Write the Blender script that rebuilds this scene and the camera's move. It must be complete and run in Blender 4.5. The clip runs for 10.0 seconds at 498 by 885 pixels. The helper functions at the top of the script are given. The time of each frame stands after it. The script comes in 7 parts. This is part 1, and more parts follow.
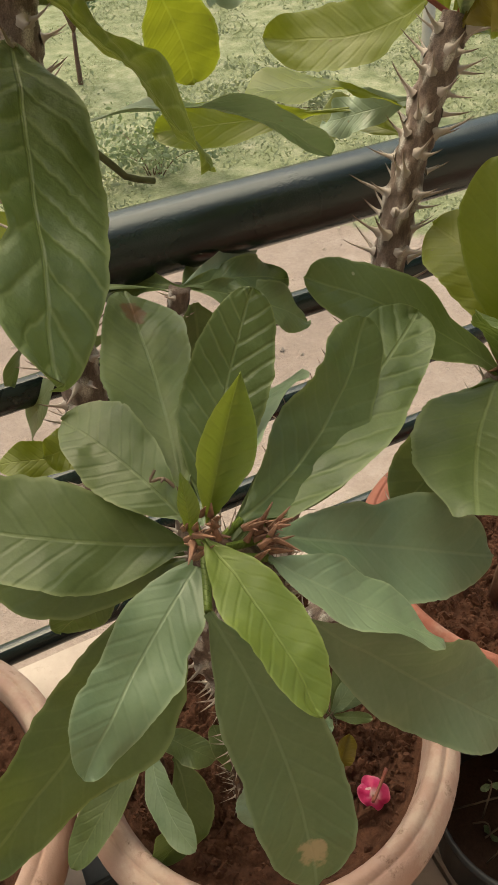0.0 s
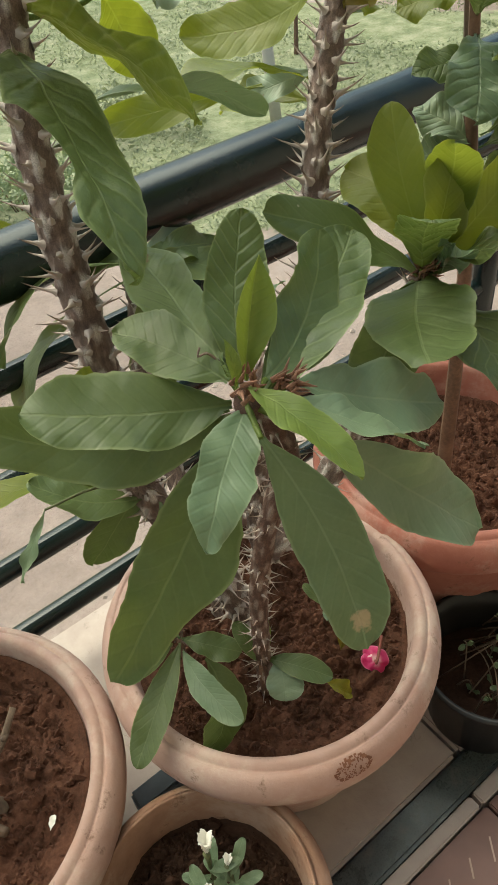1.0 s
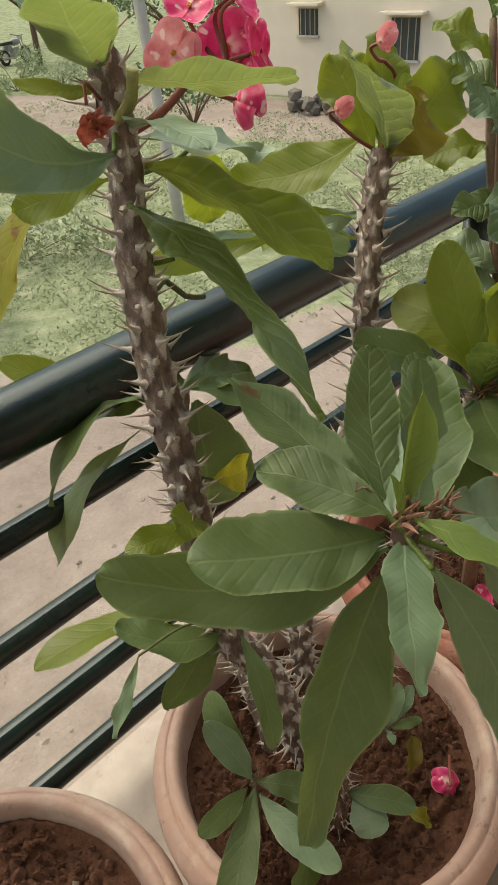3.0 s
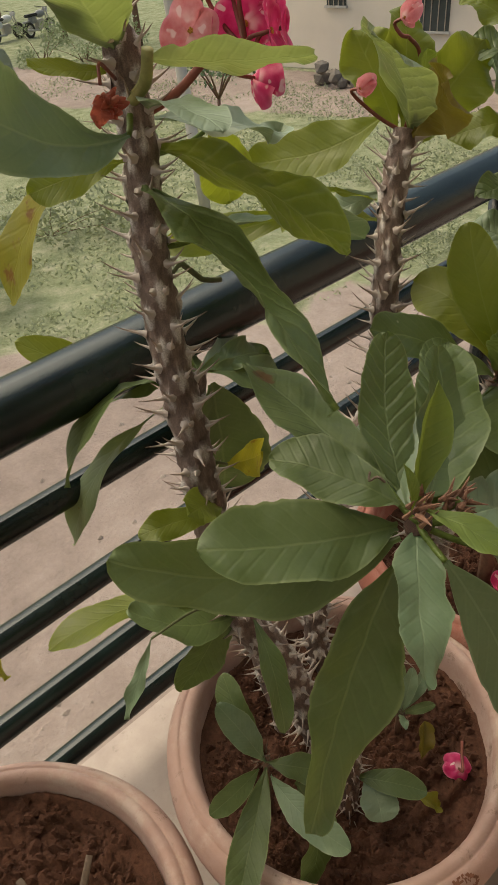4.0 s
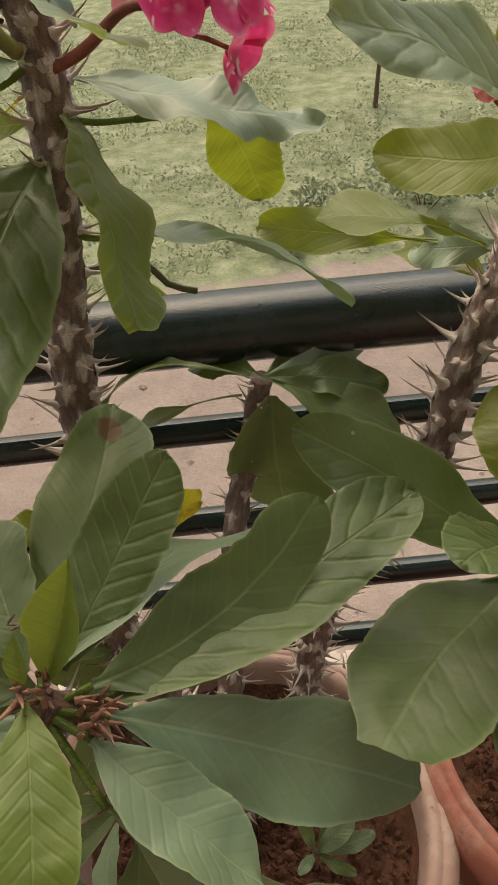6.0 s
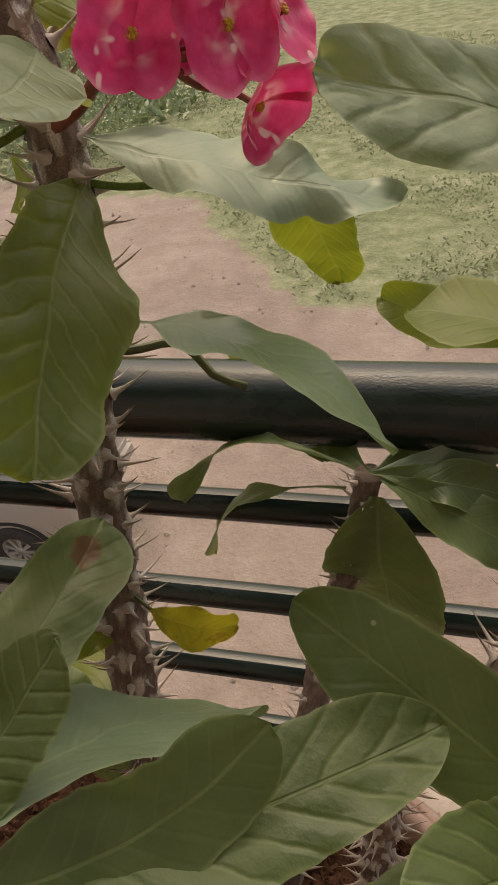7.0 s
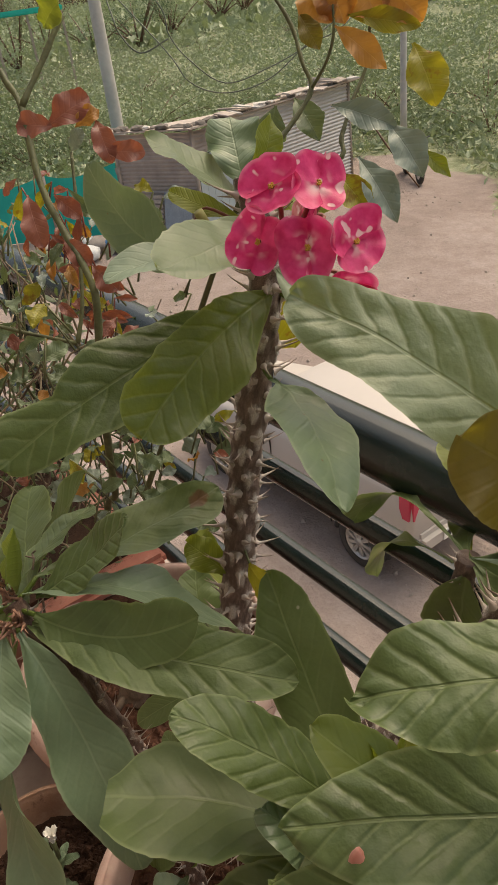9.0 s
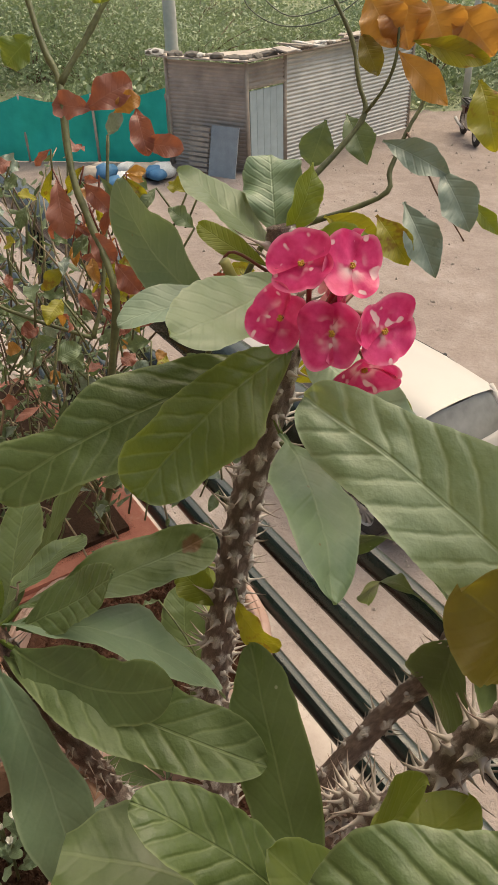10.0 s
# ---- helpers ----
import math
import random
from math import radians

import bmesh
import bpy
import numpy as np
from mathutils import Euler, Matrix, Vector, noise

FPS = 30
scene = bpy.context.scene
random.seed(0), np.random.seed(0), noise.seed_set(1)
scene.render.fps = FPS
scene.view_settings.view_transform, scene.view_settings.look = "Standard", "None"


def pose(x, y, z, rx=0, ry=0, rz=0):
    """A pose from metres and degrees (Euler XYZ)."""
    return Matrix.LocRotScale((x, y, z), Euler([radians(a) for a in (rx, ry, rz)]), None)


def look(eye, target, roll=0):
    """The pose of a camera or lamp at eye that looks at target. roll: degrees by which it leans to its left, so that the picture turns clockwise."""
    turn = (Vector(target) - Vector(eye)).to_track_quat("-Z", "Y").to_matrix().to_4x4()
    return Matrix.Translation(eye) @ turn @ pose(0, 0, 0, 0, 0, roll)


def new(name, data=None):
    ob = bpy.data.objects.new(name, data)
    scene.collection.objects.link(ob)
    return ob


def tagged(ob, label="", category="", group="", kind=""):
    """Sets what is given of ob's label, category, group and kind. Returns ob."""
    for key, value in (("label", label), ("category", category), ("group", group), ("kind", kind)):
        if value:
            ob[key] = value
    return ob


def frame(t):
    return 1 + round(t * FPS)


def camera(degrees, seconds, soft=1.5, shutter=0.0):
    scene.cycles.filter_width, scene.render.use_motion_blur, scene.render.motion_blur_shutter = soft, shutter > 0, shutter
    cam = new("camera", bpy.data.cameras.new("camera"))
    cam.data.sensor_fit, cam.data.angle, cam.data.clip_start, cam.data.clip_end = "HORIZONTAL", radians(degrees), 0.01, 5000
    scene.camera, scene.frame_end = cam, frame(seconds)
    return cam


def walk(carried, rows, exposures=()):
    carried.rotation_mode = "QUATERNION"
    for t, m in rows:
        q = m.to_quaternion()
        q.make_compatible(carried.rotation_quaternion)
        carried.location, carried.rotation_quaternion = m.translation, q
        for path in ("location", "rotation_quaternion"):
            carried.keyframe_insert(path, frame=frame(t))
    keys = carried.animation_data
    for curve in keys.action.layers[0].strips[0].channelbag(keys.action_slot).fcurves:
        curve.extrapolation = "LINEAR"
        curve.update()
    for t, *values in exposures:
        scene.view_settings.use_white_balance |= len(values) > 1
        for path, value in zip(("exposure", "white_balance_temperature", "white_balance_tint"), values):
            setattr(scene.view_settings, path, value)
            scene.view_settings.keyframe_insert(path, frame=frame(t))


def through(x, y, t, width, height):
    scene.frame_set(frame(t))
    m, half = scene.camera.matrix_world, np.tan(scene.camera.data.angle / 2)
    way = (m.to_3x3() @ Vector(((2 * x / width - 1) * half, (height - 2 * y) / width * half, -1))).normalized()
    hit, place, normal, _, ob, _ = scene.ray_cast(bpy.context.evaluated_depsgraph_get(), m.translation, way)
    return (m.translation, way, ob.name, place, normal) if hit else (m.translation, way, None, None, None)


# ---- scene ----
cam = camera(37.28, 10.0)
PATH = [
    (0, (-0.0489, -0.5294, 0.2985), (0.2417, 0.1260, -0.3987), -3.44),
    (0.5, (-0.0924, -0.5756, 0.3040), (0.2659, 0.0835, -0.3572), -5.32),
    (1, (-0.1560, -0.6007, 0.3185), (0.2443, 0.0014, -0.3723), -6.90),
    (1.5, (-0.2097, -0.5751, 0.3149), (0.2096, 0.0163, -0.3738), -7.93),
    (2, (-0.2398, -0.5433, 0.3155), (0.2978, -0.0413, -0.3620), -2.51),
    (2.5, (-0.2414, -0.5201, 0.3284), (0.3176, 0.0282, -0.2936), -3.39),
    (2.7, (-0.2409, -0.5132, 0.3338), (0.3173, 0.0572, -0.2688), -3.99),
    (3.8, (-0.2380, -0.5098, 0.3401), (0.3072, 0.0973, -0.2380), -4.41),
    (4, (-0.2330, -0.5105, 0.3396), (0.2861, 0.0882, -0.2704), -4.90),
    (4.5, (-0.1687, -0.5153, 0.3466), (0.2631, 0.1505, -0.2618), -5.12),
    (5, (-0.0567, -0.5337, 0.3378), (0.2401, 0.1765, -0.3006), -5.45),
    (5.2, (-0.0242, -0.5449, 0.3363), (0.2206, 0.1820, -0.3054), -5.77),
    (6.3, (0.1292, -0.4716, 0.3188), (0.0161, 0.2690, -0.3435), -7.04),
    (6.5, (0.1547, -0.4398, 0.3140), (-0.0560, 0.3106, -0.3125), -8.77),
    (7, (0.1748, -0.4038, 0.3070), (-0.1125, 0.3241, -0.3156), -11.00),
    (7.5, (0.2343, -0.3860, 0.3144), (-0.1779, 0.2697, -0.3182), -11.86),
    (8, (0.2987, -0.3958, 0.3317), (-0.2352, 0.1452, -0.3182), -11.55),
    (8.5, (0.3467, -0.4074, 0.3604), (-0.2924, 0.0753, -0.2385), -11.68),
    (9, (0.3905, -0.4189, 0.3884), (-0.3210, 0.0440, -0.1402), -8.21),
    (9.5, (0.3978, -0.4221, 0.4040), (-0.3333, 0.0170, -0.1183), -5.78),
    (10, (0.3533, -0.3798, 0.4366), (-0.3384, 0.0389, -0.1519), -2.26),
]
walk(cam, [(t, look(eye, target, roll)) for t, eye, target, roll in PATH], ((0, 0.79, 7900, -1), (0.5, 0.78, 7700, -3), (1.0, 0.91, 6800, -7), (2.5, 0.87, 6900, -7), (4.0, 0.4, 7500, 2), (5.0, 0.8, 7500, 1), (6.5, 0.33, 7800, 8), (7.5, 0.24, 8100, 9), (9.0, 0.43, 7650, 8), (10, 0.61, 7550, 4)))

# ---- world, sun, exposure ----
world = bpy.data.worlds.new("overcast_sky")
scene.world = world
world.use_nodes = True
wn, wl = world.node_tree.nodes, world.node_tree.links
sky = wn.new("ShaderNodeTexSky")
sky.sky_type, sky.sun_disc = "NISHITA", False
sky.sun_elevation, sky.sun_rotation = radians(58), radians(-25)
sky.air_density, sky.dust_density, sky.ozone_density = 1.0, 6.0, 1.0
wl.new(sky.outputs[0], wn["Background"].inputs[0])
wn["Background"].inputs[1].default_value = 0.15

sun = new("sun", bpy.data.lights.new("sun", "SUN"))
sun.data.energy, sun.data.angle, sun.data.color = 1.2, radians(50), (1.0, 0.95, 0.88)
sun.matrix_world = look((0, 0, 0), (-0.22, -0.48, -0.85))


# ---- material helpers ----
class Mat:
    """A node material with a small wrapper for making and joining nodes."""

    def __init__(self, name):
        self.m = bpy.data.materials.new(name)
        self.m.use_nodes = True
        self.t = self.m.node_tree
        self.b = self.t.nodes["Principled BSDF"]
        self.out = self.t.nodes["Material Output"]

    def n(self, kind, **values):
        node = self.t.nodes.new("ShaderNode" + kind)
        for key, value in values.items():
            node.inputs[key].default_value = value
        return node

    def to(self, a, b):
        self.t.links.new(a, b)
        return self

    def math(self, op, a, b=None, c=None, clamp=False):
        node = self.t.nodes.new("ShaderNodeMath")
        node.operation, node.use_clamp = op, clamp
        for i, v in enumerate((a, b, c)):
            if v is None:
                continue
            if isinstance(v, (int, float)):
                node.inputs[i].default_value = v
            else:
                self.to(v, node.inputs[i])
        return node.outputs[0]

    def coord(self, what="Object", scale=None):
        node = self.n("TexCoord")
        o = node.outputs[what]
        if scale is not None:
            mp = self.n("Mapping")
            mp.inputs["Scale"].default_value = scale if not isinstance(scale, (int, float)) else (scale,) * 3
            self.to(o, mp.inputs["Vector"])
            o = mp.outputs[0]
        return o

    def noise(self, vec, scale, detail=4.0, rough=0.55):
        node = self.n("TexNoise", Scale=scale, Detail=detail, Roughness=rough)
        self.to(vec, node.inputs["Vector"])
        return node.outputs["Fac"]

    def ramp(self, fac, *stops):
        node = self.n("ValToRGB")
        cr = node.color_ramp
        while len(cr.elements) < len(stops):
            cr.elements.new(0.5)
        for e, (p, c) in zip(cr.elements, stops):
            e.position, e.color = p, (*c, 1) if len(c) == 3 else c
        self.to(fac, node.inputs[0])
        return node.outputs[0]

    def mix(self, fac, a, b, mode="MIX"):
        node = self.t.nodes.new("ShaderNodeMix")
        node.data_type, node.blend_type = "RGBA", mode
        for v, i in ((fac, 0), (a, 6), (b, 7)):
            if isinstance(v, (int, float)):
                node.inputs[i].default_value = v
            elif isinstance(v, tuple):
                node.inputs[i].default_value = (*v, 1)
            else:
                self.to(v, node.inputs[i])
        return node.outputs[2]

    def smooth(self, v, lo, hi):
        node = self.n("MapRange")
        node.interpolation_type = "SMOOTHSTEP"
        self.to(v, node.inputs[0])
        node.inputs[1].default_value, node.inputs[2].default_value = lo, hi
        return node.outputs[0]

    def bump(self, h, dist=0.002, strength=0.6):
        node = self.n("Bump", Distance=dist, Strength=strength)
        self.to(h, node.inputs["Height"])
        self.to(node.outputs[0], self.b.inputs["Normal"])
        return node.outputs[0]

    def color(self, c):
        if isinstance(c, tuple):
            self.b.inputs["Base Color"].default_value = (*c, 1)
        else:
            self.to(c, self.b.inputs["Base Color"])
        return self

    def gloss(self, rough, spec=0.5, metal=0.0):
        if isinstance(rough, (int, float)):
            self.b.inputs["Roughness"].default_value = rough
        else:
            self.to(rough, self.b.inputs["Roughness"])
        self.b.inputs["Specular IOR Level"].default_value = spec
        self.b.inputs["Metallic"].default_value = metal
        return self


def plain(name, color, rough=0.6, spec=0.4, metal=0.0, scale=40.0, spread=0.25, bump=0.0):
    """A surface of one colour with mottling at two scales."""
    m = Mat(name)
    v = m.coord()
    a, b = m.noise(v, scale, 5), m.noise(v, scale * 0.13, 3)
    f = m.math("ADD", m.math("MULTIPLY", a, 0.5), m.math("MULTIPLY", b, 0.5))
    lo = tuple(c * (1 - spread) for c in color)
    hi = tuple(min(1, c * (1 + spread)) for c in color)
    m.color(m.ramp(f, (0.3, lo), (0.7, hi))).gloss(rough, spec, metal)
    if bump:
        m.bump(a, bump)
    return m.m


def leaf_material(name, dark, light, vein, through, trans=0.35, rough=0.45, spots=0.0, spot_color=(0.16, 0.05, 0.015), edge=None, veins=11.0, relief=0.00038, end_spot=None, side_tint=0.10):
    """Leaf blade: midrib and side veins from the blade's own UV, blotches, a sheen and light that shines through."""
    m = Mat(name)
    uv = m.n("UVMap").outputs[0]
    sep = m.n("SeparateXYZ")
    m.to(uv, sep.inputs[0])
    u = m.math("ABSOLUTE", m.math("SUBTRACT", sep.outputs[0], 0.5))  # distance from the midrib, 0.5 = half the greatest width
    s = sep.outputs[1]
    info = m.n("ObjectInfo").outputs["Random"]
    oc = m.coord()
    wob = m.math("MULTIPLY", m.math("SUBTRACT", m.noise(oc, 55.0, 2), 0.5), 0.055)
    mid = m.math("SUBTRACT", 1.0, m.smooth(u, 0.005, 0.022))
    wave = m.math("FRACT", m.math("ADD", m.math("MULTIPLY", m.math("SUBTRACT", m.math("ADD", s, wob), m.math("MULTIPLY", u, 0.42)), veins), 0.0))
    tri = m.math("ABSOLUTE", m.math("SUBTRACT", wave, 0.5))
    side = m.math("MULTIPLY", m.math("SUBTRACT", 1.0, m.smooth(tri, 0.02, 0.11)), m.math("SUBTRACT", 1.0, m.smooth(u, 0.30, 0.46)))
    blotch = m.noise(oc, 35.0, 4)
    fine = m.noise(oc, 420.0, 3)
    f = m.math("ADD", m.math("MULTIPLY", blotch, 0.7), m.math("ADD", m.math("MULTIPLY", fine, 0.2), m.math("MULTIPLY", m.math("SUBTRACT", info, 0.5), 0.25)))
    base = m.ramp(f, (0.28, dark), (0.72, light))
    base = m.mix(m.math("MULTIPLY", m.math("MAXIMUM", m.math("MULTIPLY", mid, 0.42), m.math("MULTIPLY", side, side_tint)), 0.7), base, vein)
    if edge:
        base = m.mix(m.math("MULTIPLY", m.smooth(u, 0.36, 0.5), 0.6), base, edge)
    if spots:
        sp = m.smooth(m.noise(oc, 60.0, 3, 0.7), 0.60 - 0.1 * spots, 0.68)
        base = m.mix(sp, base, spot_color)
    if end_spot:  # one rusty patch on the midrib, near the tip
        far = m.math("ADD", m.math("POWER", m.math("MULTIPLY", m.math("SUBTRACT", s, 0.87), 15.0), 2.0), m.math("POWER", m.math("MULTIPLY", u, 5.5), 2.0))
        patch = m.math("SUBTRACT", 1.0, m.smooth(m.math("ADD", far, m.math("MULTIPLY", m.math("SUBTRACT", m.noise(oc, 160.0, 3), 0.5), 2.2)), 0.30, 0.80))
        base = m.mix(m.math("MULTIPLY", patch, 0.9), base, end_spot)
    att = m.n("Attribute")  # paler margin of the blade
    att.attribute_name = "rim"
    rim_line = m.smooth(m.math("ADD", att.outputs["Fac"], m.math("MULTIPLY", m.math("SUBTRACT", blotch, 0.5), 0.12)), 0.90, 1.0)
    base = m.mix(m.math("MULTIPLY", rim_line, 0.55), base, vein)
    specks = m.n("TexVoronoi", Scale=55.0)  # scattered pin-point blemishes
    m.to(oc, specks.inputs["Vector"])
    rim_ = m.math("SUBTRACT", 1.0, m.smooth(specks.outputs["Distance"], 0.035, 0.075))
    pick = m.n("SeparateColor")
    m.to(specks.outputs["Color"], pick.inputs[0])
    rare = m.smooth(pick.outputs[0], 0.80, 0.82)
    base = m.mix(m.math("MULTIPLY", m.math("MULTIPLY", rim_, rare), 0.75), base, m.mix(m.smooth(pick.outputs[1], 0.45, 0.55), (0.15, 0.08, 0.03), (0.36, 0.36, 0.26)))
    m.color(base).gloss(m.ramp(blotch, (0.3, (rough - 0.12,) * 3), (0.7, (rough + 0.12,) * 3)), 0.5)
    h = m.math("ADD", m.math("MULTIPLY", m.smooth(tri, 0.0, 0.22), 0.45), m.math("ADD", m.math("MULTIPLY", m.math("SUBTRACT", 1.0, mid), 0.5), m.math("ADD", m.math("MULTIPLY", fine, 0.16), m.math("MULTIPLY", m.noise(oc, 150.0, 3), 0.75))))
    nrm = m.bump(h, relief, 0.8)
    tr = m.n("BsdfTranslucent")
    m.to(m.mix(0.5, through, base), tr.inputs[0])
    m.to(nrm, tr.inputs["Normal"])
    ms = m.n("MixShader")
    ms.inputs[0].default_value = trans
    m.to(m.b.outputs[0], ms.inputs[1]).to(tr.outputs[0], ms.inputs[2]).to(ms.outputs[0], m.out.inputs[0])
    return m.m


LEAF = leaf_material("leaf_green", (0.070, 0.104, 0.035), (0.130, 0.178, 0.069), (0.24, 0.29, 0.13), (0.22, 0.30, 0.03), trans=0.28)
LEAF_BLUE = leaf_material("leaf_blue_green", (0.114, 0.172, 0.098), (0.194, 0.262, 0.160), (0.28, 0.34, 0.21), (0.22, 0.31, 0.06), trans=0.22, rough=0.42)
LEAF_YOUNG = leaf_material("leaf_young", (0.098, 0.148, 0.026), (0.165, 0.225, 0.048), (0.25, 0.31, 0.10), (0.30, 0.35, 0.03), trans=0.36)
# Light shining through the blade is partly put into this yellow-green base colour.
LEAF_LIT = leaf_material("leaf_lit_yellow_green", (0.110, 0.145, 0.018), (0.190, 0.225, 0.035), (0.27, 0.32, 0.10), (0.36, 0.40, 0.02), trans=0.44)
LEAF_THIN = leaf_material("leaf_thin_green", (0.080, 0.118, 0.035), (0.135, 0.182, 0.060), (0.24, 0.29, 0.13), (0.45, 0.50, 0.02), trans=0.5)
LEAF_OLD = leaf_material("leaf_yellowing", (0.21, 0.21, 0.02), (0.35, 0.31, 0.03), (0.38, 0.36, 0.08), (0.5, 0.42, 0.02), trans=0.45, spots=0.5)
LEAF_PALE = leaf_material("leaf_pale", (0.145, 0.200, 0.130), (0.225, 0.290, 0.200), (0.29, 0.36, 0.25), (0.26, 0.34, 0.08), trans=0.2, rough=0.42)
LEAF_PALE_THIN = leaf_material("leaf_pale_thin", (0.125, 0.175, 0.100), (0.195, 0.250, 0.155), (0.28, 0.34, 0.22), (0.40, 0.46, 0.03), trans=0.42, rough=0.42)
LEAF_SCORCH = leaf_material("leaf_scorched_tip", (0.10, 0.150, 0.070), (0.175, 0.235, 0.12), (0.25, 0.33, 0.20), (0.23, 0.31, 0.06), trans=0.25, end_spot=(0.42, 0.31, 0.19))
LEAF_RUST = leaf_material("leaf_rust_spot", (0.085, 0.122, 0.040), (0.155, 0.205, 0.075), (0.25, 0.32, 0.17), (0.22, 0.30, 0.03), trans=0.28, end_spot=(0.13, 0.045, 0.018))
LEAF_BROWN = leaf_material("leaf_bronze", (0.125, 0.085, 0.015), (0.175, 0.145, 0.028), (0.20, 0.17, 0.055), (0.36, 0.30, 0.02), trans=0.45)
LEAF_RED = leaf_material("leaf_rose_red", (0.19, 0.065, 0.048), (0.33, 0.135, 0.095), (0.38, 0.19, 0.14), (0.5, 0.12, 0.03), trans=0.35, veins=8)
WITHERED = leaf_material("withered_petal", (0.30, 0.075, 0.050), (0.50, 0.18, 0.12), (0.55, 0.22, 0.18), (0.6, 0.10, 0.06), trans=0.35, veins=6)
LEAF_ORANGE = leaf_material("leaf_rose_orange", (0.36, 0.16, 0.045), (0.50, 0.27, 0.075), (0.52, 0.33, 0.13), (0.6, 0.27, 0.02), trans=0.45, veins=8)
LEAF_ROSE = leaf_material("leaf_rose_green", (0.075, 0.110, 0.050), (0.16, 0.21, 0.115), (0.22, 0.28, 0.16), (0.22, 0.28, 0.06), trans=0.3, veins=8)
LEAF_GREY = leaf_material("leaf_rose_grey", (0.17, 0.22, 0.18), (0.26, 0.31, 0.26), (0.30, 0.34, 0.29), (0.22, 0.29, 0.12), trans=0.2, veins=8, rough=0.34)

LEAF_QUILT = leaf_material("leaf_green_quilted", (0.070, 0.104, 0.035), (0.130, 0.178, 0.069), (0.25, 0.30, 0.14), (0.22, 0.30, 0.03), trans=0.28, relief=0.0011, side_tint=0.42, veins=10.0)
LEAF_PALE_QUILT = leaf_material("leaf_pale_quilted", (0.135, 0.190, 0.105), (0.210, 0.275, 0.165), (0.31, 0.37, 0.25), (0.26, 0.34, 0.08), trans=0.2, rough=0.44, relief=0.0009, side_tint=0.6, veins=10.0)
LEAF_PALE_THIN_QUILT = leaf_material("leaf_pale_thin_quilted", (0.125, 0.175, 0.100), (0.195, 0.250, 0.155), (0.34, 0.40, 0.27), (0.40, 0.46, 0.03), trans=0.40, rough=0.42, relief=0.0009, side_tint=0.7, veins=10.0)
LEAF_THIN_QUILT = leaf_material("leaf_thin_green_quilted", (0.080, 0.118, 0.035), (0.135, 0.182, 0.060), (0.25, 0.30, 0.14), (0.45, 0.50, 0.02), trans=0.42, relief=0.0009, side_tint=0.5, veins=10.0)
LEAF_BLUE_QUILT = leaf_material("leaf_blue_green_quilted", (0.114, 0.172, 0.098), (0.194, 0.262, 0.160), (0.29, 0.35, 0.23), (0.22, 0.31, 0.06), trans=0.22, rough=0.42, relief=0.0011, side_tint=0.42, veins=10.0)


def bark_material(name, dark, mid, pale_scar):
    """Brown corky bark between pale grey leaf scars (the "scar" attribute marks them)."""
    m = Mat(name)
    v = m.coord("UV")
    a = m.noise(m.coord("UV", (1.0, 0.42, 1.0)), 5.5, 5, 0.6)
    g = m.noise(v, 30.0, 4)
    att = m.n("Attribute")
    att.attribute_name = "scar"
    scar = m.smooth(m.math("ADD", att.outputs["Fac"], m.math("MULTIPLY", m.math("SUBTRACT", a, 0.5), 1.1)), 0.15, 0.85)
    cork = m.ramp(m.math("ADD", m.math("MULTIPLY", a, 0.6), m.math("MULTIPLY", g, 0.4)), (0.34, dark), (0.50, mid), (0.68, tuple(c * 2.0 for c in mid)))
    pale = m.ramp(g, (0.32, tuple(c * 0.48 for c in pale_scar)), (0.62, pale_scar))
    m.color(m.mix(scar, cork, pale)).gloss(0.6, 0.35)
    m.bump(m.math("ADD", a, m.math("MULTIPLY", g, 0.5)), 0.0018, 0.8)
    return m.m


BARK = bark_material("thorny_bark", (0.075, 0.049, 0.040), (0.155, 0.110, 0.092), (0.68, 0.63, 0.595))
BARK_RED = bark_material("young_red_bark", (0.055, 0.030, 0.022), (0.110, 0.062, 0.046), (0.36, 0.28, 0.24))


def thorn_material():
    m = Mat("thorn")
    z = m.n("SeparateXYZ")
    m.to(m.coord(), z.inputs[0])
    k = m.math("DIVIDE", z.outputs[2], 1.0)
    c = m.ramp(m.math("ADD", k, m.math("MULTIPLY", m.math("SUBTRACT", m.n("ObjectInfo").outputs["Random"], 0.5), 0.3)), (0.0, (0.40, 0.345, 0.315)), (0.50, (0.42, 0.35, 0.305)), (1.0, (0.16, 0.095, 0.07)))
    m.color(c).gloss(0.55, 0.35)
    return m.m


THORN = thorn_material()
TWIG = plain("green_twig", (0.085, 0.095, 0.040), 0.6, scale=300, spread=0.4)
ROSE_STEM = plain("rose_stem", (0.10, 0.105, 0.045), 0.55, scale=200, spread=0.5)
BROWN_STEM = plain("brown_stem", (0.15, 0.085, 0.055), 0.65, scale=260, spread=0.45)
STRAW = plain("straw_twig", (0.30, 0.235, 0.165), 0.8, scale=300, spread=0.4)
DRY = plain("dry_twig", (0.14, 0.098, 0.070), 0.8, scale=300, spread=0.4)
SPIKE = plain("red_brown_spike", (0.24, 0.125, 0.085), 0.55, scale=500, spread=0.5)
RED_STALK = plain("red_stalk", (0.19, 0.055, 0.040), 0.5, scale=300, spread=0.35)
WHITE_PETAL = plain("white_petal", (0.80, 0.78, 0.72), 0.6, scale=300, spread=0.06)


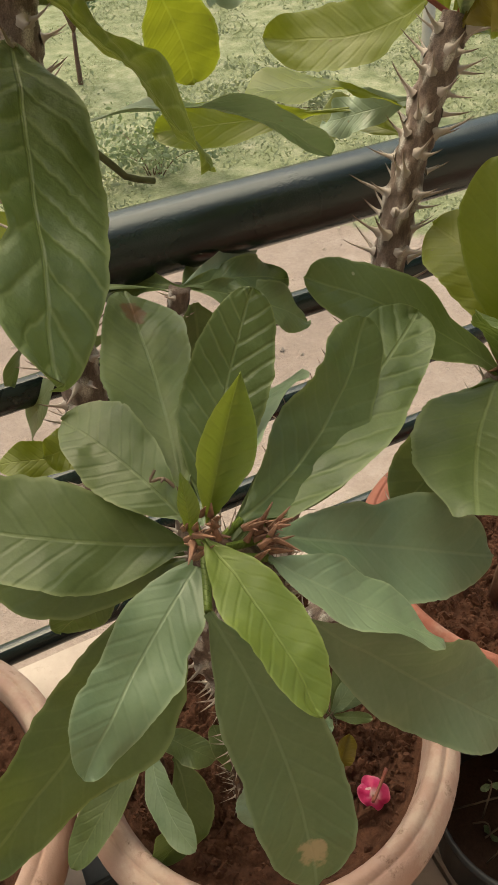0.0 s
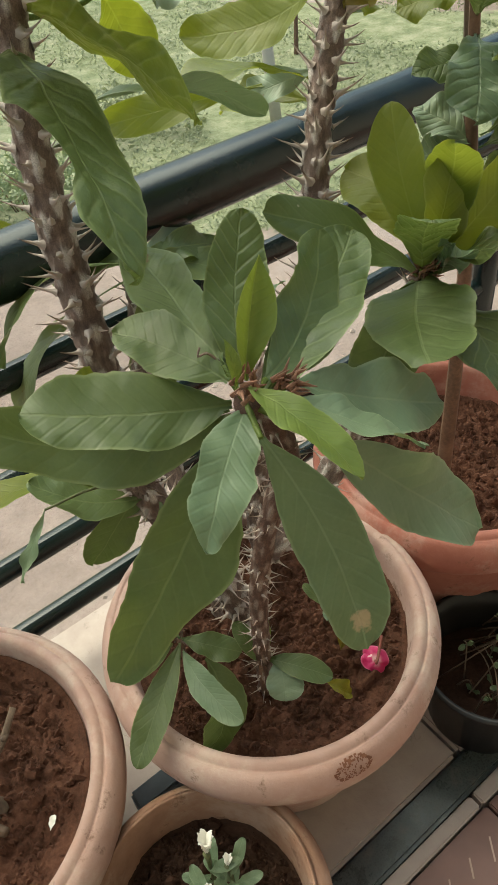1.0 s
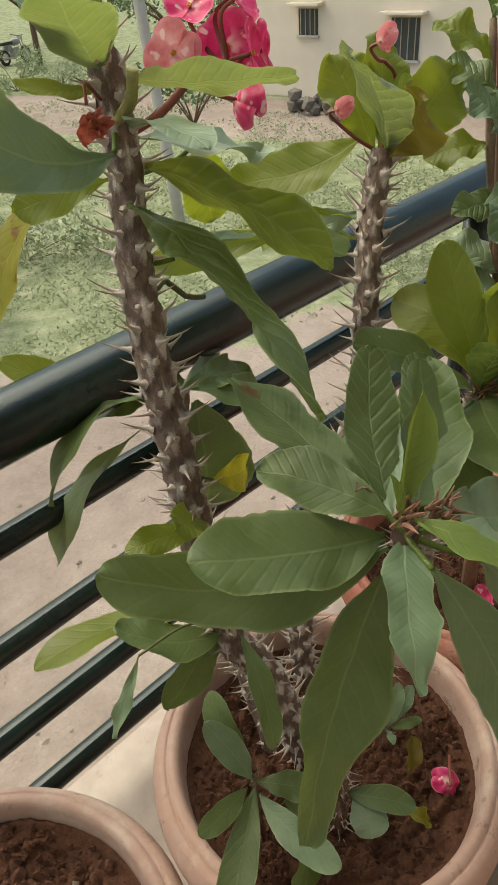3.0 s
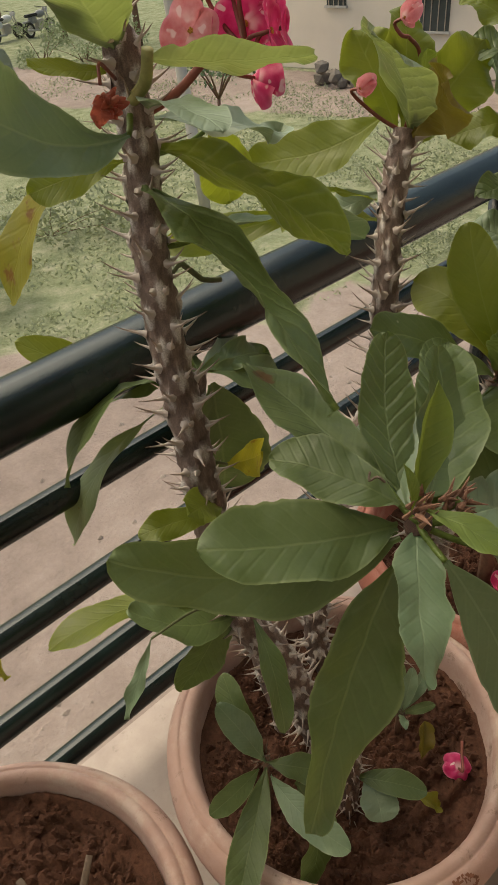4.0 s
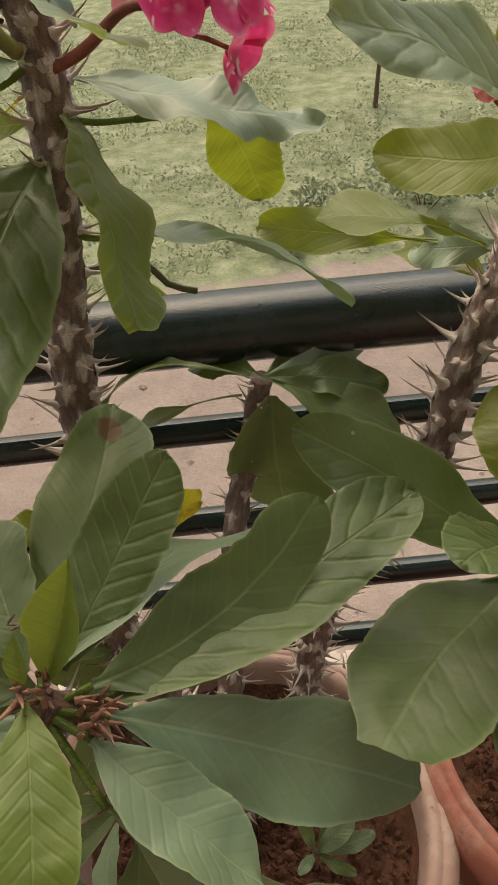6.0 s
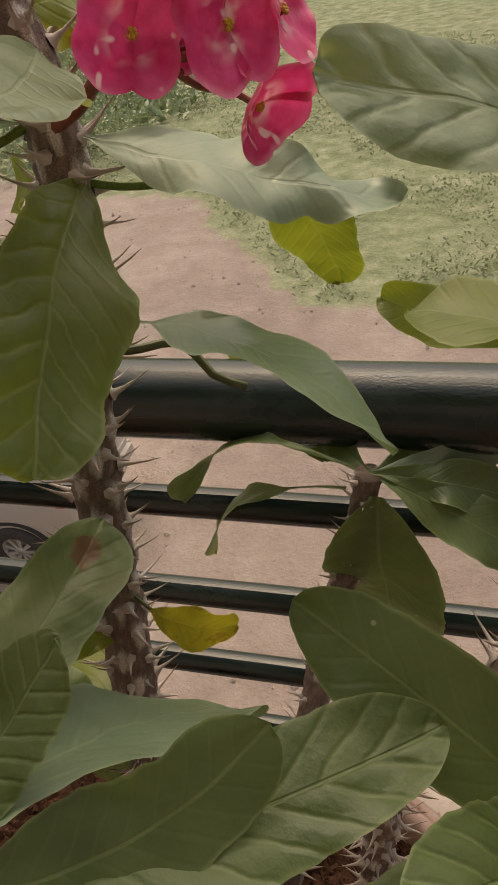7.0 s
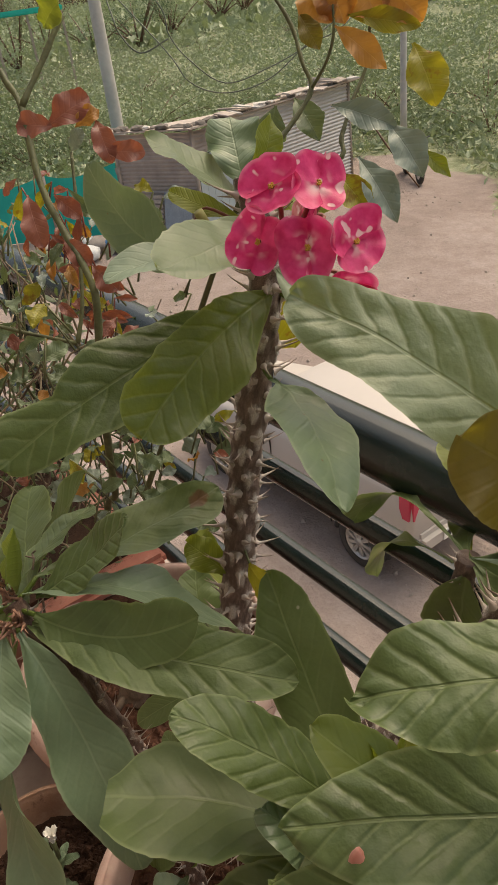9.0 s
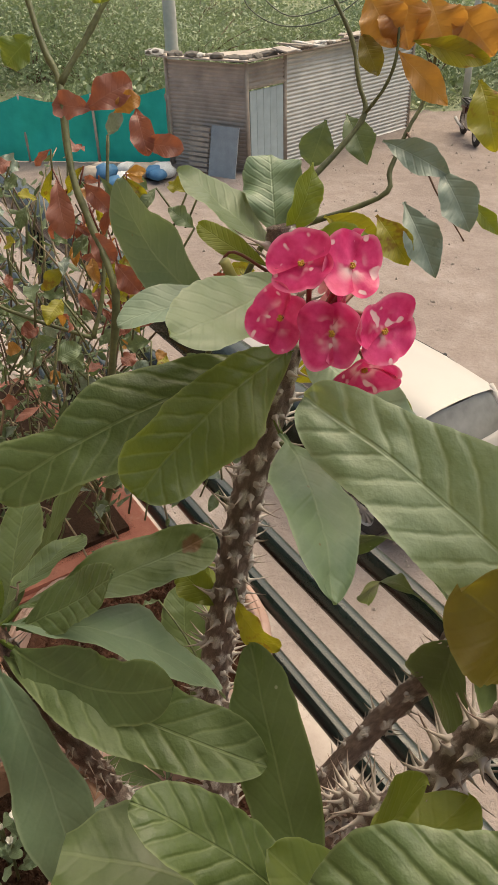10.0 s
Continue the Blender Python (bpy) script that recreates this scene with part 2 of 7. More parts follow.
def petal_material(name, deep, light):
    m = Mat(name)
    uv = m.n("UVMap").outputs[0]
    sep = m.n("SeparateXYZ")
    m.to(uv, sep.inputs[0])
    s = sep.outputs[1]
    oc = m.coord()
    f = m.noise(oc, 130.0, 3)
    base = m.ramp(f, (0.3, deep), (0.75, light))
    spot = m.smooth(m.noise(oc, 120.0, 1.0), 0.66, 0.71)
    base = m.mix(m.math("MULTIPLY", spot, 0.85), base, (0.90, 0.66, 0.68))
    pale = m.math("MULTIPLY", m.math("SUBTRACT", 1.0, m.smooth(s, 0.10, 0.62)), m.smooth(m.noise(oc, 85.0, 2), 0.46, 0.58))
    base = m.mix(m.math("MULTIPLY", pale, 0.9), base, (0.90, 0.66, 0.66))
    heart = m.math("SUBTRACT", 1.0, m.smooth(s, 0.02, 0.16))
    base = m.mix(m.math("MULTIPLY", heart, 0.7), base, (0.66, 0.30, 0.20))
    lip_ = m.math("MULTIPLY", m.smooth(s, 0.84, 1.0), m.smooth(m.noise(oc, 60.0, 2), 0.36, 0.60))
    base = m.mix(m.math("MULTIPLY", lip_, 0.55), base, (0.88, 0.36, 0.50))
    m.color(base).gloss(0.42, 0.4)
    tr = m.n("BsdfTranslucent")
    m.to(base, tr.inputs[0])
    ms = m.n("MixShader")
    ms.inputs[0].default_value = 0.3
    m.to(m.b.outputs[0], ms.inputs[1]).to(tr.outputs[0], ms.inputs[2]).to(ms.outputs[0], m.out.inputs[0])
    m.bump(m.noise(oc, 260.0, 3), 0.0006, 0.5)
    return m.m


PETAL = petal_material("pink_red_petal", (0.60, 0.015, 0.125), (0.79, 0.075, 0.26))
PETAL_PALE = petal_material("pale_pink_petal", (0.66, 0.17, 0.20), (0.82, 0.40, 0.42))
POLLEN = plain("yellow_centre", (0.50, 0.27, 0.04), 0.6, scale=400, spread=0.3)


def rail_material():
    m = Mat("dark_green_gloss_paint")
    v = m.coord()
    a, b = m.noise(v, 650.0, 1), m.noise(v, 25.0, 4)
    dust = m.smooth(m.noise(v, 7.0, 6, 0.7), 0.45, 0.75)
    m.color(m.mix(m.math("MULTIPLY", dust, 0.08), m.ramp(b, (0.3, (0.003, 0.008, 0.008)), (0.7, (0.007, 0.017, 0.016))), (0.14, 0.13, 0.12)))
    m.gloss(m.ramp(b, (0.3, (0.13,) * 3), (0.7, (0.24,) * 3)), 0.5)
    m.bump(m.math("ADD", a, m.math("MULTIPLY", m.noise(v, 260.0, 2), 0.25)), 0.0006, 0.45)
    return m.m


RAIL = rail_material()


def terracotta(name, pale, deep, white):
    m = Mat(name)
    v = m.coord()
    a, b, c = m.noise(v, 9.0, 5, 0.65), m.noise(v, 60.0, 5), m.noise(v, 500.0, 3)
    f = m.math("ADD", m.math("MULTIPLY", a, 0.7), m.math("MULTIPLY", b, 0.3))
    base = m.ramp(f, (0.34, deep), (0.58, pale))
    base = m.mix(m.math("MULTIPLY", m.smooth(m.noise(v, 14.0, 6, 0.7), 0.48, 0.66), white), base, (0.66, 0.58, 0.50))
    dirt = m.smooth(m.noise(v, 30.0, 6, 0.75), 0.57, 0.70)
    base = m.mix(m.math("MULTIPLY", dirt, 0.7), base, (0.12, 0.06, 0.035))
    m.color(base).gloss(0.82, 0.25)
    m.bump(m.math("ADD", b, m.math("MULTIPLY", c, 0.5)), 0.0010, 0.6)
    return m.m


CLAY = terracotta("terracotta_pale", (0.48, 0.330, 0.285), (0.42, 0.260, 0.212), 0.35)
CLAY_RED = terracotta("terracotta_red", (0.40, 0.165, 0.125), (0.31, 0.110, 0.080), 0.22)
CLAY_OLD = terracotta("terracotta_stained", (0.36, 0.22, 0.155), (0.24, 0.13, 0.085), 0.25)
BLACK_PLASTIC = plain("black_plastic", (0.018, 0.017, 0.016), 0.45, scale=60, spread=0.4, bump=0.0004)


def soil_material(name, a, b):
    m = Mat(name)
    v = m.coord()
    f = m.math("ADD", m.math("MULTIPLY", m.noise(v, 25.0, 6, 0.7), 0.55), m.math("MULTIPLY", m.noise(v, 220.0, 5, 0.7), 0.45))
    m.color(m.ramp(f, (0.30, a), (0.55, b), (0.75, tuple(min(1, c * 1.7) for c in b)))).gloss(0.9, 0.15)
    m.bump(f, 0.005, 0.9)
    return m.m


SOIL = soil_material("red_brown_soil", (0.024, 0.0105, 0.0065), (0.115, 0.053, 0.034))
SOIL_DARK = soil_material("wet_dark_soil", (0.020, 0.010, 0.007), (0.050, 0.026, 0.017))


# ---- mesh helpers ----
V = Vector


def mesh_part(name, verts, faces, material, parent=None, label="", uvs=None, smooth=True):
    """One mesh object of its own, under a thing or a part."""
    me = bpy.data.meshes.new(name)
    me.from_pydata([tuple(v) for v in verts], [], faces)
    if uvs is not None:
        lay = me.uv_layers.new(name="UVMap")
        idx = np.empty(len(me.loops), dtype=np.int32)
        me.loops.foreach_get("vertex_index", idx)
        lay.data.foreach_set("uv", np.asarray(uvs, dtype=np.float32)[idx].ravel())
    me.materials.append(material)
    if smooth:
        me.polygons.foreach_set("use_smooth", [True] * len(me.polygons))
    me.update()
    ob = new(name, me)
    if parent is not None:
        ob.parent = parent
    if label:
        ob["label"] = label
    return ob


def part(name, bm, material, parent=None, label="", smooth=False):
    me = bpy.data.meshes.new(name)
    bm.normal_update()
    bm.to_mesh(me)
    bm.free()
    me.materials.append(material)
    if smooth:
        me.polygons.foreach_set("use_smooth", [True] * len(me.polygons))
    ob = new(name, me)
    if parent is not None:
        ob.parent = parent
    if label:
        ob["label"] = label
    return ob


def thing(name, label, category, at=(0, 0, 0), group="", kind=""):
    """An Empty at the thing's base, which carries its parts. Parts are written in world places."""
    ob = new(name)
    ob.empty_display_size = 0.05
    ob.location = at
    tagged(ob, label, category, group, kind)
    return ob


def box(name, lo, hi, material, parent=None, bevel=0.003, label=""):
    bm = bmesh.new()
    bmesh.ops.create_cube(bm, size=1.0)
    for v in bm.verts:
        v.co = V([lo[i] + (v.co[i] + 0.5) * (hi[i] - lo[i]) for i in range(3)])
    if bevel:
        bmesh.ops.bevel(bm, geom=bm.edges[:], offset=bevel, segments=2, affect="EDGES")
    return part(name, bm, material, parent, label)


def spline(points, steps):
    """A smooth curve through points (Catmull-Rom)."""
    p = [V(q) for q in points]
    p = [p[0] * 2 - p[1]] + p + [p[-1] * 2 - p[-2]]
    out = []
    for i in range(1, len(p) - 2):
        for k in range(steps):
            t = k / steps
            a, b, c, d = p[i - 1], p[i], p[i + 1], p[i + 2]
            out.append(0.5 * ((2 * b) + (c - a) * t + (2 * a - 5 * b + 4 * c - d) * t * t + (3 * b - a - 3 * c + d) * t ** 3))
    return out + [p[-2]]


def tube_data(line, radii, segs=10, cap=True, rough=0.0, freq=120.0, vscale=40.0):
    """Vertices, faces and UVs of a tube along a line; the radius may be uneven."""
    n = len(line)
    verts, faces, uvs = [], [], []
    ref = V((0.31, 0.9, 0.2))
    run = 0.0
    for i, p in enumerate(line):
        t = (line[min(i + 1, n - 1)] - line[max(i - 1, 0)]).normalized()
        a = t.cross(ref)
        if a.length < 1e-3:
            a = t.cross(V((1, 0, 0)))
        a.normalize()
        b = t.cross(a)
        r = radii[0] + (radii[1] - radii[0]) * i / (n - 1) if len(radii) == 2 else radii[i]
        if i:
            run += (p - line[i - 1]).length
        for k in range(segs + 1):
            ang = 2 * math.pi * (k % segs) / segs
            d = a * math.cos(ang) + b * math.sin(ang)
            rr = r * (1 + rough * (noise.noise((p + d * r) * freq) + 0.6 * noise.noise((p + d * r) * freq * 2.7)))
            verts.append(p + d * rr)
            uvs.append((k / segs * 2 * math.pi * r * vscale, run * vscale))
    w = segs + 1
    for i in range(n - 1):
        for k in range(segs):
            faces.append((i * w + k, i * w + k + 1, (i + 1) * w + k + 1, (i + 1) * w + k))
    if cap:
        for i in (0, n - 1):
            c = len(verts)
            verts.append(line[i])
            uvs.append((0, 0))
            for k in range(segs):
                f = (c, i * w + k + 1, i * w + k) if i == 0 else (c, i * w + k, i * w + k + 1)
                faces.append(f)
    return verts, faces, uvs


def tube(name, points, radii, material, parent=None, segs=8, steps=6, label="", rough=0.0, freq=120.0):
    line = spline(points, steps) if steps > 1 else [V(p) for p in points]
    v, f, uv = tube_data(line, radii, segs, True, rough, freq)
    return mesh_part(name, v, f, material, parent, label, uv)


def lathe(name, profile, material, parent=None, segs=64, at=(0, 0, 0), label="", uneven=0.0, seed=0.0):
    """A turned body: profile is (radius, height) from the outside foot over the rim to the inside."""
    verts, faces = [], []
    w = len(profile)
    for k in range(segs):
        a = 2 * math.pi * k / segs
        for r, z in profile:
            d = 1 + uneven * noise.noise(V((math.cos(a) * 1.5, math.sin(a) * 1.5, z * 8 + seed)))
            verts.append((at[0] + r * d * math.cos(a), at[1] + r * d * math.sin(a), at[2] + z))
    for k in range(segs):
        for i in range(w - 1):
            faces.append((k * w + i, ((k + 1) % segs) * w + i, ((k + 1) % segs) * w + i + 1, k * w + i + 1))
    return mesh_part(name, verts, faces, material, parent, label)


def blade_width(s, blunt, stalk=0.0, taper=1.15):
    """Half width of a strap-like, round-ended blade along its length, after a narrow stalk."""
    if stalk:
        if s < stalk:
            return 0.09
        s = (s - stalk) / (1 - stalk)
    if s < 0.62:
        x = math.sin(math.pi / 2 * s / 0.62) ** taper
    else:
        x = max(0.0, 1 - ((s - 0.62) / 0.38) ** (2.3 if blunt < 0.75 else 1.35)) ** blunt
    return max(0.09 * (1 - s), x)


def leaf(plant, base, tip, width, material, n=(0, -0.35, 1), arch=0.08, wave=0.10, fold=0.14, twist=0.0, blunt=0.52, ripples=2.2,
         crinkle=0.02, label="", end=1.0, bite=(), name="leaf", droop=0.0, stalk=0.0, taper=1.15, sway=0.0, left=None, right=None):
    """One leaf blade from its foot to its tip. arch lifts its middle, fold lifts both halves, wave buckles its edges, crinkle quilts it
    between the side veins, end < 1 cuts the tip off, bite is (where along, which side, how deep), sway bends it sideways, left and right
    scale the half widths at five steps from foot to tip."""
    base, tip = V(base), V(tip)
    axis = tip - base
    ln = axis.length
    t0 = axis.normalized()
    nn = V(n) - t0 * V(n).dot(t0)
    nn.normalize()
    rnd = random.Random(hash((round(base.x, 4), round(tip.x, 4), round(tip.z, 4))))
    ph, ph2, ph3 = rnd.uniform(0, 6.28), rnd.uniform(0, 6.28), rnd.uniform(0, 50)
    rows, cols = (54, 8) if width > 0.025 else (30, 6)
    if crinkle > 0.025:
        rows, cols = 96, 16
        material = {LEAF.name: LEAF_QUILT, LEAF_BLUE.name: LEAF_BLUE_QUILT, LEAF_PALE.name: LEAF_PALE_QUILT, LEAF_PALE_THIN.name: LEAF_PALE_THIN_QUILT, LEAF_THIN.name: LEAF_THIN_QUILT}.get(material.name, material)
    verts, faces, uvs = [], [], []
    mid = base + axis * 0.5 + nn * ln * arch * 2 + t0.cross(nn) * ln * sway * 2
    wander = 0.05 if left else 0.13
    for i in range(rows + 1):
        x = i / rows
        s = (x + 0.14 * math.sin(math.pi * x)) * end if end == 1.0 else x * end
        q = 1 - s
        p = base * q * q + mid * 2 * q * s + tip * s * s
        p = p + V((0, 0, -droop * ln * s * s * s))
        tan = ((mid - base) * 2 * q + (tip - mid) * 2 * s).normalized()
        side = tan.cross(nn).normalized()
        up = side.cross(tan).normalized()
        if twist:
            r = Matrix.Rotation(twist * s, 3, tan)
            side, up = r @ side, r @ up
        hw = width * 0.5 * blade_width(s, blunt, stalk, taper)
        grow = min(1, s * 3)
        for k in range(cols + 1):
            u = -1 + 2 * k / cols
            sd = 1 if u > 0 else -1
            # each edge wanders on its own
            h = hw * (1 + wander * noise.noise(V((s * 5.5, sd * 9.0, ph3))) + 0.045 * noise.noise(V((s * 19.0, sd * 5.0, ph3))) + 0.022 * noise.noise(V((s * 47.0, sd * 7.0, ph3))))
            if left:
                h = h * float(np.interp(s, (0.12, 0.32, 0.52, 0.72, 0.92), right if u > 0 else left))
            for bs, bside, deep in bite:
                if u * bside > 0:
                    h = h * (1 - deep * math.exp(-((s - bs) / 0.07) ** 2))
            z = fold * abs(u) * h + 1.25 * wave * width * u * u * math.sin(ripples * 6.28 * s + ph + 1.6 * (u > 0)) * grow
            z += wave * 0.45 * width * abs(u) ** 3 * noise.noise(V((s * 12.0, sd * 3.0, ph3))) * grow
            if crinkle > 0.025:  # pillows between the sunken side veins
                turn = (s - 0.42 * abs(u) * h / width) * 10.0 - 0.5 + 0.22 * noise.noise(V((s * 5, sd * 2.0, ph3)))
                z += 0.6 * crinkle * width * (abs(math.sin(turn * math.pi)) ** 0.6 - 0.6) * min(1, abs(u) * 3.5) * (1.2 - abs(u)) * 0.9 * grow
            z += 0.035 * width * noise.noise(V((s * 6, u * 2, ph))) + 0.012 * width * noise.noise(V((s * 17, u * 5, ph)))
            verts.append(p + side * (u * h) + up * z)
            uvs.append((0.5 + u * h / width, s))
    w = cols + 1
    for i in range(rows):
        for k in range(cols):
            faces.append((i * w + k, i * w + k + 1, (i + 1) * w + k + 1, (i + 1) * w + k))
    ob = mesh_part(name, verts, faces, material, plant, label, uvs)
    ob.data.attributes.new("rim", "FLOAT", "POINT").data.foreach_set("value", [abs(-1 + 2 * k / cols) for _ in range(rows + 1) for k in range(cols + 1)])
    return ob


# thorn: one slender, slightly bent spike of unit length, shared by all
def thorn_mesh():
    line = [V((0.16 * t * t, 0, t)) for t in (0, 0.12, 0.35, 0.7, 1.0)]
    v, f, uv = tube_data(line, [0.165, 0.078, 0.042, 0.023, 0.004], 6, False)
    me = bpy.data.meshes.new("thorn")
    me.from_pydata([tuple(q) for q in v], [], f)
    me.materials.append(THORN)
    me.polygons.foreach_set("use_smooth", [True] * len(me.polygons))
    return me


THORN_MESH = thorn_mesh()


def thorny_trunk(plant, points, radii, every=0.0043, length=0.019, segs=24, seed=1, skip=0.0, up=0.25, label="", bark=None, slim=1.0):
    """A corky trunk with pale leaf scars winding round it and a pair of thorns at each scar, every thorn an object of its own."""
    line = spline(points, 30)
    n = len(line)
    rnd = random.Random(seed)
    rad = [radii[0] + (radii[1] - radii[0]) * i / (n - 1) for i in range(n)]
    runs = [0.0]
    for i in range(1, n):
        runs.append(runs[-1] + (line[i] - line[i - 1]).length)
    scars, at, angle = [], 0.002, rnd.uniform(0, 6)
    while at < runs[-1] - 0.004:
        scars.append((at, angle % 6.2832, rnd.uniform(0.7, 1.25)))
        at += every * rnd.uniform(0.75, 1.25)
        angle += 2.4
    v, f, uv = tube_data(line, rad, segs, True, 0.0)
    w = segs + 1
    mark = np.zeros(len(v), dtype=np.float32)
    for i in range(n):
        near = [c for c in scars if abs(c[0] - runs[i]) < 0.012]
        for k in range(w):
            j = i * w + k
            a = 2 * math.pi * (k % segs) / segs
            b = 0.0
            for z, ang, big in near:
                da = (a - ang + math.pi) % (2 * math.pi) - math.pi
                dz = (runs[i] - z) / 0.0046
                b = max(b, big * math.exp(-(da / 0.27) ** 2 - dz * dz * (0.6 if dz > 0 else 0.14)))
            d = v[j] - line[i]
            v[j] = line[i] + d * (0.90 + 0.22 * b + 0.12 * noise.noise(v[j] * 170) + 0.05 * noise.noise(v[j] * 420))
            mark[j] = b
    trunk = mesh_part("trunk", v, f, bark or BARK, plant, label, uv)
    trunk.data.attributes.new("scar", "FLOAT", "POINT").data.foreach_set("value", mark)
    for z, ang, big in scars:
        if rnd.random() < skip:
            continue
        i = min(range(n), key=lambda q: abs(runs[q] - z))
        i = max(1, min(n - 2, i))
        t = (line[i + 1] - line[i - 1]).normalized()
        x = t.cross(V((0.31, 0.9, 0.2))).normalized()
        y = t.cross(x)
        for da in (-0.24, 0.24):
            a = ang + da + rnd.uniform(-0.12, 0.12)
            d = x * math.cos(a) + y * math.sin(a)
            aim = (d + t * (up + rnd.uniform(-0.35, 0.35)) + x * rnd.uniform(-0.2, 0.2)).normalized()
            ob = new("thorn", THORN_MESH)
            size = length * rnd.uniform(0.6, 1.25)
            thick = slim * rnd.uniform(0.9, 1.3) * (0.4 * size + 0.6 * length)
            ob.matrix_basis = Matrix.Translation(line[i] + d * rad[i] * 0.97) @ aim.to_track_quat("Z", "X").to_matrix().to_4x4() @ Matrix.Diagonal((thick, thick, size, 1))
            ob.parent = trunk
    return trunk


def crown_spikes(plant, centre, count, spread, length, up=(0, 0, 1), seed=3, radius=0.0016, material=None):
    """The bristle of short red-brown spikes in the heart of a rosette."""
    rnd = random.Random(seed)
    for _ in range(count):
        d = V((rnd.uniform(-1, 1), rnd.uniform(-1, 1), rnd.uniform(-1, 1)))
        d = (d.normalized() * spread + V(up)).normalized()
        a = V(centre) + V((rnd.uniform(-1, 1), rnd.uniform(-1, 1), rnd.uniform(-1, 1))) * 0.006
        tube("spike", [a, a + d * length * rnd.uniform(0.5, 1.1)], (radius, radius * 0.15), material or SPIKE, plant, segs=5, steps=1)


# ---- railing ----
railing = thing("balcony_railing", "dark green glossy painted steel pipe balcony railing", "railing", (0, 0, -0.54))
railing.location = (0, 0, 0)


def pipe(name, z, r, x0, x1, parent, label=""):
    line = [V((x0 + (x1 - x0) * i / 40, 0.0012 * math.sin(i * 1.3), z)) for i in range(41)]
    v, f, uv = tube_data(line, (r, r), 32 if r > 0.02 else 18, True)
    return mesh_part(name, v, f, RAIL, parent, label, uv)


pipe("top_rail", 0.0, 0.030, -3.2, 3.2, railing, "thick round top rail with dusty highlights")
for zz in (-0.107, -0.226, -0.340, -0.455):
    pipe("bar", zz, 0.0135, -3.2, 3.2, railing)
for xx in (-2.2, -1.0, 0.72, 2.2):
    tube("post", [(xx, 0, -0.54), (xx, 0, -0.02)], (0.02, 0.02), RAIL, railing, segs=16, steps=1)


# ---- pots ----
def soil_height(x, y, seed):
    q = V((x, y, seed))
    return 0.012 * noise.noise(q * 22) + 0.014 * abs(noise.noise(q * 65)) + 0.011 * abs(noise.noise(q * 130)) + 0.006 * abs(noise.noise(q * 290)) - 0.008


def pot(name, label, centre, rim, height, material, soil, soil_drop=0.05, foot=0.62, seed=1.0, lip=0.022):
    """A turned clay pot with a rounded rim roll and a groove under it, and earth inside."""
    x, y, z = centre  # z: top of the rim
    p = thing(name, label, "plant pot", (0, 0, 0))
    h, R = height, rim
    prof = [(R * foot * 0.4, -h), (R * foot, -h), (R * (foot + 0.05), -h + 0.006)]
    for i in range(1, 9):
        t = i / 8
        prof.append((R * (foot + 0.05 + (0.85 - foot - 0.05) * t ** 0.9), -h + 0.006 + (h - 0.062) * t))
    prof += [(R * 0.86, -0.062), (R * 0.94, -0.057), (R * 0.985, -0.046), (R, -0.032), (R * 0.995, -0.020), (R - 0.006, -0.009), (R - 0.012, -0.004), (R - 0.0135, -0.0045),
             (R - 0.0145, -0.0055), (R - 0.0155, -0.0040), (R - 0.018, -0.0008), (R - lip, 0.0), (R - lip - 0.004, -0.003), (R - lip - 0.006, -0.010), (R - lip - 0.008, -0.022), (R - lip - 0.014, -soil_drop - 0.03)]
    lathe("body", prof, material, p, 72, (x, y, z), uneven=0.004, seed=seed)
    # earth: an uneven disc with clods
    rr = R - lip - 0.009
    verts, faces = [(x, y, z - soil_drop)], []
    rings, segs = 64, 190
    for i in range(1, rings + 1):
        for k in range(segs):
            a = 2 * math.pi * k / segs
            r = rr * i / rings
            q = V((x + r * math.cos(a), y + r * math.sin(a), 0))
            hgt = soil_height(q.x, q.y, seed) * (1 if i < rings - 8 else 0.35)
            if i > rings - 3:
                hgt += 0.004
            verts.append((q.x, q.y, z - soil_drop + hgt))
    for k in range(segs):
        faces.append((0, 1 + k, 1 + (k + 1) % segs))
        for i in range(rings - 1):
            a, b = 1 + i * segs, 1 + (i + 1) * segs
            faces.append((a + k, b + k, b + (k + 1) % segs, a + (k + 1) % segs))
    mesh_part("earth", verts, faces, soil, p, "crumbly earth filling the pot")
    # clods
    rnd = random.Random(int(seed * 10))
    cv, cf = [], []
    for _ in range(2000):
        a, r = rnd.uniform(0, 6.28), rr * 0.96 * math.sqrt(rnd.random())
        c = V((x + r * math.cos(a), y + r * math.sin(a), z - soil_drop + soil_height(x + r * math.cos(a), y + r * math.sin(a), seed)))
        s = 0.0014 + 0.0034 * rnd.random() ** 2 + (0.0050 * rnd.random() if rnd.random() < 0.12 else 0)
        o = len(cv)
        for d in ((1, 0, 0), (-1, 0, 0), (0, 1, 0), (0, -1, 0), (0, 0, 1), (0, 0, -1), (0.6, 0.6, 0.5), (-0.6, 0.6, 0.4), (0.5, -0.7, 0.4)):
            cv.append(c + V(d) * s * rnd.uniform(0.45, 1.25))
        cf += [tuple(o + i for i in f) for f in ((4, 0, 6), (4, 6, 2), (4, 2, 7), (4, 7, 1), (4, 1, 3), (4, 3, 8), (4, 8, 0), (0, 8, 5), (8, 3, 5), (3, 1, 5), (1, 7, 5), (7, 2, 5), (2, 6, 5), (6, 0, 5))]
    ob = mesh_part("crumbled_earth", cv, cf, soil, p, smooth=False)
    ob["kind"] = "stuff"
    return p


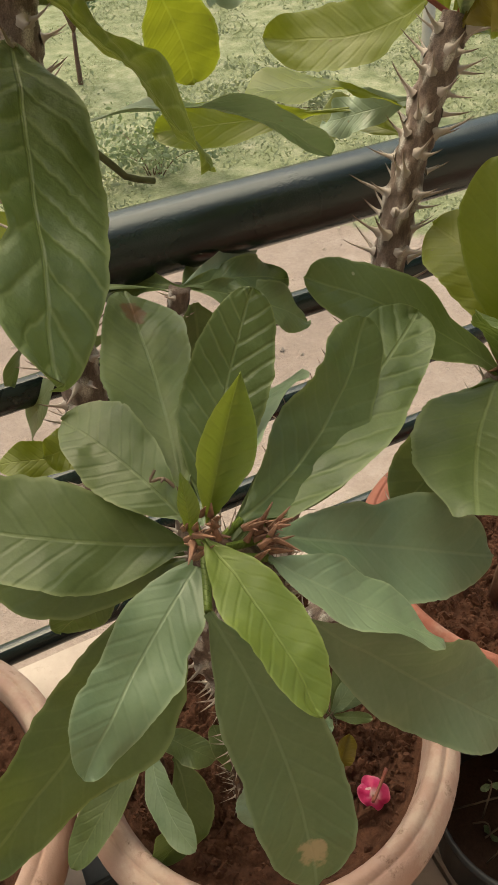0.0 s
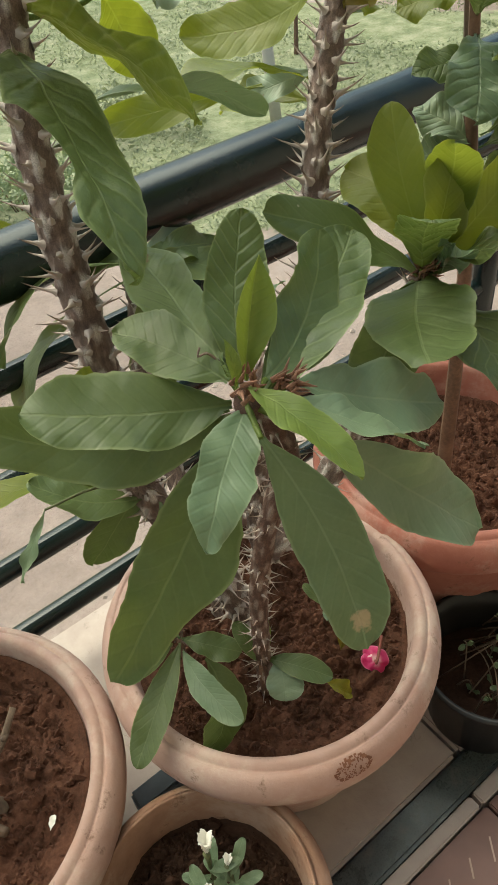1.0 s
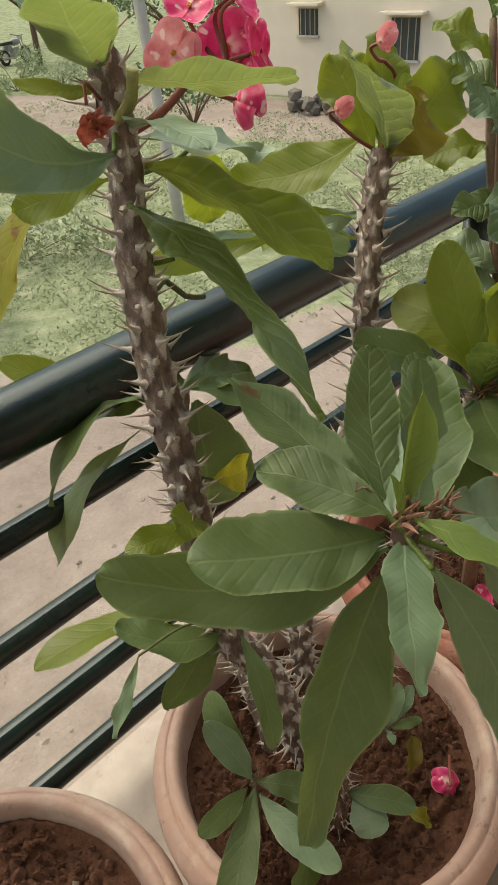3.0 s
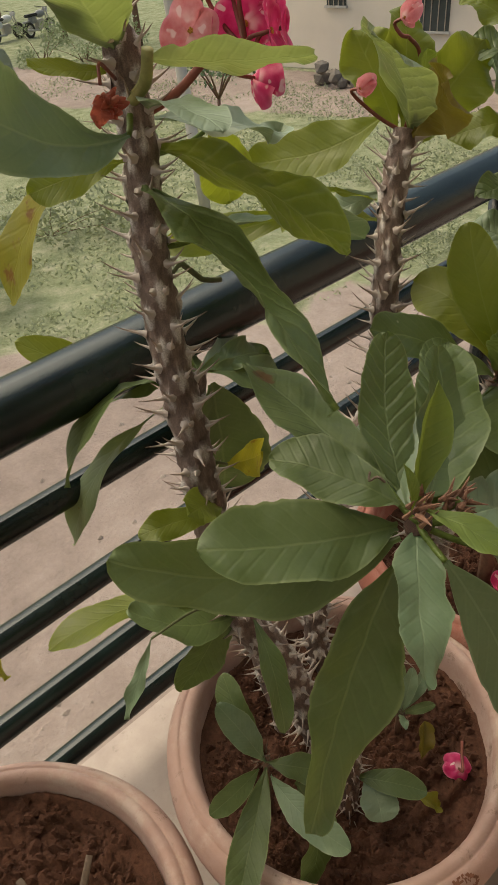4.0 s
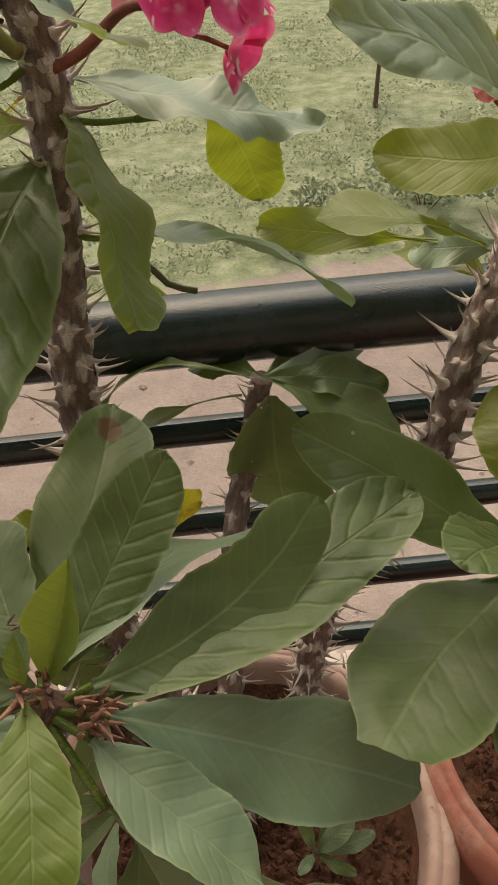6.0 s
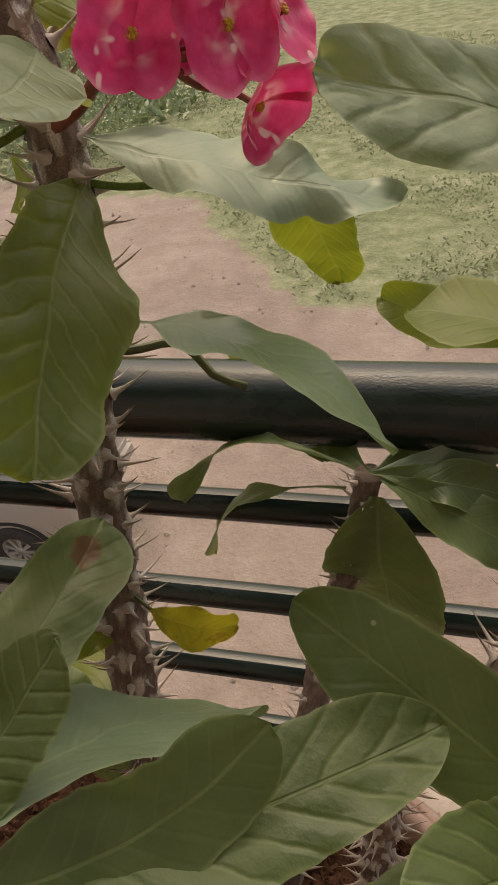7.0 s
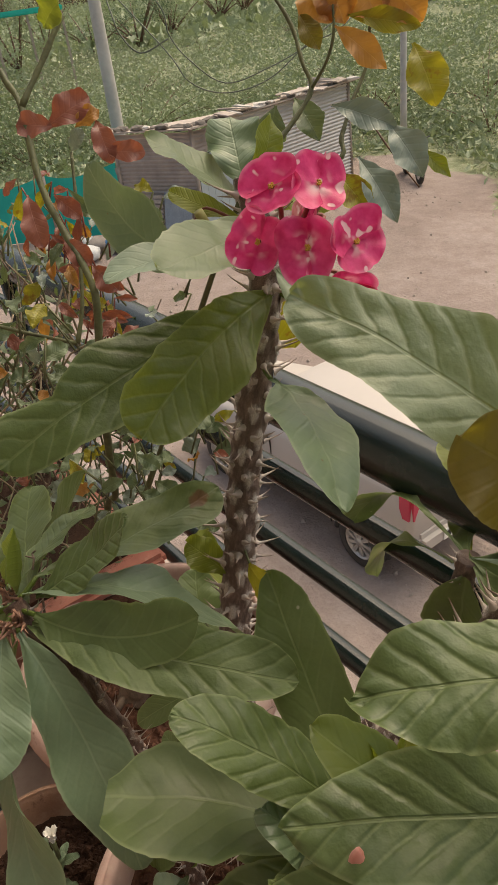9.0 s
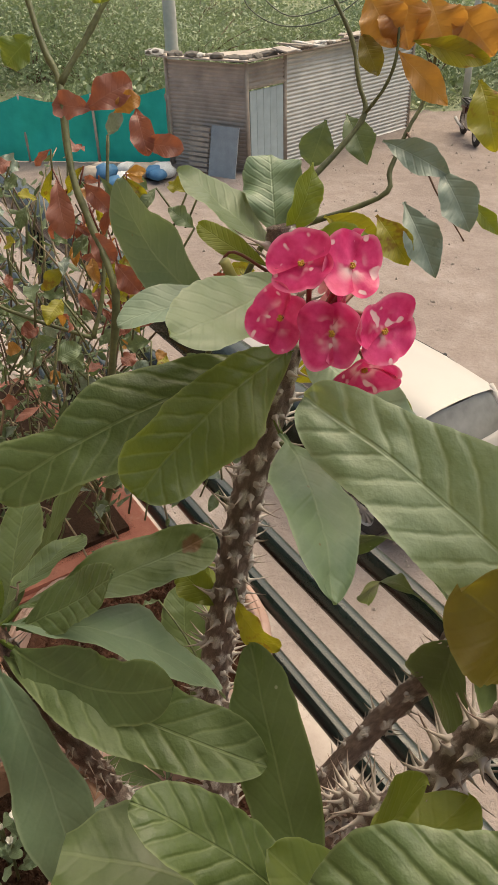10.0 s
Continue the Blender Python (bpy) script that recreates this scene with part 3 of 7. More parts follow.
POT_A = (0.068, -0.260, -0.300)
pot_a = pot("clay_pot", "pale terracotta pot with rounded rim and worn stamp mark", POT_A, 0.1681, 0.24, CLAY, SOIL, seed=1.3, soil_drop=0.036, foot=0.58)
pot("clay_pot", "pale terracotta pot filled with crumbly earth beside the planted pot", (-0.270, -0.186, -0.322), 0.1775, 0.218, CLAY, SOIL, seed=4.1, soil_drop=0.026, foot=0.58)
pot("clay_pot", "small stained terracotta pot with wet dark earth and white flowers", (-0.124, -0.407, -0.361), 0.1066, 0.172, CLAY_OLD, SOIL_DARK, seed=7.7, lip=0.014)
pot("clay_pot", "red terracotta pot with flared rim holding a shrub", (0.376, -0.227, -0.2916), 0.1631, 0.2484, CLAY_RED, SOIL, seed=9.2)

# worn brown stamp on the rim of the planted pot: an oval of broken specks, nothing legible
rnd = random.Random(2)
sv, sf = [], []
for r_ in range(16):
    for k in range(30):
        x_, z_ = (k - 14.5) / 15.0, (r_ - 7.5) / 8.0
        d_ = math.hypot(x_, z_)
        if d_ > 1.0 or rnd.random() < (0.42 if d_ > 0.72 else 0.70):
            continue
        o = len(sv)
        for da, dz in ((0, 0), (1, 0), (1, 1), (0, 1)):
            a = math.radians(-103.5 + (k + da - 15) * 0.42)
            z = -0.0045 - (r_ + dz) * 0.00115
            R_ = 0.1681 + float(np.interp(z, (-0.032, -0.020, -0.009, -0.004), (0.0, -0.0008, -0.0060, -0.0120))) + 0.0007
            sv.append((POT_A[0] + R_ * math.cos(a), POT_A[1] + R_ * math.sin(a), POT_A[2] + z + 0.0004))
        sf.append((o, o + 1, o + 2, o + 3))
STAMP = plain("worn_stamp", (0.20, 0.085, 0.05), 0.85, scale=300, spread=0.4)
mesh_part("stamp_mark", sv, sf, STAMP, pot_a, "worn illegible brown stamp", smooth=False)

# ---- plant A: the rosette in the middle ----
A = thing("thorny_plant", "crown-of-thorns plant with a rosette of blue-green leaves in a clay pot", "plant", (0.035, -0.305, -0.32), "crown-of-thorns plants")
A.location = (0, 0, 0)
CA = V((0.004, -0.362, 0.078))
thorny_trunk(A, [(0.027, -0.305, -0.352), (0.027, -0.310, -0.20), (0.033, -0.322, -0.10), (0.045, -0.338, -0.02), (0.030, -0.350, 0.03), CA - V((0, 0, 0.004))], (0.0080, 0.0078), seed=11, length=0.015, every=0.0036, bark=BARK_RED, slim=0.55, skip=0.35)
crown_spikes(A, CA + V((0, 0, 0.004)), 18, 0.9, 0.012, (0, -0.3, 1), seed=5)
crown_spikes(A, CA + V((0.020, -0.007, -0.001)), 26, 0.7, 0.012, (0.8, -0.4, 0.3), seed=6)
leaf(A, CA + V((0.004, 0.004, 0.004)), (0.029, -0.350, 0.142), 0.021, LEAF_YOUNG, n=(-0.3, -1, 0.3), arch=-0.06, fold=0.95, wave=0.03, blunt=0.95, label="yellow-green upright young leaf", taper=0.92)
leaf(A, CA + V((-0.004, 0.002, 0.004)), (0.002, -0.352, 0.108), 0.008, LEAF_YOUNG, n=(0, -1, 0.2), fold=0.6, wave=0.0, blunt=1.0, taper=0.92)
for foot in ((0.0310, -0.3685, 0.0734), (0.0242, -0.3764, 0.0721), (0.0278, -0.3946, 0.0562), (-0.0051, -0.3853, 0.0689), (0.0232, -0.3547, 0.0726), (0.0051, -0.3425, 0.0844)):
    tube("leaf_stalk", [CA - V((0, 0, 0.006)), (CA + V(foot)) * 0.5 - V((0, 0, 0.004)), foot], (0.0020, 0.0016), LEAF_YOUNG, A, segs=7, steps=3)
leaf(A, (0.0028, -0.3669, 0.0862), (0.0108, -0.4391, 0.0701), 0.0310, LEAF_YOUNG, n=(0.06, -0.21, 0.98), arch=0.047, sway=-0.021, twist=-0.62, left=(1.07, 1.02, 1.04, 0.95, 0.95), right=(1.10, 1.06, 0.98, 0.85, 0.88), wave=0.03, label="light green young leaf", taper=0.92)
leaf(A, (0.0039, -0.3617, 0.0697), (-0.0641, -0.4181, 0.0599), 0.0362, LEAF_BLUE, n=(-0.02, -0.14, 0.99), arch=0.023, sway=0.020, twist=-0.78, left=(1.23, 1.10, 0.97, 0.74, 0.66), right=(1.13, 1.00, 0.80, 0.79, 0.98), wave=0.05, bite=((0.42, -1, 0.16), (0.62, 1, 0.12)), taper=0.92)
leaf(A, (0.0007, -0.3527, 0.0828), (-0.0262, -0.2866, 0.0932), 0.0360, LEAF, n=(-0.44, -0.31, 0.84), arch=0.049, sway=0.038, twist=0.33, left=(1.14, 1.07, 0.93, 0.76, 0.65), right=(0.97, 0.92, 0.95, 1.09, 1.12), wave=0.04, taper=0.92)
leaf(A, (0.0017, -0.3518, 0.0663), (-0.0923, -0.3034, 0.0860), 0.0481, LEAF, n=(-0.15, -0.60, 0.79), arch=0.018, sway=-0.031, twist=0.35, left=(1.17, 1.10, 0.88, 0.80, 0.88), right=(1.09, 0.98, 1.02, 0.96, 0.93), wave=0.04, taper=0.92)
leaf(A, (-0.0020, -0.3554, 0.0645), (-0.1146, -0.2545, 0.0626), 0.0532, LEAF, n=(-0.59, -0.65, 0.48), arch=0.020, sway=-0.097, twist=-0.30, left=(1.25, 1.18, 0.83, 0.75, 0.85), right=(0.99, 0.98, 0.96, 0.92, 0.94), wave=0.05, taper=0.92)
leaf(A, (-0.0079, -0.3610, 0.0562), (-0.1186, -0.3983, -0.0152), 0.0620, LEAF, n=(-0.21, -0.69, 0.69), arch=-0.189, sway=-0.050, twist=-0.61, left=(1.09, 1.22, 1.03, 0.74, 0.67), right=(1.08, 0.99, 0.81, 0.72, 1.11), wave=0.05, taper=0.92)
leaf(A, (-0.0051, -0.3853, 0.0689), (0.0040, -0.4528, -0.0522), 0.0454, LEAF_SCORCH, n=(-0.33, -0.84, 0.44), arch=0.010, sway=-0.050, twist=-0.34, left=(1.04, 1.01, 0.92, 0.92, 1.07), right=(1.13, 1.03, 0.84, 0.91, 0.87), wave=0.04, label="blue-green leaf with a scorched tip", taper=0.92)
leaf(A, (0.0278, -0.3946, 0.0562), (0.1291, -0.4309, -0.0704), 0.0495, LEAF_BLUE, n=(-0.36, -0.93, -0.02), arch=-0.001, sway=0.011, twist=-1.18, left=(0.96, 0.88, 1.06, 1.13, 0.99), right=(0.99, 0.97, 0.95, 0.85, 0.95), wave=0.06, taper=0.92)
leaf(A, (0.0310, -0.3685, 0.0734), (0.1535, -0.3726, -0.0124), 0.0513, LEAF_BLUE, n=(0.52, -0.39, 0.76), arch=-0.038, sway=-0.019, twist=0.44, left=(1.01, 0.84, 0.95, 1.13, 1.10), right=(1.00, 1.01, 1.02, 0.91, 0.83), wave=0.05, bite=((0.80, -1, 0.30), (0.45, -1, 0.12)), taper=0.92)
leaf(A, (0.0242, -0.3764, 0.0721), (0.0811, -0.4180, 0.0304), 0.0389, LEAF_BLUE, n=(0.30, -0.44, 0.85), arch=-0.005, sway=0.008, twist=-0.90, left=(1.00, 1.00, 0.99, 0.98, 1.00), right=(1.11, 1.05, 0.84, 0.93, 0.98), wave=0.05, taper=0.92)
leaf(A, (0.0232, -0.3547, 0.0726), (0.1198, -0.2914, 0.0974), 0.0481, LEAF, n=(0.15, -0.55, 0.82), arch=-0.058, sway=0.095, twist=0.35, left=(1.10, 1.05, 0.90, 0.74, 0.92), right=(1.19, 1.11, 0.95, 0.76, 0.86), wave=0.04, taper=0.92)
leaf(A, (0.0097, -0.3614, 0.0629), (0.1710, -0.2661, 0.0671), 0.0493, LEAF, n=(-0.02, -0.01, 1.00), arch=0.018, sway=0.034, twist=0.39, left=(0.99, 0.98, 0.95, 0.89, 1.12), right=(1.05, 1.09, 1.03, 0.82, 0.87), crinkle=0.05, taper=0.92, wave=0.04)
leaf(A, (0.0118, -0.3486, 0.0753), (0.0605, -0.2954, 0.1351), 0.0394, LEAF, n=(-0.09, -0.71, 0.70), arch=-0.081, sway=-0.017, twist=-0.02, left=(1.17, 1.14, 0.92, 0.84, 0.74), right=(1.09, 1.05, 0.87, 0.88, 0.93), wave=0.04, crinkle=0.03, taper=0.92)
leaf(A, (0.0051, -0.3425, 0.0844), (0.0279, -0.2128, 0.0973), 0.0469, LEAF_RUST, n=(-0.20, -0.06, 0.98), arch=-0.025, sway=0.015, twist=0.61, left=(1.06, 1.11, 1.07, 0.87, 0.77), right=(0.88, 0.79, 0.83, 0.91, 1.23), wave=0.04, crinkle=0.03, label="green leaf with a rusty spot near the tip", taper=0.92)

leaf(A, (0.0057, -0.3539, 0.0772), (0.0830, -0.2459, 0.0148), 0.0608, LEAF_BLUE, n=(0.02, 0.49, 0.87), arch=0.176, sway=0.073, twist=-0.18, left=(1.01, 1.02, 1.04, 0.91, 0.91), right=(0.98, 0.96, 1.07, 1.08, 1.14), taper=0.92, wave=0.04)
tube("dried_stalk", [(0.003, -0.343, 0.089), (-0.001, -0.339, 0.094), (-0.006, -0.338, 0.094), (-0.003, -0.336, 0.097)], (0.0008, 0.0006), DRY, A, segs=5, steps=3)
tube("dried_stalk", [(-0.001, -0.339, 0.094), (-0.003, -0.343, 0.097)], (0.0007, 0.0005), DRY, A, segs=5, steps=1)
GALL = plain("pale_gall", (0.42, 0.40, 0.28), 0.6, scale=400, spread=0.2)
for c_ in ((-0.021, -0.381, 0.0655), (-0.033, -0.391, 0.0635)):
    bm = bmesh.new()
    bmesh.ops.create_uvsphere(bm, u_segments=10, v_segments=6, radius=1.0)
    for q in bm.verts:
        q.co = V((c_[0] + q.co.x * 0.0013, c_[1] + q.co.y * 0.0013, c_[2] + q.co.z * 0.0008))
    part("leaf_gall", bm, GALL, A, "tiny pale bump on the leaf", smooth=True)

# ---- plant B: the tall stem with the flower cluster ----
B = thing("thorny_plant", "tall crown-of-thorns plant with pink-red flowers in a clay pot", "plant", group="crown-of-thorns plants")
thorny_trunk(B, [(0.062, -0.240, -0.352), (0.030, -0.228, -0.20), (-0.003, -0.210, -0.109), (-0.001, -0.190, -0.004), (0.001, -0.179, 0.055), (0.003, -0.168, 0.102), (0.009, -0.156, 0.155), (0.015, -0.150, 0.19), (0.019, -0.147, 0.224), (0.018, -0.146, 0.262), (0.012, -0.146, 0.288)], (0.0150, 0.0095), seed=21)
CUT_STALK = plain("cut_yellow_stalk", (0.30, 0.28, 0.10), 0.6, scale=200, spread=0.3)
tube("cut_stalk", [(0.012, -0.158, 0.248), (0.0092, -0.175, 0.2594), (0.0078, -0.1823, 0.2747)], (0.0036, 0.0031), CUT_STALK, B, segs=10, steps=4, label="yellowish cut-off leaf stalk")
for a, b in (((0.012, -0.154, 0.166), (0.0344, -0.1627, 0.1623)), ((0.014, -0.150, 0.240), (-0.0072, -0.1762, 0.2370)), ((0.055, -0.132, 0.208), (0.0918, -0.1222, 0.2103)), ((0.018, -0.143, 0.216), (0.055, -0.132, 0.208))):
    tube("leaf_stalk", [a, (V(a) + V(b)) * 0.5 - V((0, 0, 0.002)), b], (0.0020, 0.0016), LEAF_YOUNG, B, segs=7, steps=3)
leaf(B, (0.0121, -0.1558, 0.2020), (-0.0289, -0.3346, 0.1474), 0.0641, LEAF, n=(0.20, -0.33, 0.92), arch=0.059, sway=0.005, twist=-0.68, left=(0.89, 0.98, 1.00, 0.75, 0.74), right=(1.05, 0.95, 0.96, 0.45, 1.03), wave=0.05, crinkle=0.05, blunt=0.4, taper=0.75)
leaf(B, (0.0282, -0.1502, 0.2177), (0.0554, -0.2723, 0.1762), 0.0566, LEAF_THIN, n=(0.81, -0.02, 0.58), arch=0.040, sway=0.053, twist=-0.23, left=(1.01, 1.12, 1.13, 0.97, 0.88), right=(0.84, 0.82, 0.71, 0.85, 1.20), wave=0.05, crinkle=0.05, blunt=0.4, taper=0.75)
leaf(B, (0.0344, -0.1627, 0.1623), (0.1497, -0.2079, 0.1370), 0.0550, LEAF_BLUE, n=(0.18, -0.08, 0.98), arch=0.111, sway=-0.029, twist=-0.78, left=(0.94, 0.79, 1.07, 0.81, 0.79), right=(1.12, 1.19, 1.15, 0.89, 0.87), stalk=0.1, blunt=0.6, wave=0.03, taper=0.92)
leaf(B, (0.0321, -0.1470, 0.2328), (0.1461, -0.1336, 0.1968), 0.0578, LEAF_PALE, n=(0.31, -0.17, 0.93), arch=0.036, sway=0.071, twist=0.13, left=(0.70, 1.24, 0.69, 0.49, 0.71), right=(0.65, 0.62, 0.99, 0.33, 0.68), fold=0.0, taper=0.8, wave=0.1)
leaf(B, (0.0918, -0.1222, 0.2103), (0.1167, -0.1099, 0.1515), 0.0411, LEAF_LIT, n=(0.06, -0.98, -0.18), arch=-0.034, sway=-0.049, twist=0.55, left=(1.03, 1.05, 1.04, 0.96, 0.98), right=(1.01, 1.02, 0.99, 0.95, 0.94), taper=0.92, wave=0.04)
leaf(B, (0.0275, -0.1533, 0.2641), (0.0597, -0.2449, 0.2683), 0.0428, LEAF_PALE_THIN, n=(0.64, 0.26, 0.73), arch=-0.001, sway=-0.030, twist=0.37, left=(1.00, 1.02, 0.98, 0.93, 1.05), right=(1.04, 1.02, 1.04, 1.03, 0.89), taper=0.92, wave=0.04)
leaf(B, (0.0047, -0.1512, 0.2630), (-0.0501, -0.1665, 0.2764), 0.0168, LEAF_LIT, n=(0.34, -0.52, 0.78), arch=-0.015, sway=-0.021, twist=0.13, left=(1.00, 1.00, 1.01, 1.00, 1.00), right=(1.01, 1.01, 0.99, 0.97, 0.98), taper=0.92, wave=0.04)
leaf(B, (0.0095, -0.1447, 0.2271), (-0.0503, -0.0743, 0.1264), 0.0471, LEAF_OLD, n=(-0.80, 0.16, 0.58), arch=0.102, sway=0.072, twist=-0.14, left=(0.99, 0.99, 0.98, 0.99, 0.99), right=(1.01, 1.01, 1.01, 1.00, 1.00), stalk=0.3, taper=0.92, wave=0.04)
leaf(B, (0.008, -0.146, 0.215), (-0.032, -0.100, 0.198), 0.024, LEAF_LIT, n=(-0.2, -1, 0.5), arch=0.1, wave=0.06)
leaf(B, (0.0187, -0.1603, 0.2419), (-0.0039, -0.2467, 0.2484), 0.0347, LEAF_PALE, n=(0.17, 0.03, 0.98), arch=0.081, sway=0.052, twist=-0.02, left=(0.99, 0.98, 0.95, 0.89, 0.96), right=(1.00, 1.01, 1.02, 1.03, 1.08), taper=0.92, wave=0.04)
leaf(B, (0.0118, -0.1503, 0.2702), (-0.0333, -0.1866, 0.3168), 0.0460, LEAF_PALE_THIN, n=(0.43, 0.47, 0.77), arch=0.014, sway=0.037, twist=-0.13, left=(1.03, 0.97, 1.02, 0.98, 0.98), right=(1.11, 1.08, 0.92, 0.96, 0.97), blunt=0.8, taper=0.92, wave=0.04)
leaf(B, (0.0154, -0.1453, 0.2816), (0.0093, -0.1221, 0.3184), 0.0252, LEAF_LIT, n=(0.98, -0.02, 0.18), arch=0.124, sway=0.003, twist=0.35, left=(1.01, 1.00, 0.98, 0.99, 1.00), right=(1.01, 1.01, 1.01, 0.98, 0.99), blunt=0.9, taper=0.92, wave=0.04)
leaf(B, (0.010, -0.148, 0.280), (-0.030, -0.125, 0.315), 0.036, LEAF_BLUE, n=(0.7, -0.5, 0.4), arch=0.03)
leaf(B, (-0.0072, -0.1762, 0.2370), (-0.1098, -0.1927, 0.2947), 0.0452, LEAF_BLUE, n=(0.48, -0.53, 0.70), arch=-0.106, sway=-0.100, twist=-0.93, left=(1.06, 0.93, 0.87, 0.99, 0.99), right=(0.77, 0.93, 1.13, 1.01, 1.02), label="broad leaf with blue-green bloom", taper=0.92, wave=0.04)
leaf(B, (0.014, -0.146, 0.276), (0.045, -0.100, 0.270), 0.030, LEAF_LIT, n=(0.4, -0.8, 0.6), arch=0.05)
tube("broken_twig", [(0.010, -0.158, 0.142), (0.030, -0.146, 0.139), (0.046, -0.136, 0.136), (0.059, -0.139, 0.121), (0.075, -0.140, 0.115)], (0.0022, 0.0020), TWIG, B, segs=7, steps=2)
# lower shoot of B with its own leaves
NB = V((-0.003, -0.212, -0.105))
crown_spikes(B, NB, 22, 1.2, 0.020, (0, -0.3, 0.6), seed=8, radius=0.0012, material=DRY)
leaf(B, (-0.0098, -0.2186, -0.1088), (-0.0800, -0.1896, -0.0616), 0.0443, LEAF, n=(0.45, -0.28, 0.85), arch=-0.051, sway=-0.082, twist=0.19, left=(1.06, 1.08, 0.97, 0.98, 1.00), right=(0.99, 0.96, 0.98, 0.99, 0.99), taper=0.92, wave=0.04)
leaf(B, (-0.0072, -0.2121, -0.1048), (-0.0615, -0.2074, -0.1605), 0.0379, LEAF, n=(-0.32, -0.92, 0.23), arch=0.044, sway=0.008, twist=-0.19, left=(1.02, 1.01, 1.02, 0.98, 0.97), right=(1.00, 1.01, 1.00, 1.02, 1.00), taper=0.92, wave=0.04)
leaf(B, (-0.0099, -0.2071, -0.1014), (-0.1283, -0.1465, -0.1005), 0.0357, LEAF_LIT, n=(0.21, 0.40, 0.89), arch=0.105, sway=0.020, twist=-0.41, left=(0.99, 0.99, 0.98, 1.01, 1.02), right=(0.99, 0.98, 0.98, 1.03, 1.05), taper=0.92, wave=0.04)
leaf(B, (-0.0001, -0.2300, -0.1116), (-0.0376, -0.2971, -0.1465), 0.0250, LEAF, n=(0.23, -0.55, 0.80), arch=0.088, sway=0.007, twist=-0.22, left=(1.03, 1.03, 0.99, 0.95, 0.97), right=(1.00, 1.00, 1.00, 1.00, 1.01), taper=0.92, wave=0.04)
leaf(B, (0.0201, -0.1933, 0.0100), (0.0615, -0.1832, -0.0084), 0.0299, LEAF_OLD, n=(0.38, -0.83, 0.40), arch=0.168, sway=0.034, twist=0.46, left=(1.05, 1.02, 0.96, 0.93, 0.96), right=(1.00, 1.05, 0.99, 0.99, 1.02), wave=0.05, taper=0.92)
tube("leaf_stalk", [(0.002, -0.186, 0.022), (0.011, -0.190, 0.016), (0.0201, -0.1933, 0.0100)], (0.0014, 0.0010), TWIG, B, segs=6, steps=3)
leaf(B, (0.0, -0.200, -0.01), (-0.035, -0.215, 0.012), 0.028, LEAF_LIT, n=(-0.1, -0.6, 1), arch=0.1)
leaf(B, (-0.004, -0.200, -0.02), (-0.060, -0.190, -0.005), 0.022, LEAF_LIT, n=(0, -0.6, 1), arch=0.15)
leaf(B, (-0.082, -0.218, -0.067), (-0.120, -0.226, -0.112), 0.011, LEAF_BLUE, n=(-0.5, -0.8, 0.4), arch=0.05, twist=1.0, wave=0.2)
tube("leaf_stalk", [NB, (-0.040, -0.214, -0.078), (-0.082, -0.218, -0.067)], (0.0012, 0.0009), TWIG, B, segs=6, steps=4)

# ---- plant C ----
C = thing("thorny_plant", "crown-of-thorns plant with pale thorny stem and yellow-green leaves", "plant", group="crown-of-thorns plants")
thorny_trunk(C, [(0.120, -0.190, -0.352), (0.125, -0.178, -0.26), (0.146, -0.184, -0.10), (0.190, -0.194, -0.026), (0.210, -0.182, 0.018), (0.223, -0.173, 0.072), (0.246, -0.158, 0.124), (0.262, -0.152, 0.160), (0.268, -0.150, 0.172)], (0.0125, 0.0102), seed=31, length=0.021, every=0.0046)
CC = V((0.268, -0.150, 0.170))
leaf(C, (0.2641, -0.1330, 0.1824), (0.1933, -0.0453, 0.1484), 0.0522, LEAF_LIT, n=(-0.74, -0.39, 0.54), arch=-0.235, sway=-0.010, twist=0.31, left=(1.01, 1.05, 0.97, 1.02, 1.05), right=(1.13, 1.03, 0.90, 0.88, 0.90), wave=0.04, label="yellow-green leaf speckled near the tip")
leaf(C, (0.2441, -0.1438, 0.1223), (0.1460, -0.1131, 0.1384), 0.0444, LEAF_LIT, n=(0.08, -0.25, 0.97), arch=0.086, sway=0.017, twist=0.22, left=(1.00, 1.00, 1.00, 0.97, 0.98), right=(1.00, 1.00, 0.99, 1.09, 1.02), stalk=0.38, wave=0.05)
leaf(C, (0.250, -0.145, 0.128), (0.212, -0.100, 0.106), 0.026, LEAF_PALE, n=(-0.4, -0.8, 0.4), arch=0.2, wave=0.14, twist=0.6)
leaf(C, (0.2679, -0.1552, 0.1728), (0.1353, -0.2190, 0.2640), 0.0591, LEAF_PALE_THIN, n=(0.63, -0.28, 0.72), arch=0.060, sway=0.018, twist=0.01, left=(1.07, 1.14, 1.02, 0.82, 0.85), right=(1.03, 1.06, 1.14, 0.82, 0.65), wave=0.05, crinkle=0.06, blunt=0.36, taper=0.8, label="large crinkled pale green leaf")
leaf(C, CC + V((-0.004, -0.010, 0)), (0.228, -0.212, 0.222), 0.052, LEAF_BROWN, n=(0.47, -0.68, 0.56), arch=0.08, label="bronze-brown drooping leaf")
leaf(C, CC + V((-0.004, 0.004, 0)), (0.258, -0.104, 0.240), 0.048, LEAF_LIT, n=(-0.4, -1, 0.2), arch=0.05)
leaf(C, CC + V((0.004, -0.004, 0)), (0.334, -0.172, 0.226), 0.052, LEAF_LIT, n=(-0.3, -0.9, 0.5), arch=0.08, crinkle=0.03)
leaf(C, CC + V((0.0, 0.002, 0.004)), (0.300, -0.120, 0.252), 0.044, LEAF_LIT, n=(-0.3, -1, 0.3), arch=0.05)
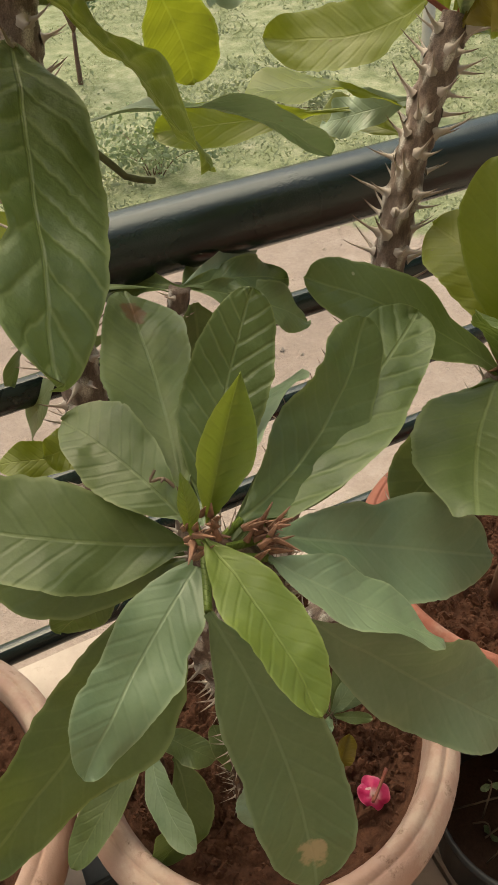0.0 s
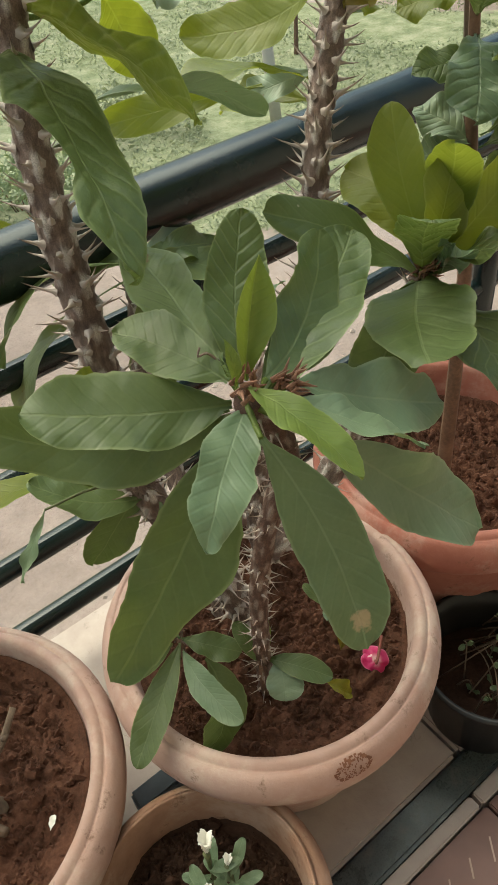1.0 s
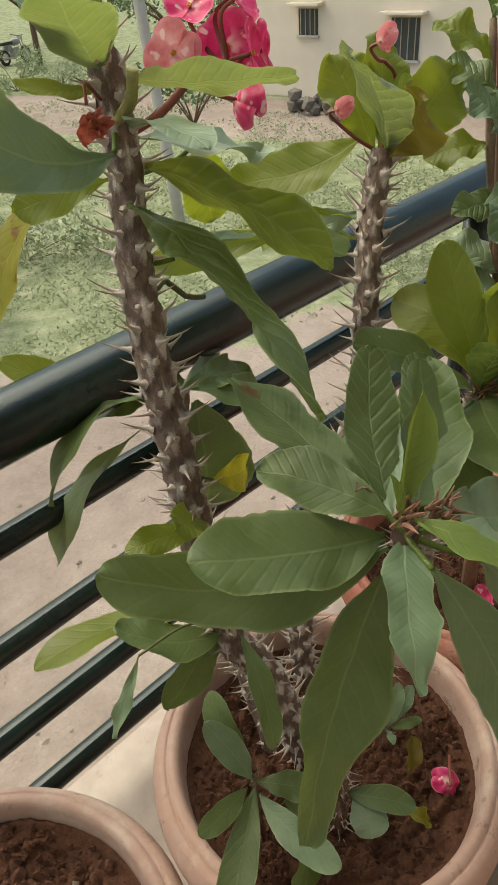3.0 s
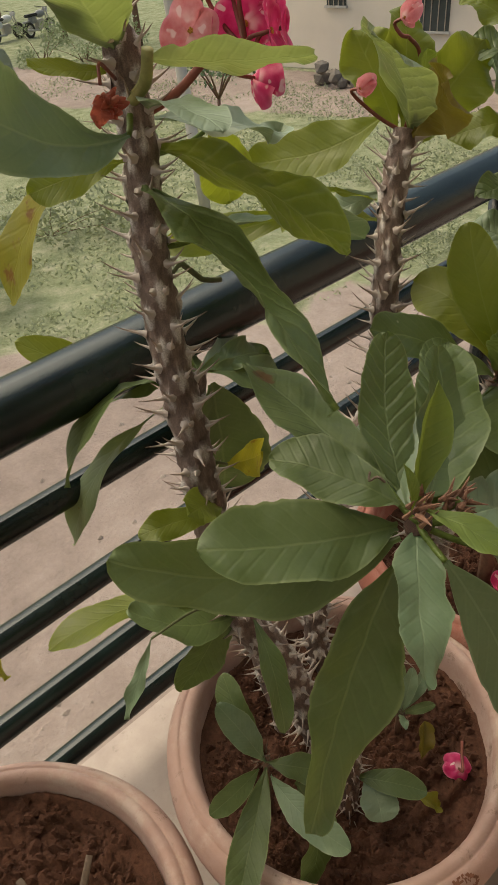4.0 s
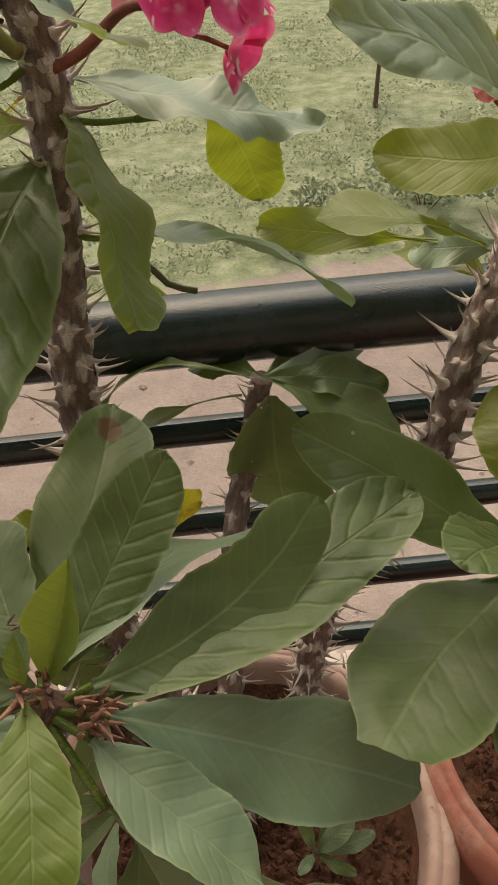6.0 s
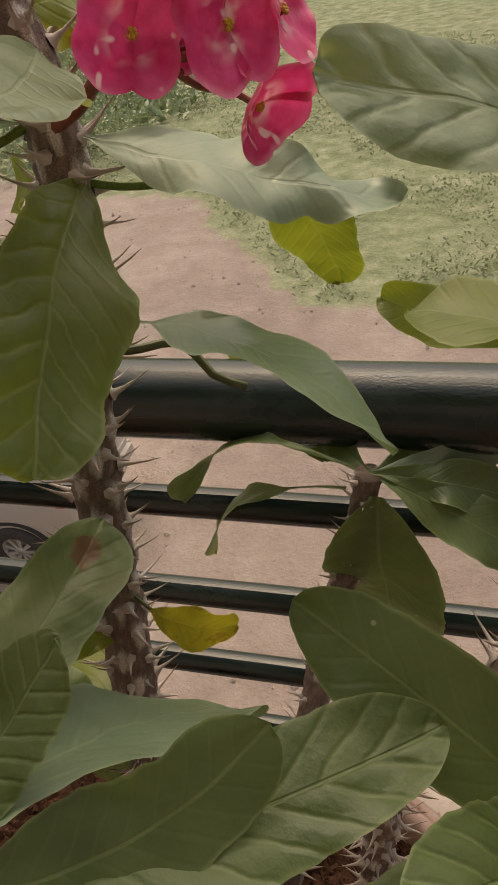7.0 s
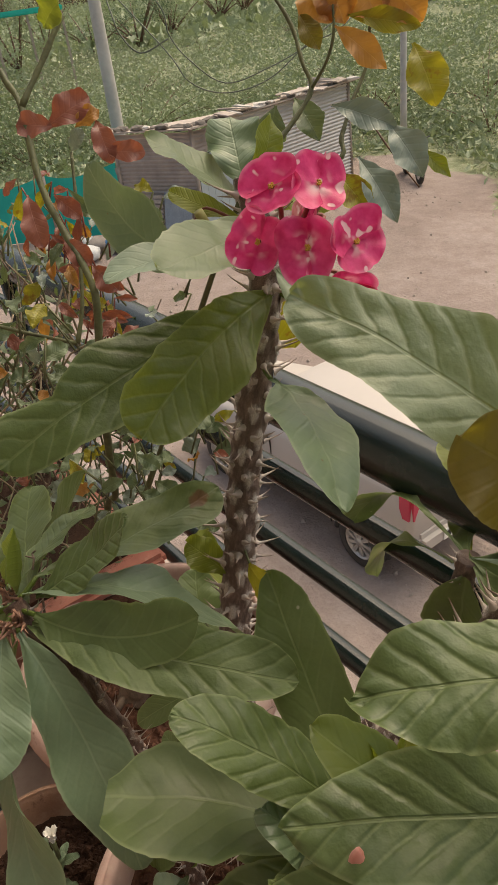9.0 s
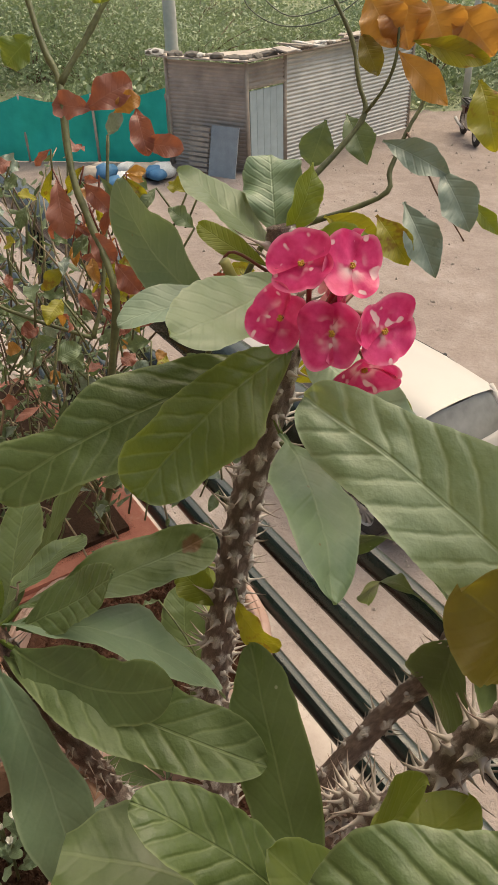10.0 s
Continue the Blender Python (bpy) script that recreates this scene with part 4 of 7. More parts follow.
leaf(C, CC + V((0.004, 0.004, 0.0)), (0.325, -0.110, 0.236), 0.040, LEAF_LIT, n=(-0.2, -1, 0.4), arch=0.05)
leaf(C, CC + V((0.006, 0, -0.01)), (0.330, -0.110, 0.160), 0.034, LEAF_LIT, n=(-0.3, -1, 0.4), arch=0.12)
leaf(C, CC + V((0.0, -0.004, 0.002)), (0.262, -0.170, 0.232), 0.022, LEAF_YOUNG, n=(-0.4, -1, 0.2), arch=0.05, fold=0.4)
leaf(C, (0.247, -0.140, 0.124), (0.121, -0.013, 0.090), 0.030, LEAF_LIT, n=(0.2, -1, 0.4), arch=0.06, stalk=0.3)
leaf(C, (0.240, -0.148, 0.108), (0.215, -0.060, 0.090), 0.034, LEAF_LIT, n=(0.1, -1, 0.5), arch=0.1)

# ---- plant G: rosette over the red pot ----
G = thing("thorny_plant", "crown-of-thorns rosette with broad green leaves, one cut short", "plant", group="crown-of-thorns plants")
CG = V((0.236, -0.278, 0.008))
thorny_trunk(G, [(0.035, -0.320, -0.118), (0.078, -0.309, -0.122), (0.130, -0.297, -0.102), (0.172, -0.288, -0.066), (0.210, -0.280, -0.032), CG], (0.0115, 0.010), seed=41, length=0.015, slim=0.8)
leaf(G, (0.2413, -0.2801, 0.0159), (0.2439, -0.2299, 0.1241), 0.0379, LEAF_LIT, n=(-0.94, -0.30, 0.16), arch=0.054, sway=-0.022, twist=0.34, left=(0.89, 0.88, 1.07, 1.13, 1.02), right=(0.97, 0.95, 0.98, 1.00, 0.92), taper=0.92, wave=0.04)
leaf(G, (0.2408, -0.2787, 0.0131), (0.2398, -0.1880, 0.0647), 0.0535, LEAF_LIT, n=(-0.34, -0.47, 0.82), arch=0.117, sway=0.079, twist=-0.04, left=(0.94, 0.88, 0.97, 1.05, 1.07), right=(1.00, 1.00, 1.01, 1.02, 1.04), taper=0.92, wave=0.04)
leaf(G, CG, (0.256, -0.280, 0.112), 0.040, LEAF_LIT, n=(-0.3, -1, 0.3), arch=0.06, end=0.85)
leaf(G, CG, (0.310, -0.300, 0.085), 0.046, LEAF_LIT, n=(-0.3, -0.8, 0.5), arch=0.08)
leaf(G, (0.2351, -0.2783, 0.0059), (0.1153, -0.2406, 0.0933), 0.0448, LEAF, n=(0.45, -0.40, 0.80), arch=0.053, sway=0.003, twist=-0.42, left=(1.00, 1.00, 1.00, 1.00, 0.90), right=(0.99, 0.98, 1.03, 0.94, 1.00), wave=0.05, taper=0.92)
leaf(G, (0.2367, -0.2768, 0.0080), (0.1288, -0.3799, 0.0328), 0.0702, LEAF, n=(-0.15, 0.37, 0.92), arch=0.033, sway=0.043, twist=-0.37, left=(1.05, 1.09, 1.18, 1.02, 1.10), right=(1.01, 1.08, 1.00, 0.92, 0.85), label="broad pale leaf with a bitten end", end=0.95, bite=((0.93, 1, 0.30),), crinkle=0.02, taper=0.92, wave=0.04)
leaf(G, (0.2354, -0.2773, 0.0090), (0.1666, -0.3395, 0.1013), 0.0413, LEAF, n=(0.56, 0.43, 0.71), arch=0.081, sway=0.025, twist=-0.05, left=(1.00, 0.99, 0.98, 0.96, 1.08), right=(1.00, 1.00, 0.99, 0.95, 1.05), crinkle=0.09, taper=0.92, wave=0.04)
leaf(G, (0.2369, -0.2760, 0.0079), (0.2265, -0.3022, 0.1192), 0.0397, LEAF_THIN, n=(0.93, 0.32, 0.16), arch=0.199, sway=0.014, twist=0.31, left=(1.00, 1.00, 1.00, 1.00, 0.99), right=(1.01, 1.01, 1.03, 1.02, 0.98), taper=0.92, wave=0.04)
leaf(G, CG, (0.210, -0.324, 0.062), 0.028, LEAF_BLUE, n=(0.1, -0.7, 0.7), arch=0.12, wave=0.2, twist=0.8, crinkle=0.08)
leaf(G, CG, (0.262, -0.352, 0.055), 0.050, LEAF, n=(0.2, -0.4, 1), arch=0.05, crinkle=0.05)
leaf(G, CG, (0.205, -0.400, -0.030), 0.056, LEAF, n=(0.1, -0.5, 1), arch=0.06, crinkle=0.05)
leaf(G, CG, (0.150, -0.300, -0.050), 0.050, LEAF, n=(-0.4, -0.6, 0.7), arch=0.14)
crown_spikes(G, CG + V((-0.004, -0.006, 0.006)), 30, 0.9, 0.016, (0, -0.3, 0.8), seed=45)

# ---- plant D: outside the lower bars, under the top rail ----
D = thing("thorny_plant", "small crown-of-thorns plant pushing out under the top rail", "plant", group="crown-of-thorns plants")
CD = V((0.113, -0.048, -0.018))
thorny_trunk(D, [(0.050, -0.210, -0.352), (0.062, -0.150, -0.25), (0.080, -0.078, -0.150), (0.096, -0.050, -0.10), CD], (0.0125, 0.0095), seed=51, every=0.007, length=0.016)
leaf(D, (0.0965, -0.0469, -0.0343), (-0.0309, -0.0112, -0.1564), 0.0334, LEAF_PALE_THIN, n=(-0.68, 0.05, 0.73), arch=0.171, sway=-0.003, twist=-0.06, left=(0.98, 0.97, 0.95, 1.00, 1.02), right=(0.97, 0.95, 0.96, 1.06, 1.11), stalk=0.2, wave=0.08, label="twisted leaf with a scorched tip")
leaf(D, (0.1084, -0.0448, -0.0234), (-0.0328, -0.0362, -0.0692), 0.0480, LEAF, n=(-0.30, 0.13, 0.95), arch=0.269, sway=-0.001, twist=0.40, left=(1.01, 1.02, 1.03, 1.01, 0.96), right=(1.00, 1.00, 1.01, 1.03, 1.13), stalk=0.3, wave=0.05)
leaf(D, (0.1192, -0.0592, -0.0283), (0.1296, -0.0470, -0.1694), 0.0858, LEAF, n=(0.13, -0.99, -0.08), arch=0.070, sway=0.040, twist=0.75, left=(1.00, 1.08, 1.13, 1.08, 1.09), right=(1.10, 1.06, 0.98, 1.02, 1.02), wave=0.03, taper=0.7, blunt=0.42)
leaf(D, CD, (-0.005, 0.051, 0.030), 0.036, LEAF_LIT, n=(0.3, -0.8, 0.5), arch=-0.16, stalk=0.35, wave=0.05)
leaf(D, CD, (0.225, -0.055, -0.085), 0.040, LEAF, n=(-0.1, -0.6, 1), arch=0.08, wave=0.1)
leaf(D, CD, (0.215, -0.030, -0.052), 0.034, LEAF, n=(-0.1, -0.6, 1), arch=0.08, wave=0.15, twist=0.4)
leaf(D, CD, (0.205, -0.005, -0.030), 0.022, LEAF_PALE, n=(-0.1, -0.7, 0.8), arch=0.06, twist=0.8)
leaf(D, CD, (0.160, 0.020, -0.060), 0.036, LEAF, n=(0.1, -0.7, 0.8), arch=0.1)
leaf(D, CD, (0.060, 0.040, -0.050), 0.040, LEAF, n=(0, -0.8, 0.8), arch=0.1)

# ---- small sprouts in the planted pot ----
def sprout(label, centre, tips, height=0.05, mats=(LEAF, LEAF_BLUE)):
    s = thing("plant_sprout", label, "seedling", group="sprouts in the clay pot")
    c = V(centre)
    tube("stem", [(c.x, c.y, -0.345), c], (0.0035, 0.0028), BROWN_STEM, s, segs=7, steps=1)
    crown_spikes(s, c, 14, 1.3, 0.014, (0, 0, 0.5), seed=int(c.x * 1000) + 77, radius=0.0008, material=DRY)
    for i, (tip, w) in enumerate(tips):
        leaf(s, c, tip, w * 1.1, mats[i % len(mats)], n=(-0.2, -0.6, 1), arch=0.10, wave=0.08)
    return s


sp = sprout("leafy green sprout of crown-of-thorns in the pot", (-0.026, -0.258, -0.250), (((0.010, -0.300, -0.260), 0.022), ((-0.040, -0.220, -0.190), 0.022)))
leaf(sp, (-0.0273, -0.2602, -0.2527), (-0.1136, -0.3095, -0.2942), 0.0303, LEAF, n=(-0.27, -0.30, 0.92), arch=0.024, sway=-0.002, twist=0.14, left=(1.02, 1.02, 0.98, 0.97, 1.01), right=(1.00, 1.01, 0.99, 1.00, 0.99), taper=0.92, wave=0.04)
leaf(sp, (-0.0331, -0.2572, -0.2515), (-0.0892, -0.2591, -0.2455), 0.0198, LEAF, n=(0.10, -0.65, 0.75), arch=0.066, sway=-0.004, twist=0.03, left=(0.99, 0.98, 1.00, 1.01, 1.01), right=(0.99, 0.99, 0.99, 1.01, 1.00), taper=0.92, wave=0.04)
leaf(sp, (-0.0252, -0.2545, -0.2485), (-0.0146, -0.1991, -0.1946), 0.0252, LEAF, n=(-0.60, -0.49, 0.63), arch=0.113, sway=-0.013, twist=-0.19, left=(1.01, 1.01, 0.98, 1.00, 1.01), right=(1.02, 1.01, 0.98, 0.98, 0.99), taper=0.92, wave=0.04)
leaf(sp, (-0.0292, -0.2670, -0.2550), (-0.0292, -0.3525, -0.2559), 0.0262, LEAF_BLUE, n=(-0.57, -0.01, 0.82), arch=0.119, sway=0.021, twist=0.03, left=(1.00, 1.00, 0.98, 0.97, 1.02), right=(1.01, 1.02, 0.98, 0.99, 1.02), taper=0.92, wave=0.04)
leaf(sp, (-0.0176, -0.2837, -0.2596), (-0.0537, -0.3252, -0.3274), 0.0478, LEAF, n=(0.39, -0.86, 0.32), arch=0.149, sway=-0.089, twist=0.22, left=(1.07, 1.13, 1.04, 0.96, 0.95), right=(0.99, 0.98, 0.99, 1.04, 1.03), taper=0.92, wave=0.04)
sp = sprout("small sprout with round pale leaves in the pot", (0.022, -0.309, -0.280), (((0.016, -0.285, -0.235), 0.016), ((0.040, -0.290, -0.240), 0.016)), mats=(LEAF, LEAF_YOUNG))
leaf(sp, (0.0279, -0.3104, -0.2774), (0.0614, -0.3608, -0.2818), 0.0231, LEAF, n=(-0.18, -0.20, 0.96), arch=0.095, sway=-0.002, twist=-0.08, left=(1.01, 1.02, 1.00, 0.97, 0.98), right=(1.00, 1.00, 1.00, 1.00, 1.00), taper=0.92, wave=0.04)
leaf(sp, (0.0334, -0.3167, -0.2780), (0.0177, -0.3483, -0.2879), 0.0342, LEAF_PALE, n=(0.15, -0.36, 0.92), arch=0.104, sway=-0.030, twist=0.18, left=(1.00, 1.01, 1.02, 1.03, 1.02), right=(0.99, 0.97, 0.99, 1.00, 1.00), taper=0.92, wave=0.04)
sprout("tiny green sprout with narrow leaves in the pot", (0.116, -0.292, -0.305), (((0.150, -0.258, -0.262), 0.012), ((0.147, -0.283, -0.272), 0.014), ((0.145, -0.312, -0.300), 0.009), ((0.164, -0.288, -0.290), 0.013), ((0.108, -0.268, -0.285), 0.010), ((0.100, -0.310, -0.292), 0.008)))
yl = thing("fallen_leaf", "yellow withered leaf lying on the earth", "leaf")
leaf(yl, (0.062, -0.350, -0.305), (0.078, -0.366, -0.325), 0.016, LEAF_OLD, n=(0.5, -0.8, 0.5), fold=0.5)
dl = thing("dead_leaf", "brown curled dead leaf on the earth", "leaf")
leaf(dl, (0.100, -0.330, -0.318), (0.118, -0.318, -0.290), 0.016, LEAF_BROWN, n=(-0.5, -0.8, 0.3), fold=0.8)


# ---- flowers ----
def petal(owner, centre, facing, up, size, material, cup=0.25, seed=0):
    """A broad kidney-shaped bract of a flower, from its foot at the centre."""
    f, u = V(facing).normalized(), V(up)
    u = (u - f * u.dot(f)).normalized()
    r = f.cross(u)
    rnd = random.Random(seed)
    ph, ph2 = rnd.uniform(0, 6), rnd.uniform(0, 6)
    verts, uvs, faces = [V(centre)], [(0.5, 0.0)], []
    rings, segs = 8, 30
    for i in range(1, rings + 1):
        q = i / rings
        for k in range(segs + 1):
            a = -1.68 + 3.36 * k / segs
            e = abs(a) / 1.68
            rad = size * (0.93 + 0.13 * math.sin(min(1.0, e * 1.3) * 1.57) - 0.50 * max(0.0, e - 0.62) ** 1.3 * 2.2 - 0.05 * math.exp(-(a / 0.16) ** 2)) * q
            rad *= 1 + 0.04 * math.sin(4 * a + ph)
            z = cup * size * q * q * (0.5 + 0.6 * abs(math.sin(a))) + 0.07 * size * q * math.sin(3 * a + ph) + 0.05 * size * q * q * math.sin(7 * a + ph2)
            verts.append(V(centre) + u * (rad * math.cos(a)) + r * (rad * math.sin(a) * 1.06) + f * z)
            uvs.append((0.5, q))
    w = segs + 1
    for k in range(segs):
        faces.append((0, 1 + k, 2 + k))
        for i in range(rings - 1):
            faces.append((1 + i * w + k, 1 + (i + 1) * w + k, 2 + (i + 1) * w + k, 2 + i * w + k))
    return mesh_part("petal", verts, faces, material, owner, "", uvs)


def flower(label, centre, facing, size, stalk_from, spin=0.0, material=None, group="flowers of the cluster", cup=0.22):
    """Two broad overlapping bracts round a small yellow heart, on a red stalk."""
    material = material or PETAL
    o = thing("flower", label, "flower", group=group)
    f = V(facing).normalized()
    up0 = (V((0, 0, 1)) - f * f.z).normalized()
    up0 = Matrix.Rotation(spin, 3, f) @ up0
    c = V(centre)
    petal(o, c, (f - up0 * 0.12), up0, size, material, cup, seed=int(abs(c.x) * 9999))
    petal(o, c - f * 0.0014, (f + up0 * 0.10), -up0, size * 0.93, material, cup, seed=int(abs(c.z) * 9999))
    bm = bmesh.new()
    for k in range(6):
        res = bmesh.ops.create_uvsphere(bm, u_segments=6, v_segments=4, radius=size * 0.045)
        off = Matrix.Rotation(k * 1.047, 3, f) @ up0 * size * 0.065 if k else V((0, 0, 0))
        for v in res["verts"]:
            v.co = c + f * size * 0.07 + off + v.co
    part("heart", bm, POLLEN, o, "yellow centre", smooth=True)
    back = c - f * 0.012
    tube("stalk", [V(stalk_from), (V(stalk_from) + back) * 0.5 + V((0, 0, -0.003)), back, c], (0.0016, 0.0012), RED_STALK, o, segs=6, steps=4)
    return o


tube("stalk", [(0.018, -0.150, 0.236), (0.040, -0.160, 0.246), (0.062, -0.168, 0.262), (0.080, -0.176, 0.262)], (0.0030, 0.0020), RED_STALK, B, segs=8, steps=5, label="red-brown flower stalk")
FS = (0.080, -0.176, 0.262)
flower("pink-red flower with pale patches and yellow centre", (0.081, -0.194, 0.272), (0.48, -0.82, 0.25), 0.0168, FS, 1.2)
flower("pink-red flower with pale patches and yellow centre", (0.104, -0.180, 0.269), (0.62, -0.75, 0.22), 0.0175, FS, 1.65)
flower("pink-red flower with pale patches and yellow centre", (0.083, -0.183, 0.298), (0.42, -0.66, 0.60), 0.0166, FS, 0.5)
flower("pink-red flower with pale patches and yellow centre", (0.114, -0.156, 0.267), (0.93, -0.10, 0.36), 0.0180, FS, 0.3)
flower("pink-red flower seen from its side", (0.096, -0.163, 0.296), (0.72, -0.24, 0.62), 0.0168, FS, 1.2)
flower("pink-red flower hanging lowest in the cluster", (0.103, -0.157, 0.241), (0.80, -0.42, -0.30), 0.0180, FS, 0.2, cup=0.6)
flower("deep pink flower facing the stem", (0.091, -0.164, 0.272), (-0.55, -0.75, 0.30), 0.0190, FS, 0.7)
flower("pale pink flower facing away from the cluster", (0.064, -0.148, 0.272), (-0.58, -0.75, 0.25), 0.0165, FS, 0.9, PETAL_PALE)
flower("pink flower at the top of the cluster", (0.076, -0.152, 0.294), (-0.35, -0.45, 0.75), 0.0145, FS, 1.0)
tube("stalk", [(0.008, -0.150, 0.258), (-0.010, -0.165, 0.270), (-0.016, -0.172, 0.262)], (0.0011, 0.0009), RED_STALK, B, segs=6, steps=4)
wt = thing("flower", "withered red-brown flower folded against the stem", "flower", group="withered flowers")
for k, (dx, dy, dz, w_) in enumerate(((-0.005, -0.003, -0.013, 0.011), (0.005, -0.004, -0.012, 0.011), (0.001, -0.006, -0.010, 0.010), (0.008, -0.003, -0.007, 0.008))):
    leaf(wt, (-0.013, -0.166, 0.256), (-0.013 + dx, -0.166 + dy, 0.256 + dz), w_, WITHERED, n=(dx, -0.012, 0.004), arch=0.15, wave=0.30, fold=0.5, blunt=0.7, taper=0.6, name="petal")
tube("stalk", [CC, (0.282, -0.150, 0.205), (0.279, -0.151, 0.226), (0.262, -0.153, 0.238)], (0.0020, 0.0014), RED_STALK, C, segs=6, steps=4)
flower("pale pink folded flower bud", (0.250, -0.157, 0.252), (-0.3, -0.9, 0.4), 0.010, (0.262, -0.153, 0.238), 0.8, PETAL_PALE, "flower buds", cup=1.2)
flower("pale pink folded flower bud", (0.229, -0.136, 0.208), (-0.3, -0.9, 0.4), 0.009, CC, 0.3, PETAL_PALE, "flower buds", cup=1.2)
bud = thing("flower_bud", "tiny pale pink flower bud near broad leaves", "flower bud", group="flower buds")
tube("stalk", [(0.290, -0.300, 0.09), (0.289, -0.322, 0.112), (0.288, -0.331, 0.128)], (0.0012, 0.0010), RED_STALK, bud, segs=6, steps=4)
bm = bmesh.new()
bmesh.ops.create_uvsphere(bm, u_segments=12, v_segments=8, radius=1.0)
for q in bm.verts:
    ang = math.atan2(q.co.y, q.co.x)
    k = (1 + 0.14 * math.cos(3 * ang)) * (1.0 - 0.35 * q.co.z)
    q.co = V((0.288 + 0.0036 * q.co.x * k, -0.333 + 0.0036 * q.co.y * k, 0.136 + 0.009 * q.co.z))
part("bud", bm, PETAL_PALE, bud, "closed pale pink bud", smooth=True)
flower("fallen pink flower lying on the earth of the pot", (0.116, -0.360, -0.318), (0.35, 0.45, -0.70), 0.0135, (0.134, -0.350, -0.306), 0.6, PETAL, "fallen flowers", cup=0.6)
flower("fallen pink flower lying in the red pot", (0.330, -0.270, -0.322), (0.1, -0.3, 0.9), 0.0145, (0.345, -0.268, -0.318), 0.2, PETAL, "fallen flowers", cup=0.8)

# white flowers in the small pot
wf = thing("white_flower_plant", "small plant with white flowers in wet dark earth", "plant")
for i, (x, y) in enumerate(((-0.108, -0.398), (-0.098, -0.412), (-0.122, -0.416))):
    tube("stem", [(x - 0.006, y - 0.004, -0.42), (x, y, -0.365), (x + 0.003, y + 0.004, -0.325 + 0.012 * (i == 0))], (0.0020, 0.0014), TWIG, wf, segs=6, steps=3)
    for k in range(6):
        a = k * 2.4 + i
        leaf(wf, (x, y, -0.375 + 0.008 * k), (x + 0.026 * math.cos(a), y + 0.026 * math.sin(a), -0.362 + 0.009 * k), 0.010, LEAF_BLUE, arch=0.1)
for x, y, z, size in ((-0.105, -0.394, -0.313, 1.0), (-0.096, -0.408, -0.325, 0.55), (-0.119, -0.412, -0.330, 0.45)):
    lean = V((0.004, 0.002, 0.028)) * size
    for k in range(6):
        a = k * 1.047 + 0.3 * (k % 2)
        d = V((math.cos(a), math.sin(a), 0))
        leaf(wf, V((x, y, z)) + d * 0.001, V((x, y, z)) + lean + d * 0.0065 * size, 0.0062 * size + 0.001, WHITE_PETAL, n=(d.x, d.y, 0.2), arch=-0.10, wave=0.12, name="petal")
    tube("flower_tube", [(x, y, z + 0.004), (x, y, z - 0.022)], (0.0030, 0.0018), TWIG, wf, segs=6, steps=1)

# dry stalks in the left pot
ds = thing("dry_twig", "bare broken stem stump with dry twigs in the earth", "twig")
tube("stump", [(-0.238, -0.236, -0.363), (-0.237, -0.232, -0.340), (-0.232, -0.230, -0.324), (-0.228, -0.228, -0.316)], (0.026, 0.007), DRY, ds, segs=14, steps=5, rough=0.35, freq=60)
for pts, r0 in (([(-0.230, -0.229, -0.323), (-0.220, -0.224, -0.304), (-0.219, -0.222, -0.298)], 0.006), ([(-0.219, -0.222, -0.299), (-0.220, -0.200, -0.294), (-0.221, -0.170, -0.286)], 0.0042),
                ([(-0.219, -0.222, -0.299), (-0.196, -0.216, -0.294), (-0.170, -0.197, -0.282)], 0.0042), ([(-0.190, -0.212, -0.292), (-0.186, -0.220, -0.278)], 0.003),
                ([(-0.240, -0.240, -0.340), (-0.225, -0.262, -0.336)], 0.006), ([(-0.240, -0.225, -0.338), (-0.262, -0.210, -0.338)], 0.006), ([(-0.272, -0.262, -0.333), (-0.274, -0.258, -0.298)], 0.0018)):
    tube("twig", pts, (r0, r0 * 0.7), DRY, ds, segs=8, steps=3 if len(pts) > 2 else 1, rough=0.12, freq=150)
ch = thing("petal_chip", "pale dried petal lying on the earth", "petal")
leaf(ch, (-0.195, -0.283, -0.341), (-0.186, -0.275, -0.338), 0.006, WHITE_PETAL, n=(0, 0, 1), arch=0.1, name="blade")


# ---- shrub H in the red pot ----
H = thing("potted_shrub", "glossy dark green shrub with brown stem in a red pot", "shrub")
tube("stem", [(0.335, -0.250, -0.335), (0.338, -0.245, -0.15), (0.342, -0.235, 0.0), (0.350, -0.215, 0.12), (0.356, -0.200, 0.22)], (0.0085, 0.0035), BROWN_STEM, H, segs=10, steps=6)
tube("branch", [(0.345, -0.225, 0.06), (0.370, -0.190, 0.16), (0.395, -0.165, 0.25)], (0.006, 0.003), DRY, H, segs=8, steps=5)
tube("shoot", [(0.356, -0.200, 0.20), (0.352, -0.195, 0.25), (0.345, -0.198, 0.28)], (0.0028, 0.0015), RED_STALK, H, segs=6, steps=4)


def shrub_leaf(base, tip, w, mat=LEAF, n=(-0.3, -0.6, 1), crinkle=0.05):
    leaf(H, base, tip, w, mat, n=n, arch=0.10, wave=0.10, blunt=0.7, crinkle=crinkle)


